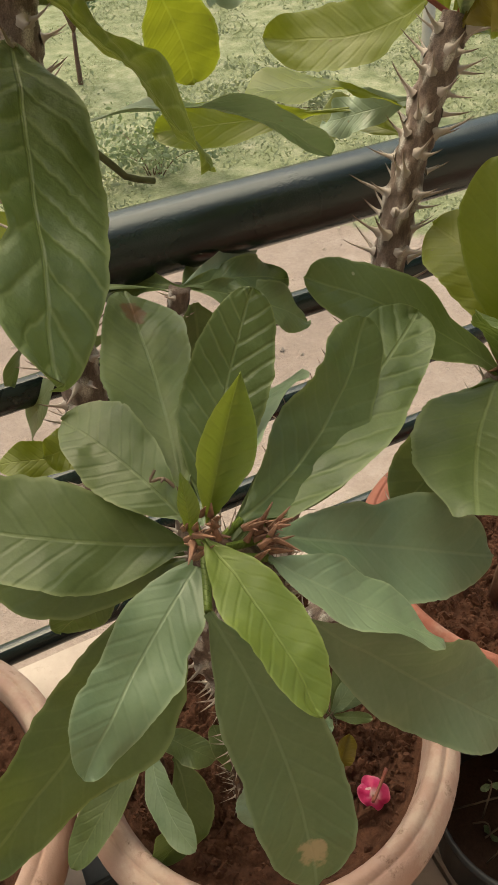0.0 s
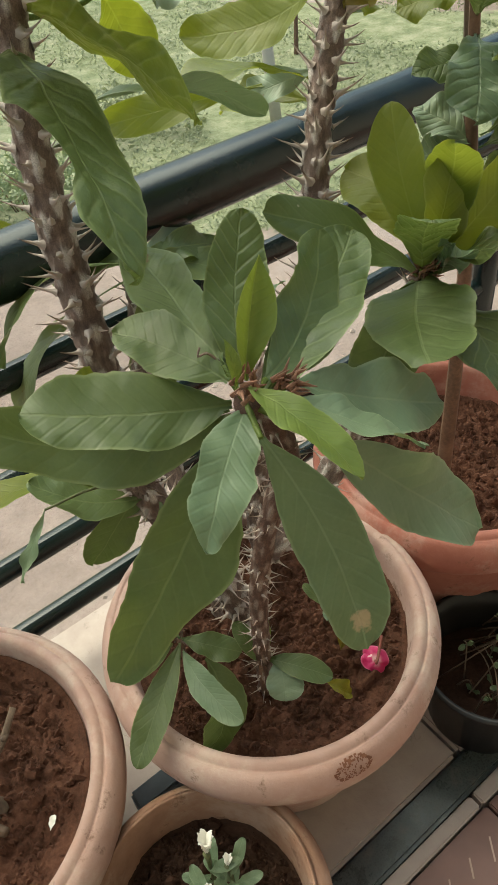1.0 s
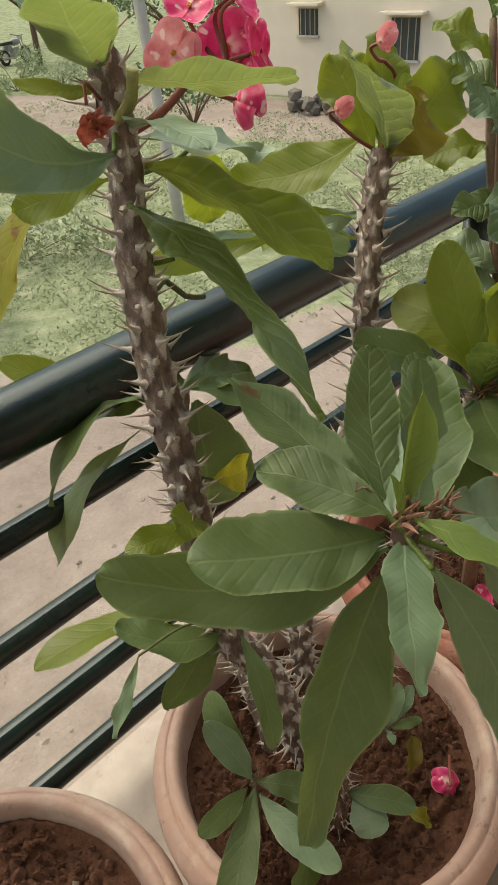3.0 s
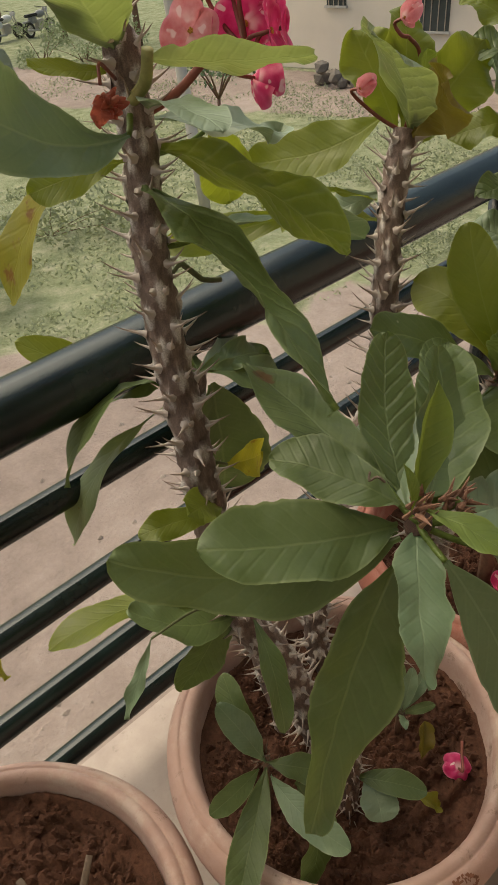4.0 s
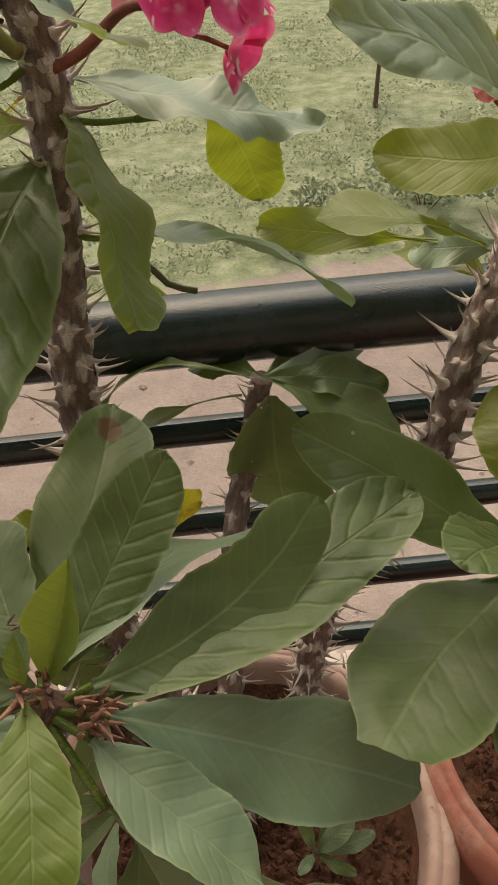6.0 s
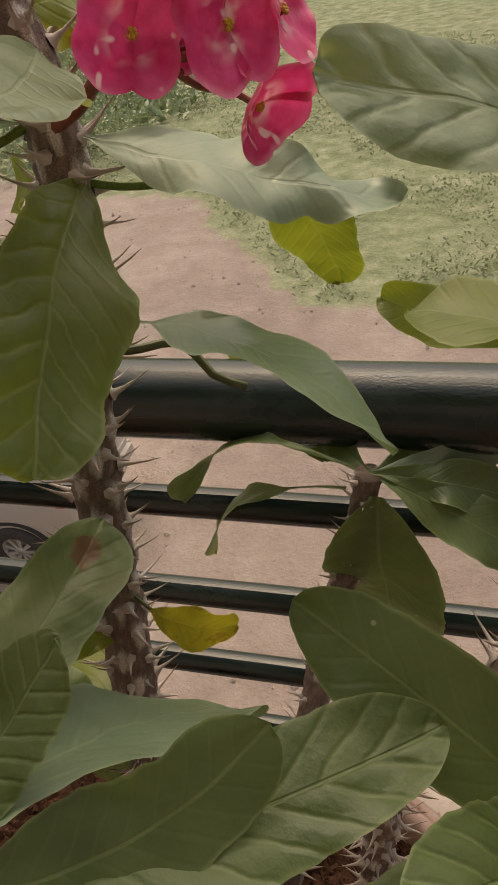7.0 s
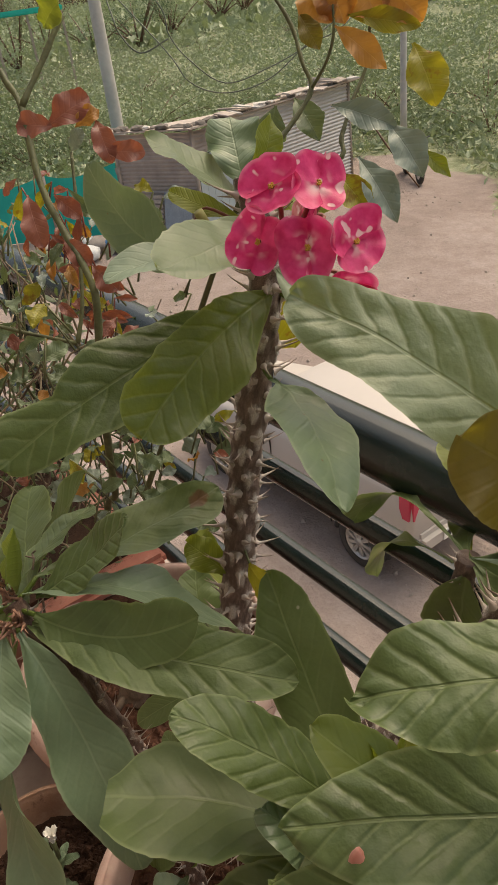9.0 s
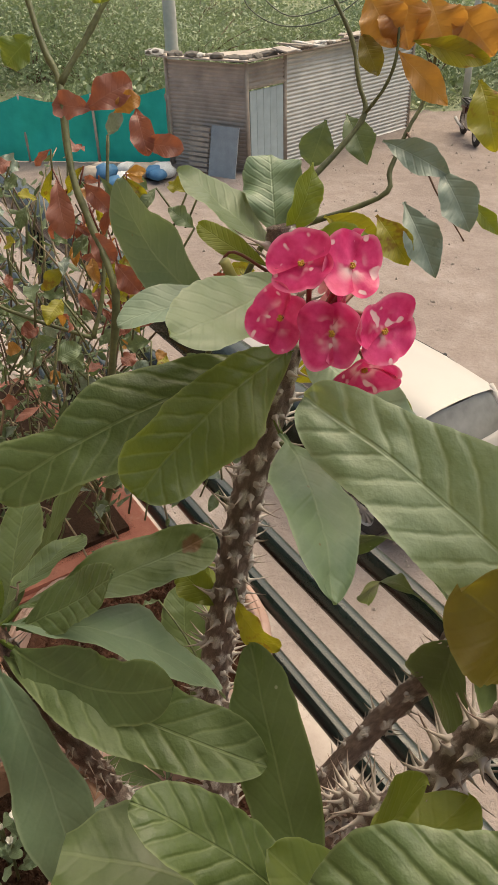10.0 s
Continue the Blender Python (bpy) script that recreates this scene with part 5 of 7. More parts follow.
shrub_leaf((0.348, -0.220, 0.120), (0.292, -0.205, 0.124), 0.030)
shrub_leaf((0.352, -0.222, 0.190), (0.272, -0.318, 0.190), 0.043, LEAF, n=(-0.1, -0.5, 1), crinkle=0.09)
shrub_leaf((0.348, -0.230, 0.120), (0.262, -0.345, 0.136), 0.044, LEAF, n=(0.0, -0.5, 1), crinkle=0.09)
shrub_leaf((0.345, -0.235, 0.060), (0.258, -0.372, 0.098), 0.042, LEAF, n=(0.2, -0.4, 1), crinkle=0.11)
shrub_leaf((0.345, -0.235, 0.070), (0.300, -0.372, 0.115), 0.042, LEAF, n=(0.1, -0.4, 1), crinkle=0.11)
shrub_leaf((0.350, -0.215, 0.140), (0.300, -0.262, 0.100), 0.055, LEAF_BLUE)
shrub_leaf((0.352, -0.212, 0.150), (0.330, -0.270, 0.190), 0.050, LEAF)
shrub_leaf((0.352, -0.210, 0.170), (0.312, -0.190, 0.215), 0.042, LEAF_BLUE)
shrub_leaf((0.354, -0.206, 0.190), (0.395, -0.240, 0.210), 0.044, LEAF_BLUE)
shrub_leaf((0.354, -0.204, 0.200), (0.332, -0.160, 0.225), 0.036)
shrub_leaf((0.356, -0.202, 0.210), (0.372, -0.250, 0.240), 0.034, LEAF_BLUE)
shrub_leaf((0.345, -0.230, 0.050), (0.300, -0.210, 0.060), 0.040, LEAF_PALE)
shrub_leaf((0.345, -0.230, 0.060), (0.325, -0.180, 0.085), 0.040, LEAF_PALE)
shrub_leaf((0.370, -0.190, 0.160), (0.330, -0.150, 0.150), 0.034, LEAF_LIT)
shrub_leaf((0.380, -0.180, 0.200), (0.420, -0.200, 0.190), 0.040, LEAF)
shrub_leaf((0.385, -0.175, 0.220), (0.360, -0.130, 0.250), 0.040, LEAF_LIT)
shrub_leaf((0.395, -0.165, 0.250), (0.420, -0.150, 0.290), 0.036, LEAF)
shrub_leaf((0.395, -0.165, 0.250), (0.380, -0.210, 0.280), 0.036, LEAF_BLUE)
shrub_leaf((0.345, -0.230, 0.080), (0.390, -0.290, 0.090), 0.050, LEAF_BLUE)
shrub_leaf((0.343, -0.235, 0.030), (0.310, -0.330, 0.070), 0.060, LEAF, n=(0.1, -0.4, 1), crinkle=0.08)

# ---- rose shrub with red and orange leaves ----
R = thing("rose_bush", "tall rose bush with green stems and red and orange young leaves", "shrub")
tube("stem", [(-0.470, -0.150, -0.33), (-0.380, -0.150, -0.17), (-0.294, -0.168, -0.099), (-0.252, -0.177, -0.011), (-0.231, -0.177, 0.073), (-0.232, -0.159, 0.160), (-0.273, -0.157, 0.209), (-0.307, -0.155, 0.251), (-0.349, -0.138, 0.312), (-0.374, -0.139, 0.341), (-0.410, -0.136, 0.390)], (0.0043, 0.0028), ROSE_STEM, R, segs=9, steps=5, rough=0.35, freq=70)
tube("branch", [(-0.349, -0.138, 0.312), (-0.356, -0.105, 0.344), (-0.364, -0.070, 0.380)], (0.0035, 0.0029), ROSE_STEM, R, segs=8, steps=5, rough=0.35, freq=70)
tube("branch", [(-0.258, -0.178, 0.109), (-0.272, -0.158, 0.139), (-0.293, -0.140, 0.178), (-0.320, -0.118, 0.225), (-0.344, -0.101, 0.264)], (0.0024, 0.0015), ROSE_STEM, R, segs=8, steps=5, rough=0.35, freq=70)
tube("branch", [(-0.276, -0.140, -0.105), (-0.252, -0.116, -0.037), (-0.190, -0.090, 0.10), (-0.110, -0.075, 0.230), (-0.097, -0.050, 0.266), (-0.096, -0.020, 0.287), (-0.099, 0.006, 0.308), (-0.112, 0.010, 0.326), (-0.131, 0.017, 0.353), (-0.153, 0.015, 0.380)], (0.0031, 0.0015), ROSE_STEM, R, segs=8, steps=5, rough=0.35, freq=70)
tube("branch", [(-0.110, -0.075, 0.230), (-0.063, -0.007, 0.257), (-0.069, 0.008, 0.274), (-0.076, 0.028, 0.296), (-0.082, 0.052, 0.321), (-0.080, 0.055, 0.36)], (0.0022, 0.0013), ROSE_STEM, R, segs=7, steps=5, rough=0.35, freq=70)
tube("branch", [(-0.099, 0.006, 0.308), (-0.085, 0.012, 0.328), (-0.083, 0.019, 0.350), (-0.095, 0.028, 0.38)], (0.0015, 0.0009), ROSE_STEM, R, segs=6, steps=5, rough=0.35, freq=70)
tube("branch", [(-0.076, 0.028, 0.296), (-0.040, 0.012, 0.285), (-0.012, 0.002, 0.270), (0.015, 0.004, 0.245)], (0.0010, 0.0006), BROWN_STEM, R, segs=6, steps=5, rough=0.35, freq=70)
tube("branch", [(-0.258, -0.178, 0.109), (-0.300, -0.240, 0.140), (-0.330, -0.290, 0.180)], (0.0021, 0.0011), ROSE_STEM, R, segs=7, steps=5, rough=0.35, freq=70)
for a, b, w, mt in (
    ((-0.112, 0.013, 0.385), (-0.087, 0.020, 0.352), 0.034, LEAF_ORANGE), ((-0.102, 0.030, 0.388), (-0.081, 0.028, 0.350), 0.036, LEAF_ORANGE),
    ((-0.087, 0.049, 0.380), (-0.067, 0.050, 0.349), 0.036, LEAF_ORANGE), ((-0.076, 0.061, 0.375), (-0.044, 0.075, 0.345), 0.034, LEAF_ORANGE),
    ((-0.082, 0.019, 0.350), (-0.046, 0.036, 0.318), 0.021, LEAF_ORANGE), ((-0.081, 0.030, 0.356), (-0.042, 0.070, 0.342), 0.018, LEAF_OLD),
    ((-0.041, 0.060, 0.332), (-0.012, 0.054, 0.290), 0.032, LEAF_OLD), ((-0.102, 0.001, 0.362), (-0.083, 0.003, 0.336), 0.018, LEAF_BROWN),
    ((-0.120, 0.020, 0.390), (-0.130, 0.060, 0.385), 0.03, LEAF_RED), ((-0.070, 0.055, 0.40), (-0.030, 0.085, 0.385), 0.034, LEAF_ORANGE)):
    leaf(R, a, b, w, mt, n=(0.8, -0.6, 0.2), arch=0.08, blunt=0.8, fold=0.3)
for a, b, w, mt in (
    ((-0.050, -0.018, 0.302), (-0.004, 0.004, 0.284), 0.022, LEAF_GREY), ((-0.016, -0.026, 0.270), (0.021, -0.026, 0.228), 0.026, LEAF_GREY),
    ((-0.012, 0.001, 0.288), (0.018, 0.005, 0.252), 0.028, LEAF_GREY), ((0.008, 0.010, 0.270), (0.030, 0.020, 0.250), 0.012, LEAF_LIT),
    ((-0.020, -0.046, 0.264), (0.007, -0.038, 0.235), 0.024, LEAF_OLD), ((-0.040, -0.075, 0.264), (-0.010, -0.050, 0.248), 0.024, LEAF_OLD),
    ((-0.160, 0.017, 0.292), (-0.165, 0.005, 0.256), 0.030, LEAF_ROSE), ((-0.150, 0.030, 0.296), (-0.120, 0.030, 0.262), 0.026, LEAF_ROSE)):
    leaf(R, a, b, w, mt, n=(0.8, -0.5, 0.4), arch=0.10, blunt=1.0, fold=0.35, wave=0.05)
for a, b, w, mt in (
    ((-0.326, -0.127, 0.293), (-0.314, -0.083, 0.312), 0.030, LEAF_RED), ((-0.322, -0.120, 0.293), (-0.344, -0.150, 0.298), 0.024, LEAF_RED),
    ((-0.312, -0.105, 0.290), (-0.303, -0.082, 0.302), 0.018, LEAF_ORANGE), ((-0.301, -0.088, 0.294), (-0.274, -0.093, 0.258), 0.022, LEAF_RED),
    ((-0.285, -0.095, 0.268), (-0.260, -0.064, 0.262), 0.020, LEAF_RED), ((-0.293, -0.150, 0.240), (-0.270, -0.138, 0.220), 0.018, LEAF_RED),
    ((-0.309, -0.169, 0.243), (-0.279, -0.178, 0.200), 0.024, LEAF_RED), ((-0.269, -0.160, 0.205), (-0.246, -0.150, 0.182), 0.022, LEAF_RED),
    ((-0.244, -0.150, 0.182), (-0.221, -0.140, 0.160), 0.022, LEAF_RED), ((-0.381, -0.144, 0.348), (-0.391, -0.170, 0.326), 0.030, LEAF_YOUNG),
    ((-0.365, -0.090, 0.372), (-0.340, -0.080, 0.392), 0.028, LEAF_LIT), ((-0.344, -0.101, 0.264), (-0.330, -0.090, 0.285), 0.014, LEAF_GREY)):
    leaf(R, a, b, w, mt, n=(0.8, -0.5, 0.4), arch=0.10, blunt=0.7, fold=0.3)
rnd = random.Random(12)
for k in range(130):
    c = V((rnd.uniform(-0.46, -0.19), rnd.uniform(-0.24, -0.05), rnd.uniform(-0.12, 0.24)))
    d = V((rnd.uniform(-1, 1), rnd.uniform(-1, 1), rnd.uniform(-0.6, 0.5))).normalized() * rnd.uniform(0.018, 0.034)
    leaf(R, c, c + d, rnd.uniform(0.009, 0.020), rnd.choice((LEAF_ROSE, LEAF_ROSE, LEAF_ROSE, LEAF_GREY, LEAF_RED, LEAF_OLD, LEAF_ORANGE)), n=(0.7, -0.4, 0.7), blunt=0.8, fold=0.25)
    tube("leaf_stalk", [c, c + V((0.02 * rnd.uniform(-1, 1), 0.02 * rnd.uniform(-1, 1), -0.03))], (0.0010, 0.0012), ROSE_STEM, R, segs=5, steps=1)

for k in range(60):
    c = V((rnd.uniform(-0.44, -0.20), rnd.uniform(-0.22, -0.05), rnd.uniform(-0.13, 0.03)))
    d = V((rnd.uniform(-1, 1), rnd.uniform(-1, 1), rnd.uniform(-0.6, 0.5))).normalized() * rnd.uniform(0.020, 0.036)
    leaf(R, c, c + d, rnd.uniform(0.012, 0.022), rnd.choice((LEAF_ROSE, LEAF_ROSE, LEAF_GREY)), n=(0.7, -0.4, 0.7), blunt=0.8, fold=0.25)
    tube("leaf_stalk", [c, c + V((0.02 * rnd.uniform(-1, 1), 0.02 * rnd.uniform(-1, 1), -0.03))], (0.0010, 0.0012), ROSE_STEM, R, segs=5, steps=1)
# narrow drooping young leaves on the side shoots
for k in range(46):
    c = V((rnd.gauss(-0.315, 0.022), rnd.gauss(-0.135, 0.020), rnd.uniform(0.10, 0.245)))
    d = V((rnd.uniform(-1, 1), rnd.uniform(-1, 1), rnd.uniform(-1.6, 0.1))).normalized() * rnd.uniform(0.018, 0.036)
    leaf(R, c, c + d, rnd.uniform(0.006, 0.012), rnd.choice((LEAF_RED, LEAF_RED, LEAF_ORANGE, LEAF_OLD, LEAF_ROSE)), n=(0.7, -0.5, 0.5), blunt=0.9, fold=0.5, arch=0.15)
    tube("leaf_stalk", [c, c + V((0.012 * rnd.uniform(-1, 1), 0.012 * rnd.uniform(-1, 1), -0.022))], (0.0008, 0.0010), RED_STALK, R, segs=5, steps=1)

# ---- tangled twiggy bush at the far end of the ledge ----
W = thing("twiggy_bush", "tangled bush of thin twigs and small pale leaves in a planter", "shrub")
rnd = random.Random(5)
lv, lf, luv = [], [], []
for k in range(300):
    p = V((rnd.uniform(-0.95, -0.38), rnd.uniform(-0.42, -0.05), rnd.uniform(-0.35, 0.06)))
    q = p + V((rnd.uniform(-0.09, 0.09), rnd.uniform(-0.09, 0.09), rnd.uniform(0.05, 0.16)))
    m = (p + q) * 0.5 + V((rnd.uniform(-0.02, 0.02), rnd.uniform(-0.02, 0.02), 0.01))
    tube("twig", [p, m, q], (0.0018, 0.0009), (STRAW, STRAW, DRY, ROSE_STEM)[k % 4], W, segs=5, steps=2)
    for j in range(6):
        c = p.lerp(q, rnd.random()) + V((rnd.uniform(-0.02, 0.02), rnd.uniform(-0.02, 0.02), rnd.uniform(-0.01, 0.015)))
        d = V((rnd.uniform(-1, 1), rnd.uniform(-1, 1), rnd.uniform(-0.4, 0.7))).normalized()
        s = d.cross(V((rnd.uniform(-1, 1), rnd.uniform(-1, 1), 1))).normalized()
        L_, W_ = rnd.uniform(0.012, 0.028), rnd.uniform(0.003, 0.006)
        o = len(lv)
        nrm = d.cross(s)
        lv += [c, c + d * L_ * 0.35 + s * W_ * 0.8 + nrm * 0.002, c + d * L_ * 0.7 + s * W_ * 0.75 + nrm * 0.001, c + d * L_, c + d * L_ * 0.7 - s * W_ * 0.75 + nrm * 0.001, c + d * L_ * 0.35 - s * W_ * 0.8 + nrm * 0.002, c + d * L_ * 0.5]
        lf += [tuple(o + i for i in f) for f in ((0, 1, 6), (1, 2, 6), (2, 3, 6), (3, 4, 6), (4, 5, 6), (5, 0, 6))]
        luv += [(0.5, 0), (0.9, 0.35), (0.9, 0.7), (0.5, 1), (0.1, 0.7), (0.1, 0.35), (0.5, 0.5)]
tw = mesh_part("foliage", lv, lf, LEAF_ROSE, W, "many small pale and dark leaves", luv)
tw["kind"] = "stuff"


# ---- balcony ledge and floor ----
def slab_material():
    """Dull whitish stone with soft grey stains, fine specks and a few hairline cracks."""
    m = Mat("worn_white_stone")
    v = m.coord()
    a, b, c = m.noise(v, 5.0, 5, 0.6), m.noise(v, 60.0, 5, 0.7), m.noise(v, 17.0, 6, 0.65)
    base = m.ramp(m.math("ADD", m.math("MULTIPLY", a, 0.55), m.math("MULTIPLY", c, 0.45)), (0.34, (0.31, 0.252, 0.222)), (0.60, (0.45, 0.385, 0.345)))
    base = m.mix(m.math("MULTIPLY", m.smooth(b, 0.60, 0.72), 0.35), base, (0.20, 0.17, 0.14))
    crack = m.math("ABSOLUTE", m.math("SUBTRACT", m.noise(v, 11.0, 5, 0.7), 0.5))
    crack = m.math("MULTIPLY", m.math("SUBTRACT", 1.0, m.smooth(crack, 0.002, 0.012)), m.smooth(a, 0.50, 0.62))
    base = m.mix(m.math("MULTIPLY", crack, 0.45), base, (0.15, 0.125, 0.10))
    m.color(base).gloss(0.6, 0.3)
    m.bump(m.math("SUBTRACT", m.math("ADD", b, c), crack), 0.0010, 0.6)
    return m.m


def granite_material():
    m = Mat("black_granite")
    v = m.coord()
    vor = m.n("TexVoronoi", Scale=420.0)
    m.to(v, vor.inputs["Vector"])
    f = m.noise(v, 30.0, 6, 0.7)
    base = m.ramp(vor.outputs["Distance"], (0.1, (0.022, 0.028, 0.026)), (0.6, (0.055, 0.066, 0.062)))
    base = m.mix(m.math("MULTIPLY", m.smooth(f, 0.52, 0.7), 0.5), base, (0.13, 0.115, 0.095))
    m.color(base).gloss(m.ramp(f, (0.3, (0.15,) * 3), (0.7, (0.5,) * 3)), 0.5)
    return m.m


STONE, GRANITE = slab_material(), granite_material()
TILE = plain("brown_tile", (0.185, 0.100, 0.082), 0.5, scale=25, spread=0.25, bump=0.0006)
GROUT = plain("pale_tile_streak", (0.42, 0.30, 0.24), 0.7, scale=60)
WALL_PAINT = plain("cream_wall_paint", (0.44, 0.40, 0.34), 0.85, 0.2, scale=8, spread=0.08, bump=0.001)

ledge = thing("ledge", "worn white stone ledge slabs along the railing", "ledge", kind="structure")
for i, (x0, x1) in enumerate(((-3.2, -1.45), (-1.446, -0.52), (-0.516, 0.196), (0.200, 1.05), (1.054, 3.2))):
    box("slab", (x0, -0.4195, -0.60), (x1, 0.035, -0.54 - 0.001 * (i % 2)), STONE, ledge, 0.004)
edge = thing("ledge_edge", "black granite edging strip with dusty stains", "edging", kind="structure")
for x0, x1 in ((-3.2, -0.8), (-0.797, 0.55), (0.553, 3.2)):
    box("strip", (x0, -0.4565, -0.60), (x1, -0.4215, -0.5395), GRANITE, edge, 0.004)
border = thing("tile_border", "white tile border beside brown floor tiles", "floor tile", kind="structure")
for x0, x1 in ((-3.2, -0.7), (-0.697, 0.172), (0.176, 0.9), (0.903, 3.2)):
    box("tile", (x0, -0.4735, -0.60), (x1, -0.4580, -0.5405), STONE, border, 0.002)
floor = thing("floor", "brown patterned floor tiles with pale streaks", "floor", kind="structure")
rnd = random.Random(3)
for i in range(-11, 11):
    for j in range(4):
        x0, y1 = i * 0.302 + 0.182 - 0.302, -0.4755 - j * 0.302
        box("tile", (x0, y1 - 0.299, -0.60), (x0 + 0.299, y1, -0.545), TILE, floor, 0.002)
        if -3 <= i <= 3 and j < 3:
            sv, sf = [], []
            for a in range(9):
                for b in range(8):
                    p = V((x0 + 0.022 + 0.032 * a + 0.012 * (b % 2) + rnd.uniform(-0.003, 0.003), y1 - 0.022 - 0.034 * b, -0.5446))
                    q = p + V((-0.013, -0.017, 0)) * rnd.uniform(0.7, 1.15)
                    o = len(sv)
                    sv += [p, p + V((0.0018, -0.0008, 0)), q + V((0.0018, -0.0008, 0)), q]
                    sf.append((o, o + 3, o + 2, o + 1))
            mesh_part("streaks", sv, sf, GROUT, floor, "pale raised streaks on the tile", smooth=False)["kind"] = "stuff"
wall = thing("wall_south", "cream painted house wall behind the balcony", "wall", kind="structure")
box("panel", (-3.2, -1.85, -0.6), (3.2, -1.70, 2.2), WALL_PAINT, wall, 0.005)
box("slab", (-3.2, -1.70, -0.85), (3.2, 0.06, -0.601), WALL_PAINT, floor, 0.005)
# Unseen slab, added to cut sky light from above and behind.
ceiling = thing("ceiling", "unseen cream slab added over the balcony to cut sky light", "ceiling", kind="structure")
box("slab", (-3.2, -1.85, 2.201), (3.2, -0.85, 2.36), WALL_PAINT, ceiling, 0.01)
house = thing("wall_lower", "cream painted lower storey wall under the balcony", "wall", kind="structure")
box("panel", (-3.2, -1.70, -4.4), (3.2, -0.05, -0.851), WALL_PAINT, house, 0.005)

off = thing("stone_offcut", "blue-grey stone offcut standing between the clay pots", "stone")
box("block", (-0.122, -0.276, -0.5400), (-0.062, -0.252, -0.448), plain("blue_grey_slate", (0.13, 0.165, 0.19), 0.55, scale=60, spread=0.25, bump=0.0006), off, 0.003)
# dark plastic pot with dry creeping twigs, long planter
bp = thing("plastic_pot", "small black plastic pot with dry creeping twigs", "plant pot")
lathe("body", [(0.03, -0.115), (0.062, -0.115), (0.077, -0.006), (0.083, -0.004), (0.083, 0.0), (0.077, 0.001), (0.071, -0.02), (0.062, -0.09)], BLACK_PLASTIC, bp, 40, (0.264, -0.396, -0.425))
lathe("earth", [(0.0, -0.055), (0.04, -0.052), (0.068, -0.056)], SOIL_DARK, bp, 32, (0.264, -0.396, -0.425))
cr = thing("creeper", "dry creeping plant with thin twigs and tiny grey leaves", "plant")
rnd = random.Random(19)
for k in range(40):
    a = V((0.264 + rnd.uniform(-0.05, 0.05), -0.396 + rnd.uniform(-0.05, 0.05), -0.47))
    b = V((rnd.uniform(0.22, 0.42), rnd.uniform(-0.48, -0.37), rnd.uniform(-0.50, -0.38)))
    m_ = (a + b) * 0.5 + V((0, 0, 0.03))
    tube("twig", [a, m_, b], (0.0010, 0.0006), DRY, cr, segs=5, steps=4)
    for j in range(2):
        c = m_.lerp(b, rnd.random())
        d = V((rnd.uniform(-1, 1), rnd.uniform(-1, 1), rnd.uniform(0, 1))).normalized() * 0.012
        leaf(cr, c, c + d, 0.006, LEAF_ROSE, fold=0.2)
pl = thing("planter", "red-brown clay planter box with earth", "planter")
box("body", (-0.99, -0.43, -0.53), (-0.42, -0.08, -0.33), CLAY_RED, pl, 0.012)
box("rim", (-1.0, -0.44, -0.345), (-0.41, -0.07, -0.32), CLAY_RED, pl, 0.008)
box("earth", (-0.97, -0.41, -0.33), (-0.44, -0.10, -0.312), SOIL_DARK, pl, 0.01)


# ---- ground: one sheet to the horizon ----
GZ = -4.4


def yard_edge(x):
    """How far out the bare earth of the yard reaches before the grass begins."""
    return np.interp(x, [-60, -24, -20, -17.2, -16.2, -15, -11, -8.7, -4.9, -3.6, -1.8, 2.5, 6, 10, 60], [1, 1, 4, 8, 15, 17, 14.8, 12.5, 11.8, 10.1, 7.7, 8.2, 5.7, 4.6, 4.6])


def grass_amount(x, y):
    wob = np.array([noise.noise(V((a * 0.5, b * 0.5, 3))) * 0.9 + noise.noise(V((a * 1.7, b * 1.7, 9))) * 0.5 for a, b in zip(x, y)])
    g = np.clip((y - yard_edge(x) + wob) / 0.8 + 0.5, 0, 1)
    # the far road on the right: from (17, 11) towards (9, 28)
    px, py = x - 17.0, y - 11.0
    dx, dy = -0.426, 0.905
    d = np.abs(px * dy - py * dx)
    road = np.clip((d - 2.4 + wob * 0.6) / 0.6 + 0.5, 0, 1)
    g = np.where((x > 4) & (y > 6), np.minimum(g, road), g)
    return g


def ground_material():
    m = Mat("earth_and_grass")
    v = m.coord()
    att = m.n("Attribute")
    att.attribute_name = "grass"
    g = att.outputs["Fac"]
    n1, n2, n3 = m.noise(v, 0.35, 5, 0.6), m.noise(v, 3.0, 6, 0.65), m.noise(v, 22.0, 5, 0.7)
    dirt = m.ramp(m.math("ADD", m.math("MULTIPLY", n1, 0.45), m.math("ADD", m.math("MULTIPLY", n2, 0.35), m.math("MULTIPLY", n3, 0.2))), (0.36, (0.205, 0.160, 0.140)), (0.52, (0.285, 0.230, 0.203)), (0.66, (0.37, 0.31, 0.28)))
    grass = m.ramp(m.math("ADD", m.math("MULTIPLY", n2, 0.7), m.math("MULTIPLY", n3, 0.3)), (0.36, (0.125, 0.148, 0.075)), (0.52, (0.225, 0.245, 0.148)), (0.66, (0.34, 0.335, 0.24)))
    f = m.smooth(m.math("ADD", g, m.math("MULTIPLY", m.math("SUBTRACT", n2, 0.5), 1.1)), 0.35, 0.65)
    m.color(m.mix(f, dirt, grass)).gloss(0.95, 0.1)
    m.bump(m.math("ADD", n2, m.math("MULTIPLY", n3, 0.5)), 0.06, 0.7)
    return m.m


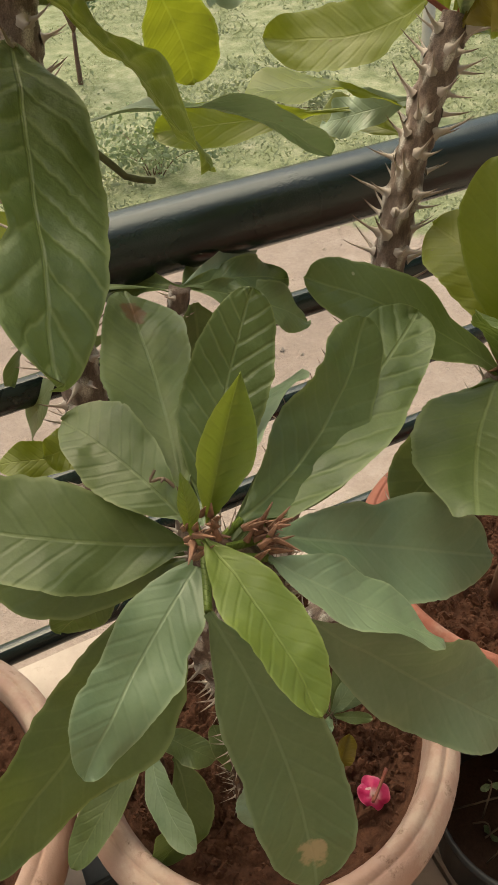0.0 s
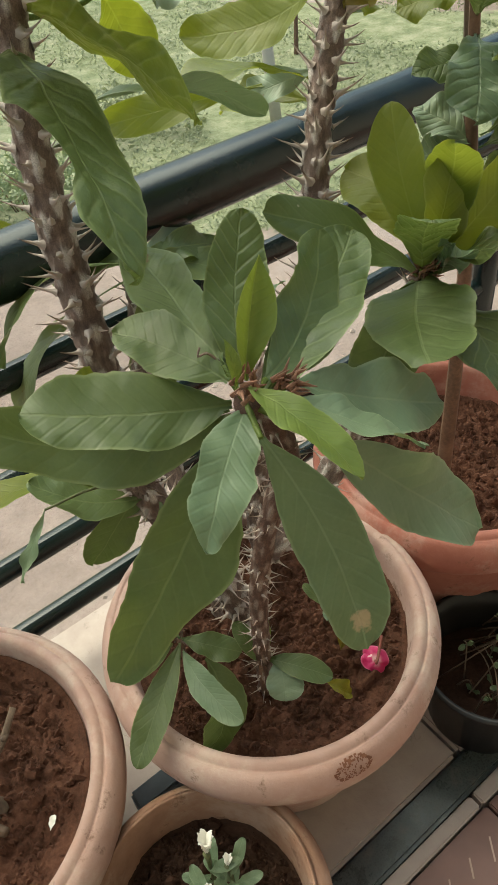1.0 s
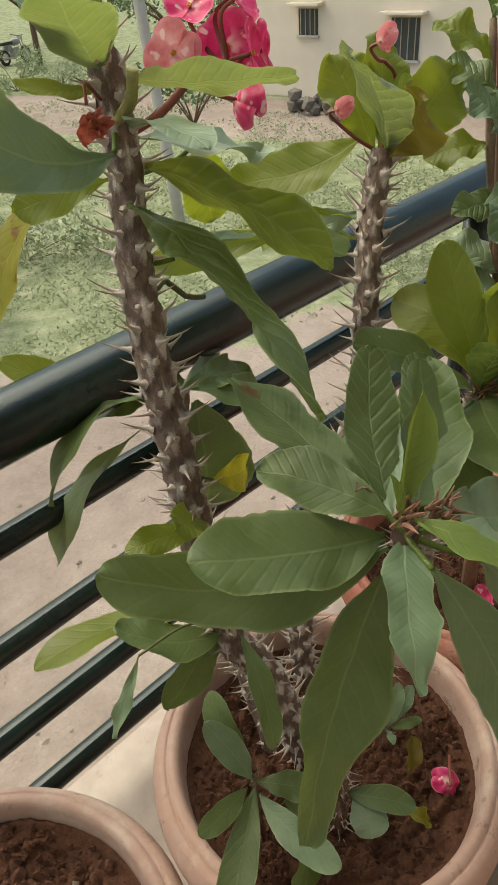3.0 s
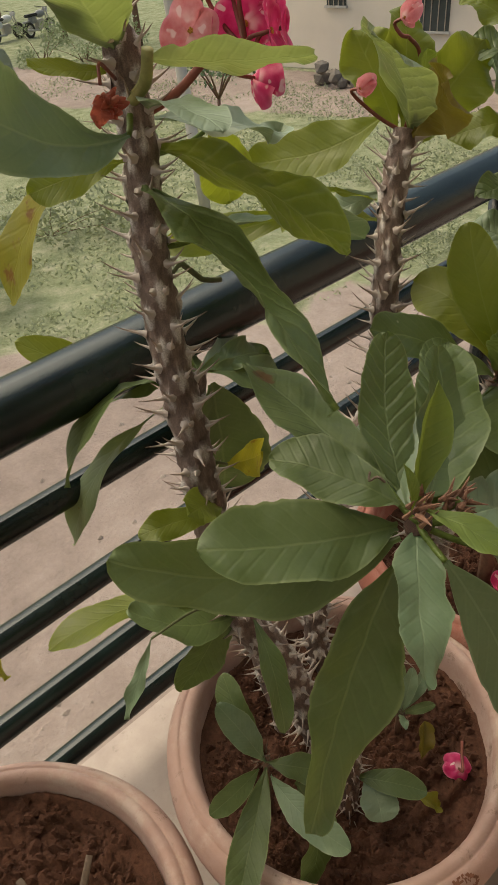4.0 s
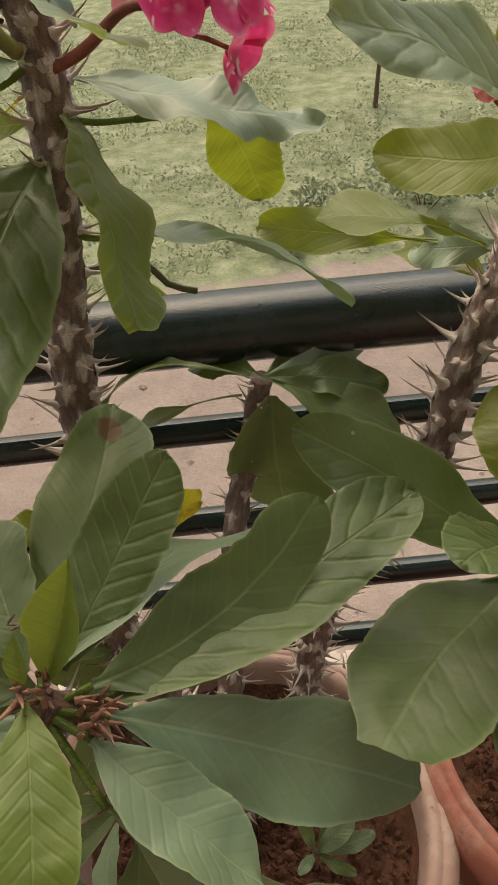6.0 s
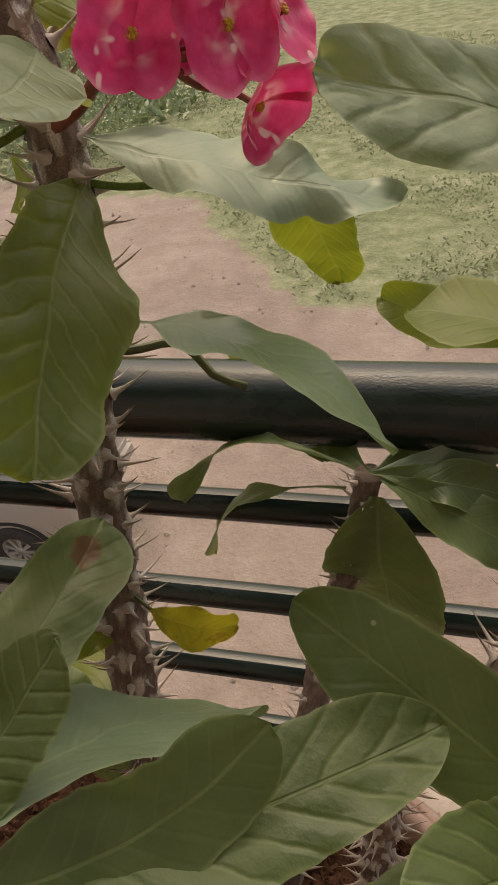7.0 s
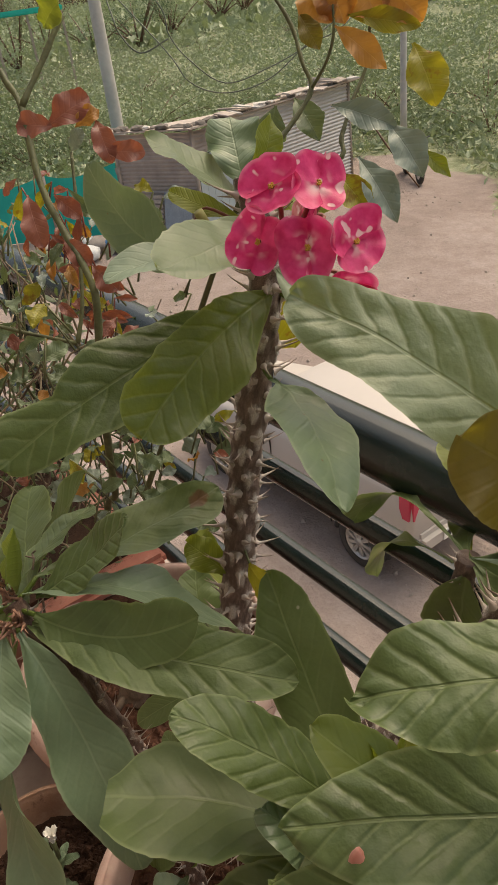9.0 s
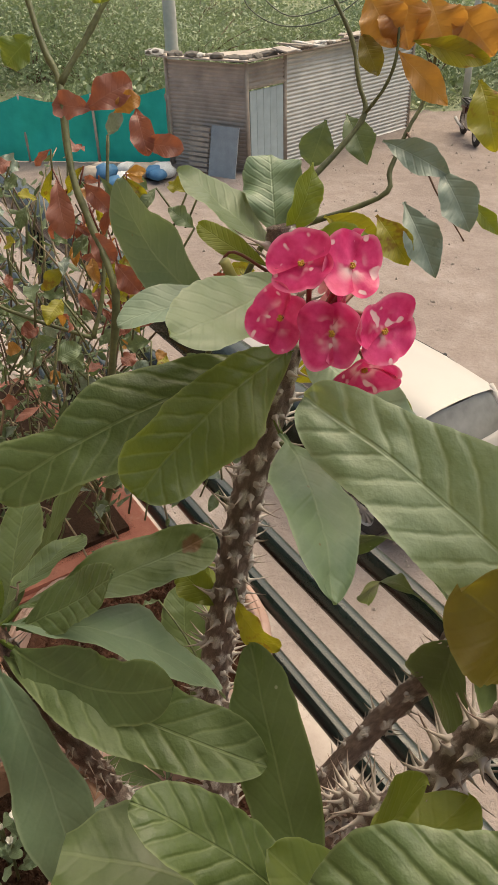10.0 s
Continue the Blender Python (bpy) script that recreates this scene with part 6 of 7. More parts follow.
xs = np.concatenate([[-400, -200, -120, -80], np.arange(-60, -30, 2.0), np.arange(-30, 30, 0.4), np.arange(30, 60.1, 2.0), [80, 120, 200, 400]])
ys = np.concatenate([[-400, -100, -30], np.arange(-10, 0, 2.0), np.arange(0, 30, 0.4), np.arange(30, 80.1, 2.5), [100, 150, 250, 400]])
gx, gy = np.meshgrid(xs, ys)
fx, fy = gx.ravel(), gy.ravel()
gz = np.array([GZ + 0.05 * noise.noise(V((a * 0.4, b * 0.4, 0))) + (0.02 * noise.noise(V((a * 2.1, b * 2.1, 5))) if abs(a) < 30 and 0 < b < 30 else 0) for a, b in zip(fx, fy)])
gz += np.clip((fy - 22) / 40, 0, 1) * np.clip((-fx - 5) / 30, 0, 1) * 3.0  # a low rise far off beyond the shed
nx = len(xs)
gfaces = [(j * nx + i, j * nx + i + 1, (j + 1) * nx + i + 1, (j + 1) * nx + i) for j in range(len(ys) - 1) for i in range(nx - 1)]
ground = mesh_part("ground", list(zip(fx, fy, gz)), gfaces, ground_material())
at = ground.data.attributes.new("grass", "FLOAT", "POINT")
at.data.foreach_set("value", grass_amount(fx, fy).astype(np.float32))
tagged(ground, "bare pinkish earth yard passing into rough grass", "ground", kind="structure")


def height(x, y):
    return GZ + float(np.clip((y - 22) / 40, 0, 1) * np.clip((-x - 5) / 30, 0, 1) * 3.0)


WEED = leaf_material("weed_leaf", (0.23, 0.255, 0.150), (0.32, 0.345, 0.220), (0.28, 0.32, 0.16), (0.24, 0.28, 0.08), trans=0.25, veins=4)
SCRUB = leaf_material("scrub_leaf", (0.23, 0.285, 0.155), (0.38, 0.43, 0.27), (0.19, 0.23, 0.11), (0.16, 0.22, 0.03), trans=0.25, veins=4)
TREE_LEAF = leaf_material("tree_leaf", (0.065, 0.11, 0.055), (0.15, 0.21, 0.11), (0.14, 0.19, 0.09), (0.12, 0.18, 0.03), trans=0.2, veins=4)


def scatter_leaves(rnd, spots, lmin, lmax, wide=0.45, flat=0.5):
    """Many small folded leaves, four triangles each, at the given spots."""
    v, f, uv = [], [], []
    for c in spots:
        d = V((rnd.uniform(-1, 1), rnd.uniform(-1, 1), rnd.uniform(-flat, 1))).normalized()
        s = d.cross(V((rnd.uniform(-1, 1), rnd.uniform(-1, 1), rnd.uniform(-1, 1)))).normalized()
        ln = rnd.uniform(lmin, lmax)
        w = ln * wide * 0.5
        n_ = d.cross(s) * ln * 0.12
        o = len(v)
        v += [c, c + d * ln * 0.5 + s * w + n_, c + d * ln, c + d * ln * 0.5 - s * w + n_]
        f += [(o, o + 1, o + 2), (o, o + 2, o + 3)]
        uv += [(0.5, 0), (0.95, 0.5), (0.5, 1), (0.05, 0.5)]
    return v, f, uv


rnd = random.Random(8)
spots = []
while len(spots) < 70000:
    x, y = rnd.uniform(-20, 16), 5 + 17 * rnd.random() ** 1.6
    g = y - float(yard_edge(x))
    if g < 0.2 or noise.noise(V((x * 0.6, y * 0.6, 7))) < -0.15 + 0.1 * rnd.random():
        continue
    for _ in range(5):
        spots.append(V((x + rnd.gauss(0, 0.10), y + rnd.gauss(0, 0.10), GZ + 0.02 + abs(rnd.gauss(0, 0.06)))))
v, f, uv = scatter_leaves(rnd, spots, 0.03, 0.085)
tagged(mesh_part("grass", v, f, WEED, None, "", uv), "low rough weeds and grass beside the yard", "grass", kind="stuff")


def bush(label, at, size, count, material, seed, group="bushes"):
    """Stems and a ragged crown of many small leaves in uneven clumps."""
    rnd = random.Random(seed)
    o = thing("bush", label, "bush", group=group)
    x, y = at
    z = height(x, y)
    spots = []
    clumps = []
    for k in range(max(5, int(count / 90))):
        a, r = rnd.uniform(0, 6.28), size[0] * math.sqrt(rnd.random())
        clumps.append((V((x + r * math.cos(a), y + r * math.sin(a), z + size[1] * rnd.uniform(0.15, 0.95))), rnd.uniform(0.25, 0.5) * size[0]))
    for c, r in clumps:
        for _ in range(int(count / len(clumps))):
            d = V((rnd.gauss(0, 1), rnd.gauss(0, 1), rnd.gauss(0, 0.8))).normalized() * r * rnd.random() ** 0.4
            p = c + d
            if p.z > z:
                spots.append(p)
    for c, r in clumps[:8]:
        tube("stem", [(x + rnd.uniform(-0.1, 0.1), y + rnd.uniform(-0.1, 0.1), z - 0.05), (x * 0.5 + c.x * 0.5, y * 0.5 + c.y * 0.5, z * 0.4 + c.z * 0.6), c], (0.014 * size[1], 0.004), BROWN_STEM, o, segs=5, steps=2)
    ls = 0.09 * max(1.0, size[1] / 1.6)
    v, f, uv = scatter_leaves(rnd, spots, ls * 0.7, ls * 1.5, 0.5)
    mesh_part("crown", v, f, material, o, "", uv)["kind"] = "stuff"
    return o


def tree(label, at, height_, crown, count, seed, trunk_r=0.09, lean=0.0, material=None, fork=0.35):
    """A tapered trunk with limbs and an uneven crown of leaf clumps with gaps."""
    rnd = random.Random(seed)
    o = thing("tree", label, "tree", group="trees")
    x, y = at
    z = height(x, y)
    top = V((x + lean, y, z + height_ * fork))
    tube("trunk", [(x, y, z - 0.1), (x + lean * 0.4, y, z + height_ * fork * 0.5), top], (trunk_r, trunk_r * 0.7), BROWN_STEM, o, segs=8, steps=4, rough=0.08, freq=9)
    spots = []
    for k in range(9):
        a = k * 2.4 + rnd.uniform(-0.4, 0.4)
        e = top + V((math.cos(a) * crown * rnd.uniform(0.3, 0.9), math.sin(a) * crown * rnd.uniform(0.3, 0.9), height_ * (1 - fork) * rnd.uniform(0.25, 0.95)))
        tube("limb", [top, top.lerp(e, 0.5) + V((0, 0, 0.1)), e], (trunk_r * 0.5, trunk_r * 0.12), BROWN_STEM, o, segs=6, steps=3)
        for j in range(3):
            c = top.lerp(e, rnd.uniform(0.6, 1.1)) + V((rnd.uniform(-1, 1), rnd.uniform(-1, 1), rnd.uniform(-0.4, 0.6))) * crown * 0.3
            r = crown * rnd.uniform(0.16, 0.34)
            for _ in range(count // 27):
                spots.append(c + V((rnd.gauss(0, 1), rnd.gauss(0, 1), rnd.gauss(0, 0.7))).normalized() * r * rnd.random() ** 0.45)
    ls = 0.10 * max(1.0, height_ / 4)
    v, f, uv = scatter_leaves(rnd, spots, ls * 0.7, ls * 1.5, 0.5)
    mesh_part("crown", v, f, material or TREE_LEAF, o, "", uv)["kind"] = "stuff"
    return o


# bushes along the yard's far edge and the scrub beyond
bush("low green bush beside the yard", (-11.0, 17.2), (2.0, 1.1), 1600, SCRUB, 1)
bush("low green bush beside the yard", (-14.5, 19.5), (2.4, 1.5), 2000, SCRUB, 2)
bush("low green bush beside the yard", (-8.0, 15.0), (1.6, 0.8), 1300, SCRUB, 3)
bush("leafy bush in the grass below", (3.2, 9.6), (0.9, 0.7), 1100, SCRUB, 4)
bush("leafy bush in the grass below", (1.6, 8.9), (0.8, 0.5), 900, WEED, 14)
bush("leafy bush in the grass below", (5.6, 11.0), (1.2, 0.6), 900, WEED, 15)
rnd = random.Random(44)
for k in range(34):
    ax = rnd.uniform(-78, -33)
    r = rnd.uniform(27, 60)
    bush("scrub bush on the rise beyond the shed", (r * math.sin(radians(ax)), r * math.cos(radians(ax))), (rnd.uniform(1.8, 4.0), rnd.uniform(1.0, 2.6)), 2600, rnd.choice((SCRUB, WEED, SCRUB)), 100 + k, "scrub on the rise")
for k in range(24):
    ax = -84 + k * 2.9 + rnd.uniform(-1.2, 1.2)
    r = rnd.uniform(60, 80)
    tree("far dark green tree on the skyline", (r * math.sin(radians(ax)), r * math.cos(radians(ax))), rnd.uniform(4, 7), rnd.uniform(3.0, 4.6), 3200, 200 + k, 0.2, material=rnd.choice((TREE_LEAF, SCRUB)), fork=0.14)
for k, (a_, r, h_, c_) in enumerate(((27, 40, 6.0, 3.0), (31, 34, 5.0, 2.6), (36, 30, 4.6, 2.6), (40.5, 27, 4.4, 2.2), (44, 27, 3.6, 1.8), (20, 46, 6, 3.4), (12, 50, 6, 3.5), (24, 30, 3.0, 1.8))):
    tree("leafy tree beyond the far road", (r * math.sin(radians(a_)), r * math.cos(radians(a_))), h_, c_, 2600, 300 + k, 0.14)
tree("slim young tree with a forked trunk", (10.2, 11.6), 2.6, 1.0, 500, 401, 0.05, 0.05, fork=0.45)
tree("slim young tree with a forked trunk", (3.4, 14.0), 2.2, 0.9, 420, 402, 0.05, 0.05, fork=0.4)
for k in range(3):
    bush("clipped thorny hedge beside the far road", (14.0 + 0.9 * k, 25.0 - 1.2 * k), (1.1, 1.2), 800, SCRUB, 500 + k, "hedge bushes")

# rough green scrub that covers the rise beyond the shed and the far side of the road
rnd = random.Random(71)
spots = []
while len(spots) < 90000:
    ax, r = radians(rnd.uniform(-95, -20)), 15 + 60 * rnd.random() ** 0.9
    x, y = r * math.sin(ax), r * math.cos(ax)
    if y < float(yard_edge(x)) + 0.6 or noise.noise(V((x * 0.25, y * 0.25, 2))) < -0.12:
        continue
    tall = 0.25 + 0.5 * max(0.0, noise.noise(V((x * 0.16, y * 0.16, 11)))) * 3
    for _ in range(10):
        spots.append(V((x + rnd.gauss(0, 0.35), y + rnd.gauss(0, 0.35), height(x, y) + tall * rnd.random())))
v, f, uv = scatter_leaves(rnd, spots, 0.14, 0.34, 0.5)
far_spots = []
while len(far_spots) < 40000:  # the scrub goes on towards the horizon, seen ever more edge-on
    ax, r = radians(rnd.uniform(-95, -20)), rnd.uniform(62, 190)
    x, y = r * math.sin(ax), r * math.cos(ax)
    tall = 0.5 + 2.2 * max(0.0, noise.noise(V((x * 0.06, y * 0.06, 11))))
    for _ in range(8):
        far_spots.append(V((x + rnd.gauss(0, 0.8), y + rnd.gauss(0, 0.8), height(x, y) + tall * rnd.random())))
v2, f2, uv2 = scatter_leaves(rnd, far_spots, 0.5, 1.2, 0.6)
f += [tuple(i + len(v) for i in q) for q in f2]
v += v2
uv += uv2
tagged(mesh_part("scrub", v, f, SCRUB, None, "", uv), "rough green scrub covering the rise beyond the shed", "scrub", kind="stuff")

# loose pebbles and crumbs on the bare earth of the yard
rnd = random.Random(91)
pv, pf = [], []
for _ in range(2600):
    x, y = rnd.uniform(-16, 8), rnd.uniform(0.8, 14)
    if y > float(yard_edge(x)):
        continue
    s_ = 0.008 + 0.03 * rnd.random() ** 3
    c = V((x, y, GZ + 0.05 * noise.noise(V((x * 0.4, y * 0.4, 0))) + 0.02 * noise.noise(V((x * 2.1, y * 2.1, 5))) + s_ * 0.25))
    o = len(pv)
    for d in ((1, 0, 0), (-1, 0, 0), (0, 1, 0), (0, -1, 0), (0, 0, 0.7), (0, 0, -0.7)):
        pv.append(c + V(d) * s_ * rnd.uniform(0.7, 1.4))
    pf += [tuple(o + i for i in f) for f in ((4, 0, 2), (4, 2, 1), (4, 1, 3), (4, 3, 0), (5, 2, 0), (5, 1, 2), (5, 3, 1), (5, 0, 3))]
tagged(mesh_part("pebbles", pv, pf, plain("yard_pebble", (0.30, 0.25, 0.215), 0.9, 0.2, scale=9, spread=0.45), smooth=False), "loose pebbles and crumbs on the bare yard", "pebbles", kind="stuff")


# ---- cream house beyond the far road ----
PLASTER = plain("cream_plaster", (0.72, 0.63, 0.53), 0.9, 0.15, scale=1.5, spread=0.07, bump=0.004)
DARK_GLASS = plain("dark_window", (0.05, 0.055, 0.06), 0.15, 0.5, scale=3, spread=0.3)
CONCRETE = plain("weathered_concrete", (0.50, 0.47, 0.43), 0.85, 0.2, scale=6, spread=0.18, bump=0.003)
STEEL = plain("galvanised_sheet", (0.60, 0.57, 0.53), 0.5, 0.4, 0.35, scale=3.0, spread=0.22, bump=0.001)
RUST = plain("rusty_sheet", (0.43, 0.365, 0.315), 0.75, 0.3, 0.1, scale=3.0, spread=0.35, bump=0.001)
TIMBER = plain("grey_timber", (0.38, 0.32, 0.265), 0.85, 0.2, scale=9, spread=0.3, bump=0.002)
BLUE_DOOR = plain("faded_blue_door", (0.40, 0.46, 0.47), 0.7, 0.3, scale=5, spread=0.15)
NET = plain("teal_shade_net", (0.02, 0.44, 0.355), 0.8, 0.2, scale=4, spread=0.18)
STONE_DARK = plain("field_stone", (0.17, 0.15, 0.13), 0.9, 0.2, scale=7, spread=0.35, bump=0.004)


def frame_at(origin, along):
    """A pose at origin whose x runs along the given ground direction, y away from the camera."""
    a = math.atan2(along[1], along[0])
    return Matrix.Translation(origin) @ Matrix.Rotation(a, 4, "Z")


def placed(ob, m):
    ob.matrix_basis = m
    return ob


hs = thing("house", "single-storey cream plastered house with small barred windows", "house")
placed(hs, frame_at((17.4, 16.8, GZ), (1.6, -7.2)))
box("wall", (0, 0, 0), (14, 5, 4.6), PLASTER, hs, 0.02)
box("roof", (-0.3, -0.35, 4.6), (14.3, 5.3, 4.75), CONCRETE, hs, 0.02)


def window(x0, x1, z0, z1):
    w = box("window", (x0, -0.03, z0), (x1, 0.02, z1), DARK_GLASS, hs, 0.004)
    box("sunshade", (x0 - 0.2, -0.42, z1 + 0.10), (x1 + 0.2, 0.0, z1 + 0.17), PLASTER, w, 0.01)
    box("sill", (x0 - 0.05, -0.10, z0 - 0.06), (x1 + 0.05, 0.0, z0), CONCRETE, w, 0.008)
    for k in range(4):
        xx = x0 + (x1 - x0) * (k + 0.5) / 4
        box("window_bar", (xx - 0.012, -0.055, z0), (xx + 0.012, -0.035, z1), TIMBER, w, 0)


window(1.55, 2.15, 1.65, 2.30)
window(4.35, 5.15, 1.10, 2.10)
window(7.4, 8.2, 1.10, 2.10)
rnd = random.Random(61)
pile = thing("stone_pile", "pile of loose brown field stones before the house", "stones")
for k in range(60):
    bm = bmesh.new()
    bmesh.ops.create_icosphere(bm, subdivisions=1, radius=rnd.uniform(0.12, 0.26))
    off = V((16.6 + rnd.uniform(-0.6, 1.0), 12.6 + rnd.uniform(-1.6, 1.6), GZ + 0.1 + 0.5 * rnd.random() * rnd.random()))
    for q in bm.verts:
        q.co = q.co * rnd.uniform(0.75, 1.15) + off
    part("stone", bm, STONE_DARK, pile)


# ---- poles ----
def pole(label, base, top, r):
    o = thing("utility_pole", label, "pole", group="poles")
    tube("shaft", [base, V(base).lerp(V(top), 0.5), top], (r, r * 0.75), CONCRETE, o, segs=12, steps=3)
    d = V((0.35, 0.2, 0))
    box("collar", (top[0] - r * 1.3, top[1] - r * 1.3, top[2] - 0.5), (top[0] + r * 1.3, top[1] + r * 1.3, top[2] - 0.42), STEEL, o, 0.005)
    return o


pole("leaning white concrete utility pole in the grass", (7.75, 9.30, GZ), (7.35, 9.65, 3.6), 0.10)
pole("pale concrete utility pole behind the shed", (-20.9, 10.4, GZ), (-21.2, 10.7, 4.5), 0.20)
pole("thin pale pole beside the parked motorcycle", (-15.6, 16.9, GZ), (-15.7, 17.1, 2.6), 0.10)
cb = thing("sagging_cables", "slack dark and pale cables hanging between poles", "cable")
for pts, r in (([(-21.0, 10.5, 2.0), (-17.6, 10.4, 0.26), (-17.1, 10.35, -0.53), (-16.6, 10.5, -1.10), (-15.9, 11.0, -1.69), (-15.4, 12.0, -1.50), (-15.0, 13.1, -1.12), (-14.7, 14.0, -0.79), (-15.6, 17.0, 0.5)], 0.016),
               ([(-21.0, 10.5, 1.2), (-17.0, 10.1, -0.81), (-16.4, 10.3, -1.56), (-15.8, 10.9, -1.89), (-15.3, 11.9, -1.73), (-15.0, 13.2, -1.0), (-15.6, 17.0, 0.2)], 0.016),
               ([(-21.0, 10.5, 2.4), (-18.1, 9.43, 0.11), (-17.8, 9.4, -0.37), (-17.3, 9.6, -0.82), (-16.9, 10.2, -0.6)], 0.02)):
    tube("cable", pts, (r, r), plain("cable_sheath", (0.10, 0.11, 0.08), 0.6), cb, segs=6, steps=6)


# ---- corrugated shed ----
sh = thing("corrugated_shed", "shabby corrugated iron shed with stones on its roof", "shed")
P0, P1, P2 = V((-15.70, 7.60, GZ)), V((-13.85, 8.50, GZ)), V((-14.80, 14.00, GZ))


def corrugated(name, a, b, z0, z1, material, parent, label="", depth=0.022, pitch=0.085, out=None):
    """A sheet with horizontal corrugations between two ground points."""
    d = (b - a)
    n_ = V((d.y, -d.x, 0)).normalized()
    rows = int((z1 - z0) / pitch * 4)
    verts, faces = [], []
    cols = max(2, int(d.length / 0.6))
    for i in range(rows + 1):
        z = z0 + (z1 - z0) * i / rows
        for k in range(cols + 1):
            t = k / cols
            p = a + d * t + n_ * (depth * math.sin(2 * math.pi * (z / pitch)) + 0.025 * noise.noise(V((t * 3, z * 0.8, a.x))))
            verts.append((p.x, p.y, z))
    w = cols + 1
    for i in range(rows):
        for k in range(cols):
            faces.append((i * w + k, i * w + k + 1, (i + 1) * w + k + 1, (i + 1) * w + k))
    return mesh_part(name, verts, faces, material, parent, label)


TZ = -2.10
corrugated("wall_sheet", P0, P1, GZ, TZ - 0.1, RUST, sh)
D1 = P1.lerp(P2, 0.20)
corrugated("wall_sheet", D1, P1.lerp(P2, 0.62), GZ, TZ - 0.05, STEEL, sh)
corrugated("wall_sheet", P1.lerp(P2, 0.61), P2, GZ, TZ + 0.05, STEEL, sh)
corrugated("lintel_sheet", P1, D1, TZ - 0.55, TZ - 0.1, RUST, sh)
back = V((-1.9, -0.9, 0)).normalized() * 2.2
corrugated("wall_sheet", P2, P2 + V((-2.0, 0.4, 0)), GZ, TZ, RUST, sh)
for p in (P0, P1, D1, P2):
    tube("post", [p, V((p.x, p.y, TZ))], (0.05, 0.045), TIMBER, sh, segs=8, steps=1)
tube("beam", [V((P1.x, P1.y, TZ - 0.55)), V((D1.x, D1.y, TZ - 0.55))], (0.04, 0.04), TIMBER, sh, segs=6, steps=1)
dd = D1 - P1
door = placed(new("door"), Matrix.Identity(4))
door.parent = sh
for k in range(5):
    a, b = P1 + dd * (0.06 + 0.176 * k), P1 + dd * (0.06 + 0.176 * k + 0.17)
    nn_ = V((dd.y, -dd.x, 0)).normalized() * 0.02
    verts = [(q.x + o.x, q.y + o.y, z) for z in (GZ + 0.05, TZ - 0.62) for q in (a, b) for o in (nn_, -nn_)]
    mesh_part("plank", verts, [(0, 2, 6, 4), (1, 5, 7, 3), (0, 4, 5, 1), (2, 3, 7, 6), (4, 6, 7, 5), (0, 1, 3, 2)], BLUE_DOOR, door, smooth=False)
# roof sheets and stones
q0, q1, q2 = P0 + V((0.1, -0.25, 0)), P1 + V((0.3, -0.2, 0)), P2 + V((0.3, 0.3, 0))


def roof_z(x, y):
    """The roof falls away behind its two front edges."""
    p = V((x, y, 0))
    gaps = [abs((b - a).to_2d().normalized().cross((p - a).to_2d())) for a, b in ((q0, q1), (q1, q2))]
    return TZ + 0.04 - 0.24 * min(gaps)


verts = [(q0.x, q0.y, TZ + 0.00), (q1.x, q1.y, TZ + 0.02), (q2.x, q2.y, TZ + 0.06), (q2.x - 2.4, q2.y + 0.4, TZ - 0.50), (q0.x - 0.6, q0.y + 1.5, TZ - 0.28)]
verts += [(a, b, c - 0.03) for a, b, c in verts]
mesh_part("roof_sheet", verts, [(0, 1, 4), (1, 3, 4), (1, 2, 3), (9, 8, 7, 6, 5), (0, 5, 6, 1), (1, 6, 7, 2), (2, 7, 8, 3), (3, 8, 9, 4), (4, 9, 5, 0)], RUST, sh, "bent rusty roof sheet", smooth=False)
rnd = random.Random(33)
for k in range(34):
    p = q1.lerp(q2, rnd.uniform(0.15, 1.0)) + V((-rnd.uniform(0.0, 0.9), 0, 0))
    bo = box("broken_board", (-rnd.uniform(0.15, 0.5), -rnd.uniform(0.06, 0.14), 0), (rnd.uniform(0.15, 0.5), rnd.uniform(0.06, 0.14), 0.03), (TIMBER, CONCRETE, RUST)[k % 3], sh, 0.004)
    bo.matrix_basis = Matrix.Translation((p.x, p.y, roof_z(p.x, p.y) + 0.05 + 0.05 * rnd.random())) @ Matrix.Rotation(rnd.uniform(0, 3.14), 4, "Z") @ Matrix.Rotation(rnd.uniform(-0.25, 0.25), 4, "X")
rnd = random.Random(71)
for k in range(90):
    t, u_ = rnd.random(), rnd.random()
    p = q0.lerp(q1, rnd.random()) if k < 30 else q1.lerp(q2, t)
    p = p + V((-1.3 * u_ - 0.15, 0.5 * u_, 0))
    bm = bmesh.new()
    bmesh.ops.create_icosphere(bm, subdivisions=1, radius=rnd.uniform(0.06, 0.15))
    for q in bm.verts:
        q.co = V((q.co.x * rnd.uniform(0.8, 1.6), q.co.y * rnd.uniform(0.8, 1.6), q.co.z * 0.6)) + V((p.x, p.y, roof_z(p.x, p.y) + 0.05))
    part("stone", bm, STONE_DARK if k % 7 else CONCRETE, sh)
lb = thing("leaning_sheets", "old louvred shutter and grey board leaning on the shed", "board")
m_ = frame_at(P0.lerp(P1, 0.35) + V((0.25, -0.45, 0)), P1 - P0)
placed(lb, m_ @ Matrix.Rotation(radians(-14), 4, "X"))
box("board", (0.55, 0, 0), (1.25, 0.03, 1.05), plain("grey_blue_board", (0.28, 0.31, 0.33), 0.6), lb, 0.005)
for k in range(9):
    box("slat", (0.0, 0, 0.08 + 0.105 * k), (0.5, 0.03, 0.145 + 0.105 * k), TIMBER, lb, 0.003)

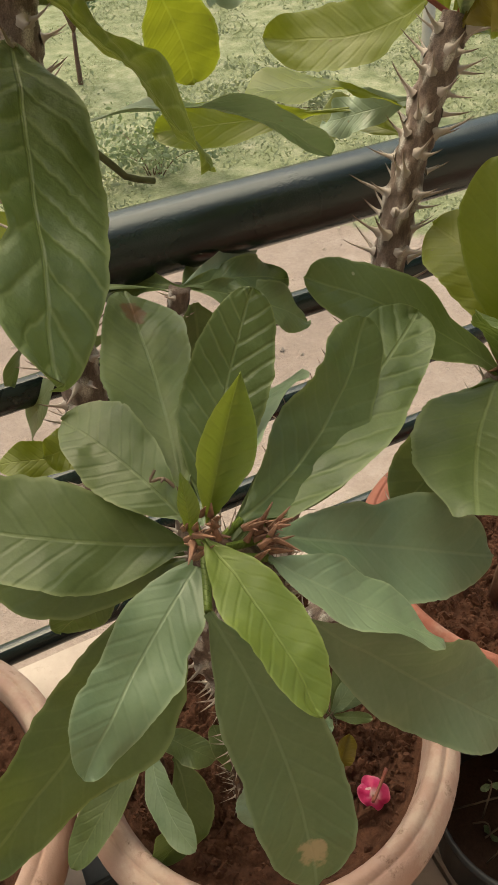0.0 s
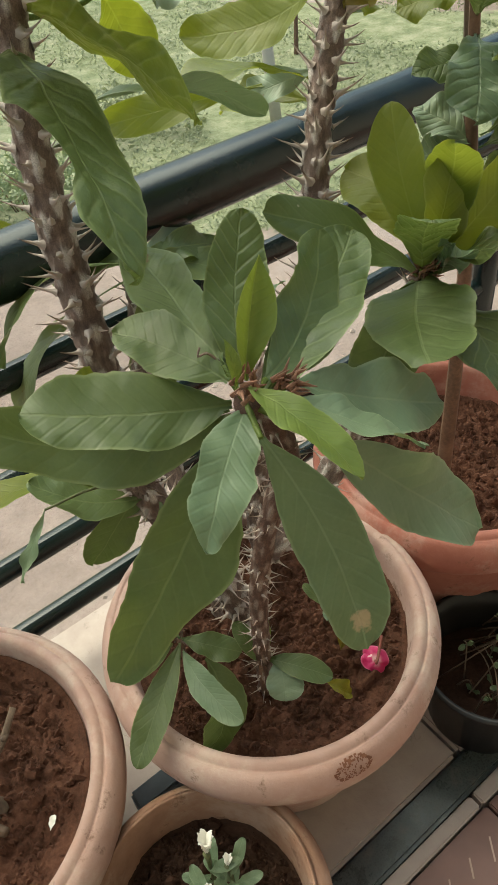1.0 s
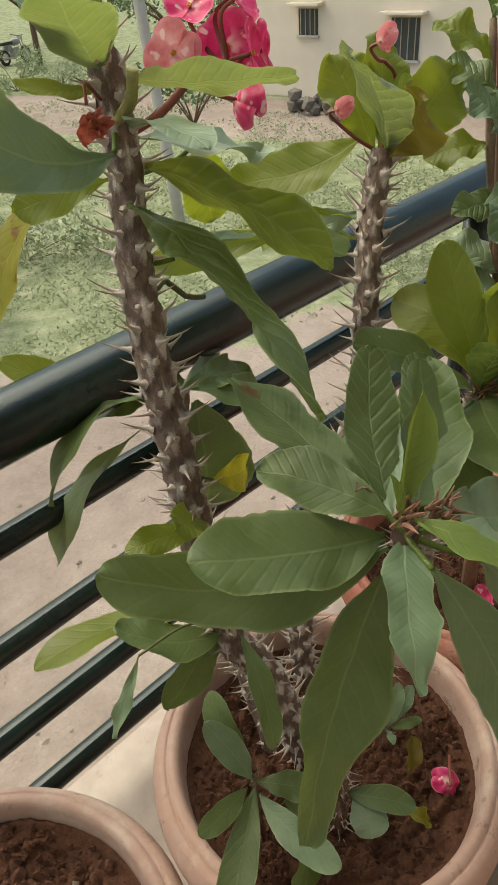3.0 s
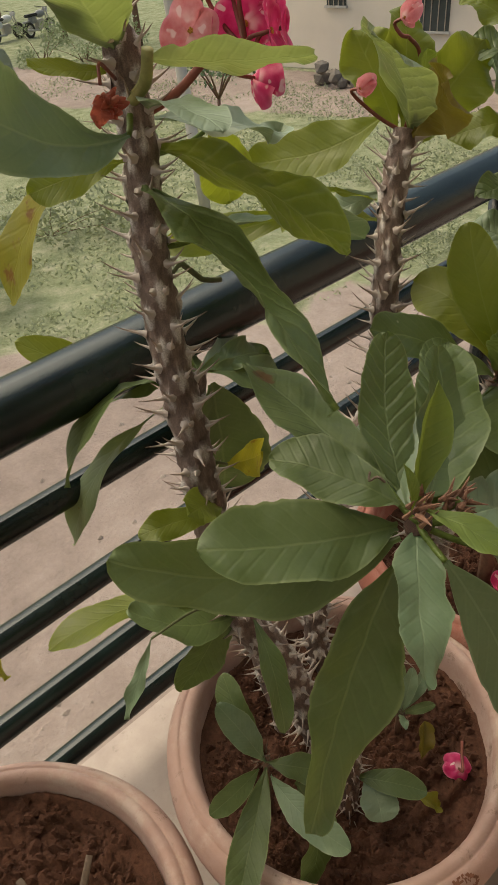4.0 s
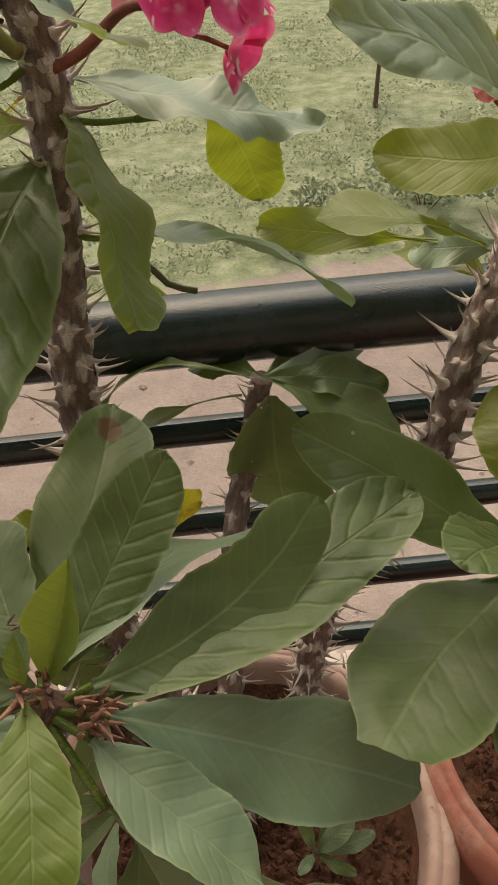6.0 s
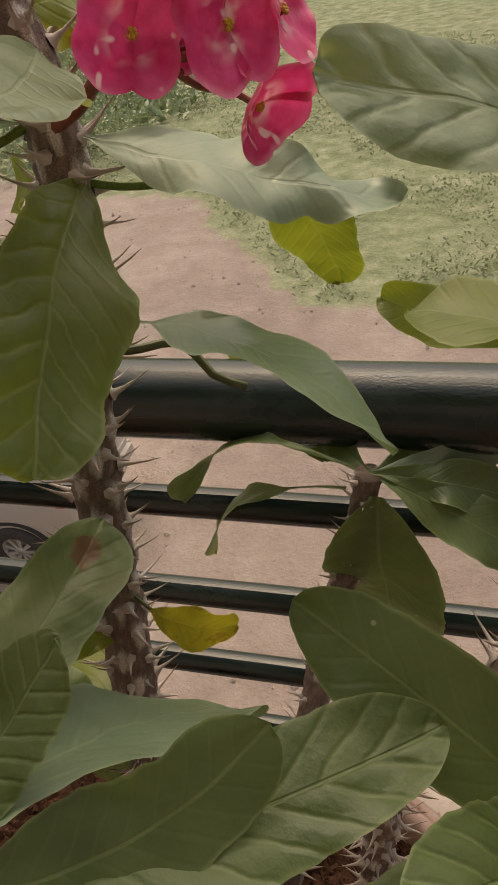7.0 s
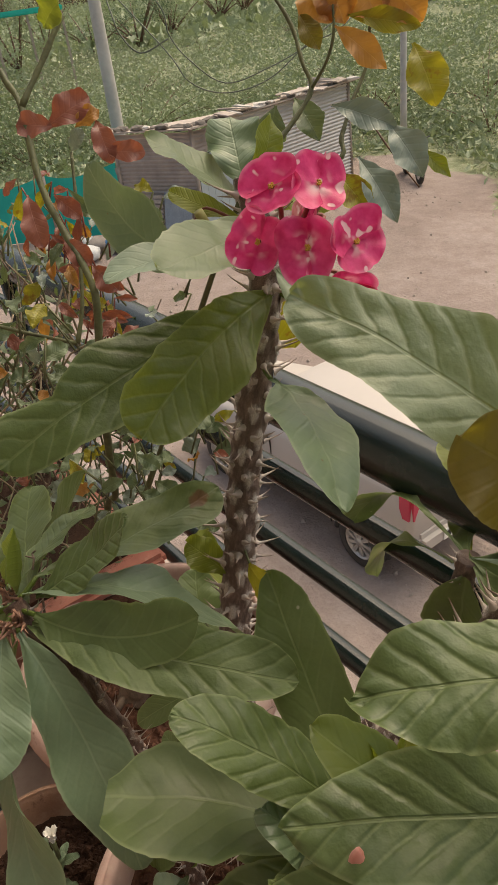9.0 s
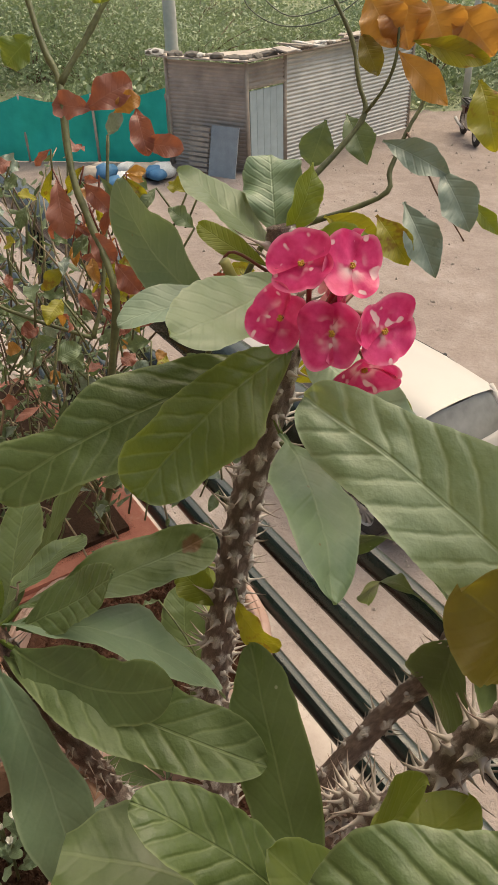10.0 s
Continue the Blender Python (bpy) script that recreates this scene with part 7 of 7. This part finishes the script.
# ---- teal shade-net fence ----
fn = thing("net_fence", "sagging teal shade-net fence on thin posts", "fence")
F0, F1 = V((-15.75, 7.55, GZ)), V((-21.5, 1.0, GZ))
verts, faces = [], []
cols, rows = 60, 8
for k in range(cols + 1):
    t = k / cols
    p = F0.lerp(F1, t)
    topz = 1.35 + 0.25 * (1 - t) ** 2 - 0.16 * abs(math.sin(t * math.pi * 5)) + 0.05 * noise.noise(V((t * 9, 0, 0)))
    for i in range(rows + 1):
        s = i / rows
        wv = 0.10 * math.sin(t * 47 + s * 2) * (1 - abs(2 * s - 1)) + 0.06 * noise.noise(V((t * 14, s * 3, 2)))
        verts.append((p.x + 0.76 * wv, p.y - 0.65 * wv, GZ + 0.02 + topz * s))
w = rows + 1
for k in range(cols):
    for i in range(rows):
        faces.append((k * w + i, (k + 1) * w + i, (k + 1) * w + i + 1, k * w + i + 1))
mesh_part("net", verts, faces, NET, fn)
for k in range(6):
    p = F0.lerp(F1, k / 5)
    tube("post", [p, p + V((0, 0, 1.5))], (0.035, 0.03), TIMBER, fn, segs=7, steps=1)
fn2 = thing("net_roof", "far teal net roof among the trees", "shelter")
placed(fn2, frame_at((-40, 14.5, height(-40, 14.5)), (0.3, 1)))
box("net", (0, 0, 4.6), (3.6, 3, 4.85), NET, fn2, 0.05)
for x_ in (0.1, 1.8, 3.5):
    box("post", (x_ - 0.06, 0.1, 0), (x_ + 0.06, 0.2, 4.6), TIMBER, fn2, 0.01)
rub = thing("junk_heap", "heap of blue and white plastic sacks by the fence", "sacks")
rnd = random.Random(5)
for k in range(12):
    bm = bmesh.new()
    bmesh.ops.create_icosphere(bm, subdivisions=2, radius=rnd.uniform(0.18, 0.34))
    o_ = V((-15.0 + rnd.uniform(-0.9, 0.5), 6.4 + rnd.uniform(-0.9, 0.6), GZ + 0.15))
    for q in bm.verts:
        q.co = q.co * (1 + 0.35 * noise.noise(q.co * 4 + o_)) * 0.9
        q.co.z *= 0.6
        q.co += o_
    part("sack", bm, (plain("blue_sack", (0.05, 0.16, 0.30), 0.6), plain("white_sack", (0.6, 0.6, 0.58), 0.7), TIMBER)[k % 3], rub, smooth=True)


# ---- motor vehicles ----
RUBBER = plain("tyre_rubber", (0.060, 0.054, 0.049), 0.85, 0.2, scale=30, spread=0.3)
ALLOY = plain("silver_wheel", (0.46, 0.43, 0.40), 0.4, 0.5, 0.5, scale=10, spread=0.1)
CAR_PAINT = plain("silver_white_paint", (0.44, 0.40, 0.365), 0.42, 0.5, 0.0, scale=2, spread=0.06)
# Reflections of trees and sky are put into the mottled base colour.
CAR_GLASS = plain("glass_with_reflections", (0.17, 0.165, 0.155), 0.06, 0.5, scale=5, spread=0.5)
TRIM = plain("black_trim", (0.03, 0.03, 0.03), 0.6, 0.3, scale=10, spread=0.2)
LAMP = plain("headlamp_glass", (0.62, 0.62, 0.60), 0.12, 0.6, scale=8, spread=0.1)
TAIL_LAMP = plain("red_lamp_glass", (0.50, 0.045, 0.085), 0.15, 0.5, scale=8, spread=0.1)
PLATE = plain("white_plate", (0.78, 0.77, 0.72), 0.5)
INK = plain("black_ink", (0.02, 0.02, 0.02), 0.6)


def wheel(parent, c, r, width, axis="Y", spokes=9, name="wheel"):
    """A tyre with a rim, spokes and hub; c is its centre, axis its axle."""
    wl_ = new(name)
    wl_.parent = parent
    wl_.location = c
    segs = 36
    prof = [(r * 0.62, -0.5), (r * 0.80, -0.52), (r * 0.95, -0.46), (r, -0.30), (r, 0.30), (r * 0.95, 0.46), (r * 0.80, 0.52), (r * 0.62, 0.5)]

    def ring(pr, nm, mat):
        vs, fs = [], []
        w_ = len(pr)
        for k in range(segs):
            a = 2 * math.pi * k / segs
            for rr, y in pr:
                vs.append((rr * math.cos(a), y * width, rr * math.sin(a)))
        for k in range(segs):
            for i in range(w_ - 1):
                fs.append((k * w_ + i, k * w_ + i + 1, ((k + 1) % segs) * w_ + i + 1, ((k + 1) % segs) * w_ + i))
        return mesh_part(nm, vs, fs, mat, wl_)

    ring(prof, "tyre", RUBBER)
    ring([(r * 0.63, -0.45), (r * 0.56, -0.40), (r * 0.54, 0.0), (r * 0.56, 0.40), (r * 0.63, 0.45)], "rim", ALLOY)
    for k in range(spokes):
        a = 2 * math.pi * k / spokes
        d, s_ = V((math.cos(a), 0, math.sin(a))), V((-math.sin(a), 0, math.cos(a)))
        hw = r * 0.075
        vs = []
        for y in (-0.40, -0.28):
            for rr, q in ((0.10, 0.7), (0.58, 1.0)):
                for sg in (-1, 1):
                    p = d * r * rr + s_ * hw * q * sg
                    vs.append((p.x, y * width, p.z))
        mesh_part("spoke", vs, [(0, 1, 3, 2), (4, 6, 7, 5), (0, 2, 6, 4), (1, 5, 7, 3)], ALLOY, wl_, smooth=False)
    ring([(0.001, -0.42), (r * 0.16, -0.42), (r * 0.18, -0.3)], "hub", ALLOY)
    return wl_


def car():
    c = thing("parked_car", "dusty silver-white hatchback car parked in the yard", "car")
    placed(c, Matrix.Translation((-6.00, 3.20, GZ)))  # x along the car, tail towards +x, near side at y = 0
    W2 = 0.64
    # x, sill height, half width, shoulder height
    stations = [(-0.46, 0.40, 0.46, 0.60), (-0.40, 0.30, 0.56, 0.74), (-0.15, 0.24, 0.62, 0.84), (0.25, 0.22, 0.64, 0.91), (0.62, 0.22, 0.64, 0.98), (1.3, 0.24, 0.64, 1.02), (2.1, 0.24, 0.64, 1.05), (2.48, 0.25, 0.64, 1.07), (2.82, 0.30, 0.63, 1.08), (2.98, 0.36, 0.60, 1.07), (3.05, 0.42, 0.58, 1.02), (3.07, 0.48, 0.56, 0.86)]
    vs, fs = [], []
    for x, z0, k, z1 in stations:
        for y, z in ((-k * 0.90, z0), (-k, z0 + 0.10), (-k * 1.02, (z0 + z1) / 2), (-k * 0.99, z1 - 0.08), (-k * 0.92, z1), (0, z1 + 0.02), (k * 0.92, z1), (k * 0.99, z1 - 0.08), (k * 1.02, (z0 + z1) / 2), (k, z0 + 0.10), (k * 0.90, z0)):
            vs.append((x, W2 + y, z))
    n_ = 11
    for i in range(len(stations) - 1):
        for k in range(n_):
            a, b = i * n_ + k, i * n_ + (k + 1) % n_
            fs.append((a, b, b + n_, a + n_))
    fs += [tuple(range(n_))[::-1], tuple(range((len(stations) - 1) * n_, len(stations) * n_))]
    mesh_part("body", vs, fs, CAR_PAINT, c)
    # cabin: glass, pillars and roof
    lo = [(0.58, 0.56, 0.96), (1.15, 0.58, 1.01), (2.05, 0.58, 1.04), (2.98, 0.53, 1.06)]
    hi = [(1.22, 0.43, 1.36), (1.45, 0.45, 1.405), (2.20, 0.45, 1.41), (2.78, 0.42, 1.38)]
    for i in range(3):
        for sy in (-1, 1):
            vs = [(lo[i][0], W2 + sy * lo[i][1], lo[i][2]), (lo[i + 1][0], W2 + sy * lo[i + 1][1], lo[i + 1][2]), (hi[i + 1][0], W2 + sy * hi[i + 1][1], hi[i + 1][2]), (hi[i][0], W2 + sy * hi[i][1], hi[i][2])]
            mesh_part("side_window", vs, [(0, 1, 2, 3)], CAR_GLASS, c, "side window with reflections in its glass colour", smooth=False)
    for (x, hw, z), (X, HW, Z), nm in ((lo[0], hi[0], "windscreen"), (lo[3], hi[3], "rear_window")):
        cols, rows = 8, 4
        vs = []
        for r_ in range(rows + 1):
            f_ = r_ / rows
            for k in range(cols + 1):
                u = -1 + 2 * k / cols
                bow = (0.05 if nm == "rear_window" else -0.05) * (1 - u * u)
                vs.append((x + (X - x) * f_ + bow, W2 + u * (hw + (HW - hw) * f_), z + (Z - z) * f_ + 0.02 * math.sin(math.pi * f_)))
        mesh_part(nm, vs, [(r_ * 9 + k, r_ * 9 + k + 1, r_ * 9 + k + 10, r_ * 9 + k + 9) for r_ in range(rows) for k in range(cols)], CAR_GLASS, c)
    rv = []
    roof = [(1.16, 0.42, 1.345), (1.25, 0.44, 1.38)] + hi[1:3] + [(2.74, 0.43, 1.395), (2.84, 0.40, 1.37)]
    for (X, HW, Z) in roof:
        rv += [(X, W2 - HW - 0.02, Z - 0.02), (X, W2 - HW * 0.93, Z + 0.015), (X, W2 - HW * 0.5, Z + 0.035), (X, W2, Z + 0.042), (X, W2 + HW * 0.5, Z + 0.035), (X, W2 + HW * 0.93, Z + 0.015), (X, W2 + HW + 0.02, Z - 0.02)]
    rf = [(i * 7 + k, i * 7 + k + 1, i * 7 + k + 8, i * 7 + k + 7) for i in range(len(roof) - 1) for k in range(6)]
    mesh_part("roof", rv, rf, CAR_PAINT, c)
    for sy in (-1, 1):
        for i, (a, b) in enumerate(zip(lo, hi)):
            tube("pillar", [(a[0], W2 + sy * (a[1] + 0.004), a[2] - 0.02), (b[0], W2 + sy * (b[1] + 0.004), b[2])], (0.045, 0.035) if i in (0, 3) else (0.022, 0.020), CAR_PAINT if i in (0, 3) else TRIM, c, segs=8, steps=1)
        box("tail_lamp", (2.90, W2 + sy * 0.545 - 0.065, 0.76), (3.066, W2 + sy * 0.545 + 0.060, 1.05), TAIL_LAMP, c, 0.03, label="red tail lamp")
        box("headlamp", (-0.44, W2 + sy * 0.38 - 0.12, 0.60), (-0.32, W2 + sy * 0.38 + 0.12, 0.72), LAMP, c, 0.02)
    for x in (0.25, 2.48):
        for y in (0.03, 1.25):
            arch = [(x + 0.33 * math.cos(t), y - 0.022 if y < 1 else y + 0.022, 0.27 + 0.33 * math.sin(t)) for t in np.linspace(0.0, math.pi, 13)]
            tube("wheel_arch", arch, (0.03, 0.03), TRIM, c, segs=6, steps=1)
            wheel(c, (x, y, 0.275), 0.275, 0.15)
    box("rear_bumper", (2.96, 0.08, 0.42), (3.14, 1.20, 0.62), CAR_PAINT, c, 0.05)
    box("front_bumper", (-0.54, 0.14, 0.28), (-0.38, 1.14, 0.48), CAR_PAINT, c, 0.05)
    plate = box("number_plate", (3.142, 0.35, 0.47), (3.150, 0.85, 0.58), PLATE, c, 0.003)
    for k in range(7):
        box("plate_bar", (3.1505, 0.40 + 0.06 * k, 0.495), (3.153, 0.435 + 0.06 * k, 0.555), INK, plate, 0)
    for x in (1.08, 1.92):
        box("door_handle", (x, -0.030, 0.86), (x + 0.16, -0.002, 0.895), TRIM, c, 0.008)
    for x in (0.72, 1.22, 2.08):
        box("door_gap", (x, -0.0165, 0.30), (x + 0.008, -0.002, 0.86), TRIM, c, 0)
    box("side_strip", (0.62, -0.026, 0.48), (2.16, 0.005, 0.53), TRIM, c, 0.008)
    box("mirror", (0.86, -0.13, 1.00), (0.96, 0.03, 1.10), CAR_PAINT, c, 0.03)
    box("seat_cover", (1.5, 0.25, 0.80), (1.75, 1.03, 1.22), plain("blue_seat", (0.03, 0.14, 0.24), 0.8), c, 0.05)
    return c


car()


def motorbike(label, at, heading, body_material, group="parked two-wheelers"):
    o = thing("motorcycle", label, "motorcycle", group=group)
    placed(o, frame_at((at[0], at[1], GZ), heading))
    for x in (0.0, 1.22):
        wheel(o, (x, 0, 0.29), 0.29, 0.09, spokes=10)
    bm = bmesh.new()
    bmesh.ops.create_uvsphere(bm, u_segments=14, v_segments=8, radius=1.0)
    for q in bm.verts:
        q.co = V((q.co.x * 0.27 + 0.72, q.co.y * 0.13, q.co.z * 0.14 + 0.78))
    part("tank", bm, body_material, o, smooth=True)
    box("seat", (-0.12, -0.11, 0.74), (0.55, 0.11, 0.84), TRIM, o, 0.04)
    box("engine", (0.42, -0.12, 0.25), (0.82, 0.12, 0.60), ALLOY, o, 0.03)
    box("side_panel", (0.10, -0.12, 0.50), (0.42, 0.12, 0.74), body_material, o, 0.04)
    tube("fork", [(1.22, 0.07, 0.29), (1.02, 0.07, 0.95)], (0.025, 0.025), ALLOY, o, segs=6, steps=1)
    tube("fork", [(1.22, -0.07, 0.29), (1.02, -0.07, 0.95)], (0.025, 0.025), ALLOY, o, segs=6, steps=1)
    tube("handlebar", [(0.90, -0.34, 1.02), (1.0, -0.1, 0.98), (1.0, 0.1, 0.98), (0.90, 0.34, 1.02)], (0.014, 0.014), TRIM, o, segs=6, steps=3)
    box("headlamp", (1.05, -0.09, 0.82), (1.17, 0.09, 0.98), LAMP, o, 0.03)
    box("mudguard", (-0.30, -0.06, 0.56), (0.10, 0.06, 0.62), body_material, o, 0.02)
    tube("exhaust", [(0.5, -0.14, 0.25), (0.1, -0.16, 0.27), (-0.25, -0.16, 0.33)], (0.03, 0.045), ALLOY, o, segs=8, steps=2)
    return o


motorbike("dark motorcycle parked beside the shed", (-13.4, 14.6), (0.8, -0.5), plain("dark_red_paint", (0.10, 0.03, 0.03), 0.3))
motorbike("white scooter parked far off under trees", (15.2, 30.5), (1, 0.2), plain("white_paint", (0.75, 0.75, 0.72), 0.35))
motorbike("grey scooter parked far off under trees", (16.6, 30.2), (1, 0.3), plain("grey_paint", (0.3, 0.3, 0.3), 0.35))
